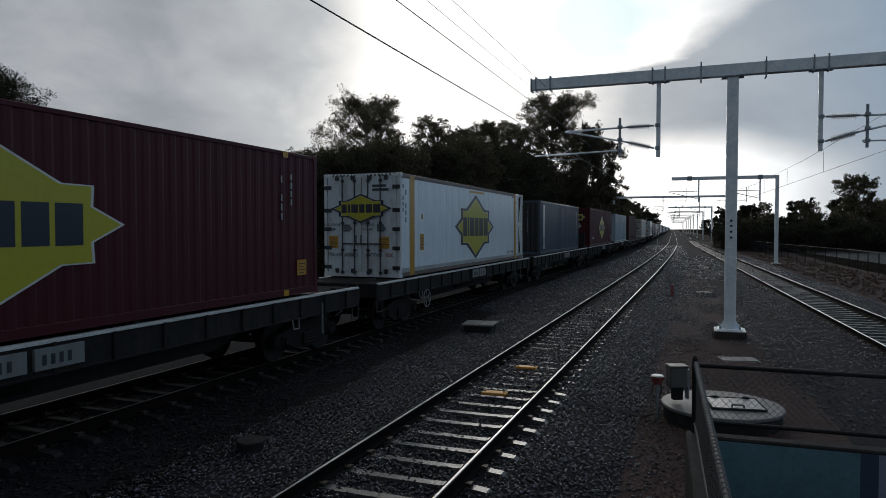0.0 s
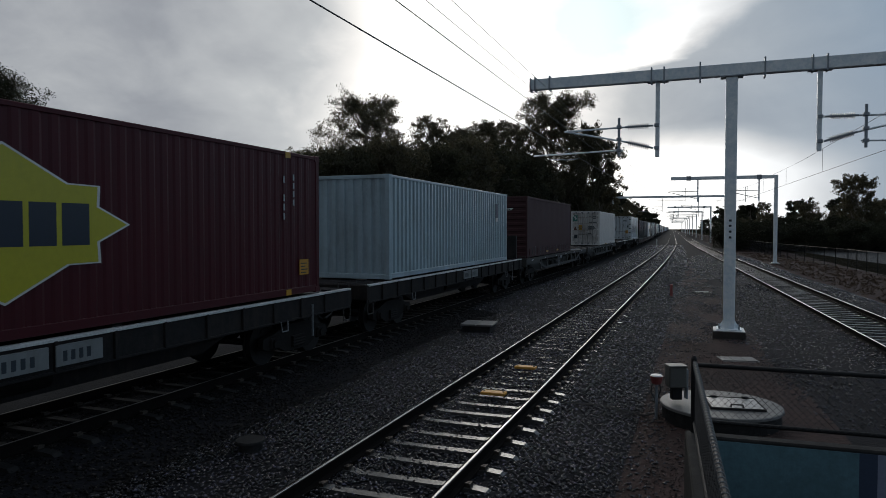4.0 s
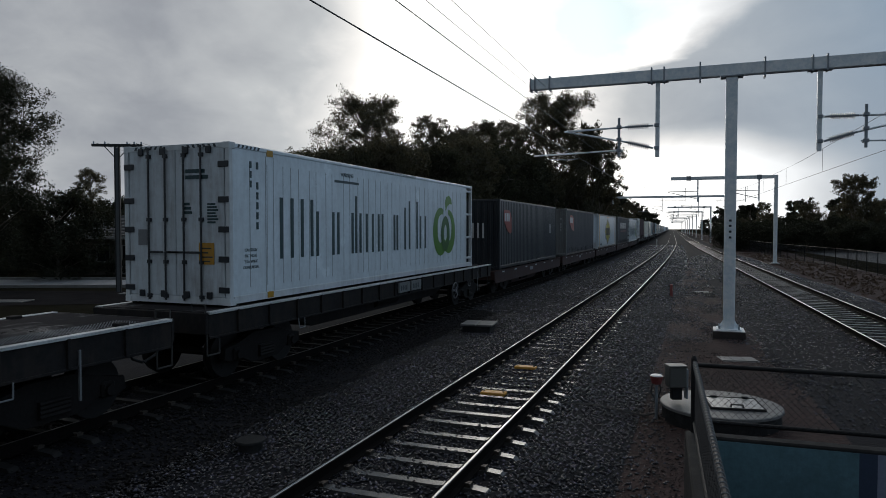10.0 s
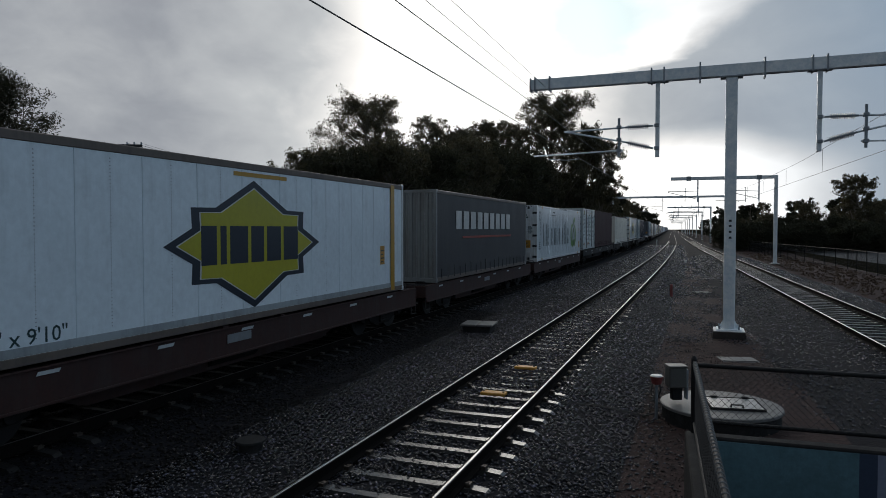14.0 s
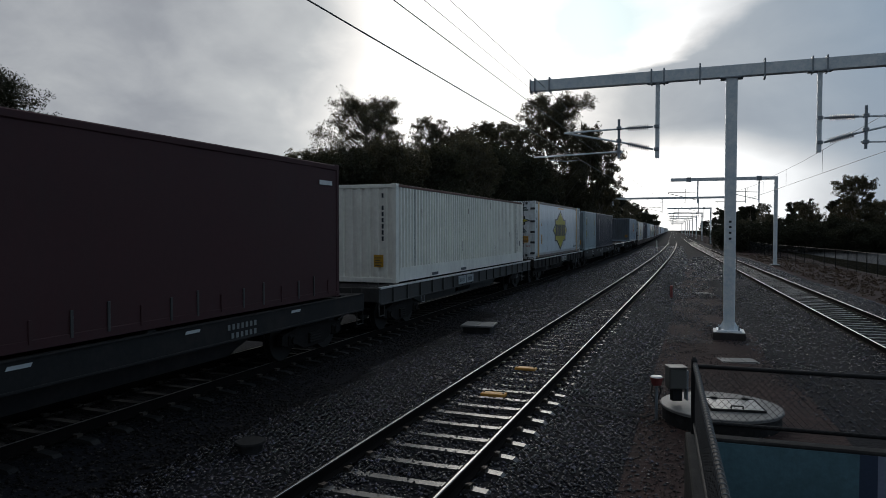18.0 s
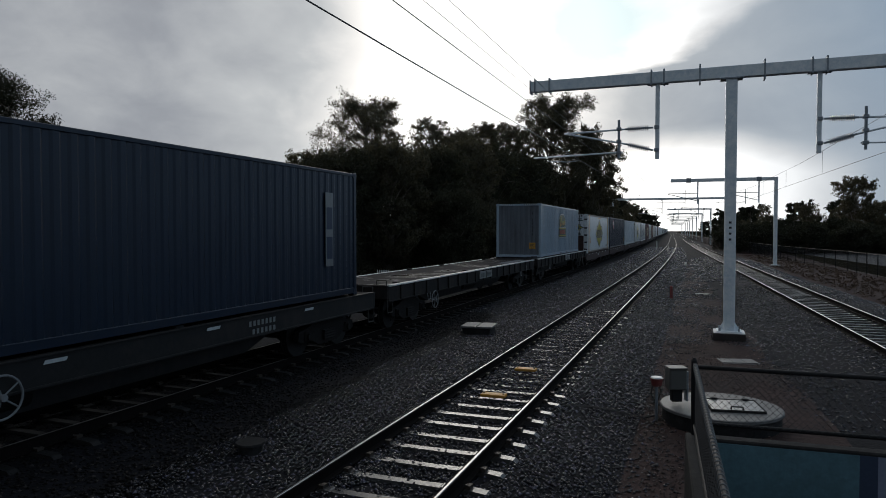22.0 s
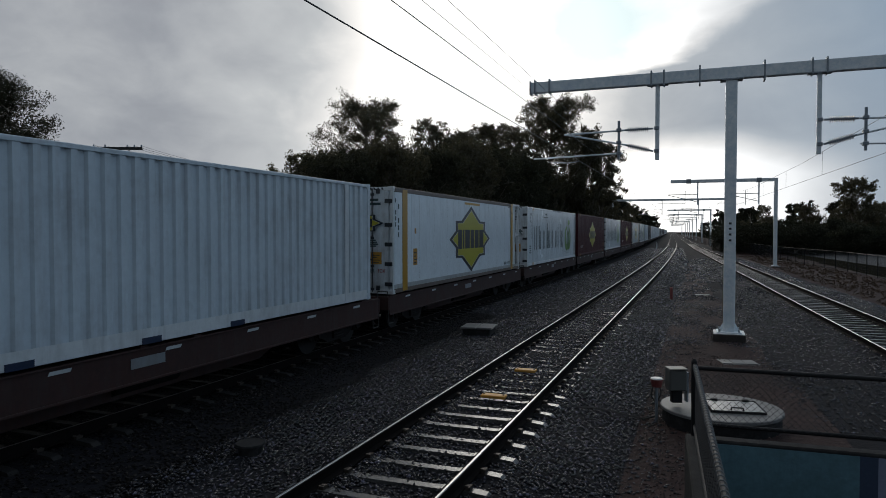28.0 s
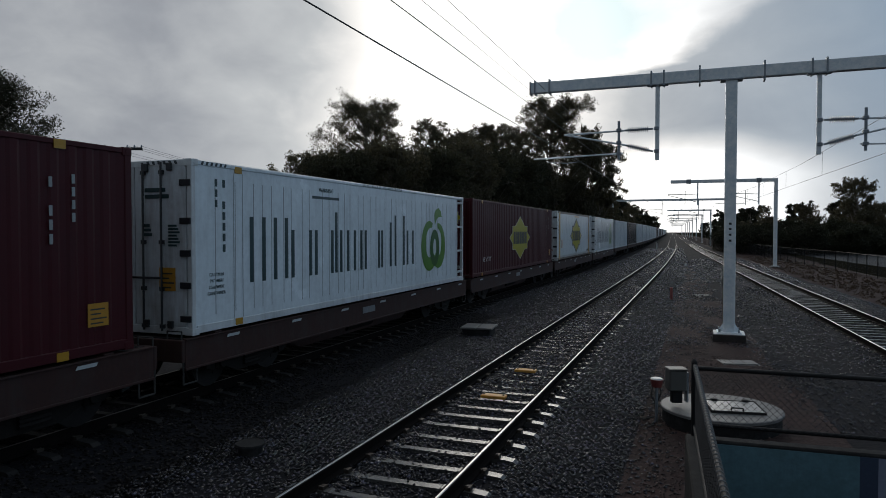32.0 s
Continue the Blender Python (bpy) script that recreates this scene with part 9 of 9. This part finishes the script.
        for z in (0.3, hgt - 0.25):
            bm = bmesh.new()
            bm_soft_box(bm, -0.06, n * 0.13, 0.0, 0.04, z, z + 0.07, 0.006)
            part("rail", bm, mt, f)

    pickets(spot(-11.7, 34.6, g), THETA + 0.2, 30, 0.9, "dark steel picket fence beside the gate")
    pickets(spot(-4.05, 39.5, g), THETA, 6, 0.85, "short white picket panel under the trees", "white_paint")
    # boundary fence right of the railway
    a = [spot(28.0, 37.5, -0.42), spot(33.0, 52, -0.42), spot(37.0, 70, -0.42), spot(46.5, 100, -0.42), spot(60, 145, -0.42), spot(84, 220, -0.42)]
    f = thing("boundary_fence", "long dark railway boundary fence with thin posts", "fence")
    dist = 0
    pts = []
    for p, q in zip(a, a[1:]):
        n = max(1, int((q - p).length / 2.4))
        pts += [p.lerp(q, i / n) for i in range(n)]
    pts.append(a[-1])
    for p in pts:
        bm = bmesh.new()
        bm_tube(bm, (p.x, p.y, p.z), (p.x, p.y, p.z + 1.6), 0.035, n=6)
        part("post", bm, "dark_pipe", f)
    for z in (1.57, 0.12):
        bm = bmesh.new()
        bm_path_tube(bm, [(p.x, p.y, p.z + z) for p in pts], 0.025, 5)
        part("rail", bm, "dark_pipe", f)
    bm = bmesh.new()
    for p, q in zip(pts[:28], pts[1:29]):
        for i in range(24):
            s, e = p.lerp(q, i / 24), p.lerp(q, (i + 1) / 24)
            bm_tube(bm, (s.x, s.y, s.z + 0.1), (e.x, e.y, e.z + 1.56), 0.003, n=3, cap=False)
            bm_tube(bm, (e.x, e.y, e.z + 0.1), (s.x, s.y, s.z + 1.56), 0.003, n=3, cap=False)
    part("wire_mesh", bm, "mesh_wire", f)
    # side road right of the fence
    bm = bmesh.new()
    q = [spot(34, 36), spot(52, 34), spot(62, 90), spot(100, 200), spot(92, 205), spot(52, 95)]
    bm.faces.new([bm.verts.new((v.x, v.y, g + 0.01)) for v in q])
    tagged(part("road_right", bm, "road_dark"), "pale damp service road beyond the boundary fence", "road", kind="structure")


build_street()


def verge_weeds():
    rng = random.Random(12)
    cl = []
    for i in range(2600):
        y = 20 + 75 * rng.random() ** 1.4
        x, yy, h = line_right(y)
        o = rng.uniform(3.4, 8.0)
        cl.append((x + o, yy, -0.41 + rng.random() * 0.05, rng.uniform(0.05, 0.16)))
    tagged(new("verge_weeds", leaf_mesh("verge_weeds", cl, 12, 0.055, "weed", 55, droop=-0.8)), "low dark brown weeds on the verge by the fence", "weeds", kind="stuff")


verge_weeds()


# ---------------------------------------------------------------- loose stones
scatter_stones("ballast_stones", "loose dark angular ballast stones", [
    (-6.6, -0.9, 4.0, 13.0, 27000, bed_height, 0.033),
    (-6.9, -0.9, 13.0, 24.0, 25000, bed_height, 0.036),
    (-10.6, -0.9, 24.0, 52.0, 34000, bed_height, 0.042),
    (-7.6, -0.9, 52.0, 84.0, 11000, bed_height, 0.07),
    (-7.6, -0.9, 84.0, 130.0, 6000, bed_height, 0.11),
    (-4.16, -3.80, 4.0, 13.5, 1500, lambda o, y: -0.205, 0.033),
    (-4.16, -3.86, 4.0, 13.5, 800, lambda o, y: -0.178, 0.030),
    (-3.80, -2.70, 7.5, 13.0, 700, lambda o, y: -0.198, 0.034),
    (-3.80, -2.70, 4.5, 13.0, 420, lambda o, y: -0.172, 0.026),
    (-1.1, -0.5, 6.0, 40.0, 3500, dirt_height, 0.032),
    (-0.6, 0.2, 6.0, 30.0, 900, dirt_height, 0.030),
    (1.2, 7.4, 12.0, 44.0, 30000, right_height, 0.036),
    (-0.5, 6.0, 44.0, 80.0, 14000, right_height, 0.06)], 4)
scatter_stones("spread_ballast", "ballast stones spread over the strip between the lines", [
    (-1.1, 3.6, 20.0, 34.0, 12000, dirt_height, 0.034),
    (-1.1, 3.8, 34.0, 60.0, 14000, dirt_height, 0.045),
    (-1.1, 4.2, 60.0, 120.0, 9000, dirt_height, 0.08)], 8, "stone", 0.05)
# brown-black stones laid where the train shades the ballast, that shade in their colour
scatter_stones("oily_stones", "brown-black ballast stones beside the freight line, darkened for the train's shade", [
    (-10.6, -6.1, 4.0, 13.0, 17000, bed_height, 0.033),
    (-10.6, -6.4, 13.0, 24.0, 15000, bed_height, 0.036)], 6, "stone_shaded")
scatter_stones("dirt_gravel", "small stones and clods lying on damp brown earth", [
    (-1.1, 2.6, 5.0, 11.0, 9000, dirt_height, 0.015),
    (-1.1, 2.6, 5.0, 14.0, 3000, dirt_height, 0.028),
    (-1.1, 3.0, 11.0, 22.0, 9000, dirt_height, 0.02),
    (-1.1, 3.4, 22.0, 50.0, 5000, dirt_height, 0.03)], 9, "clod", 0.05)


# ---------------------------------------------------------------- what moves
def motions():
    """The train rolls towards and past the eye at a steady speed; its wheels turn."""
    steps = [CLIP * i / 32 for i in range(33)]
    for ob, u, z in CARRIED:
        rows = []
        for t in steps:
            s = u - SPEED * t
            x, y, h = line_train(s)
            rows.append((t, Matrix.Translation((x, y, z)) @ Matrix.Rotation(h, 4, "Z")))
        walk(ob, rows)
    middle = {ob: u for ob, u, z in CARRIED}
    for ws, yy, w in WHEELS:
        u = middle[w] + ws.parent.matrix_basis.translation.y + yy
        t0, t1 = max(0.0, (u - 42.0) / SPEED), min(CLIP, (u - 1.0) / SPEED)
        if t1 <= t0:
            t0, t1 = 0.0, 0.2
        n = max(2, int((t1 - t0) * 15) * 2)
        marks = sorted({0.0, CLIP, *[round((t0 + (t1 - t0) * i / n) * FPS) / FPS for i in range(n + 1)]})
        rows = [(t, Matrix.Translation((0, yy, WHEEL_R)) @ Matrix.Rotation(SPEED * min(max(t, t0), t1) / WHEEL_R % (2 * math.pi), 4, "X")) for t in marks]
        walk(ws, rows)


motions()
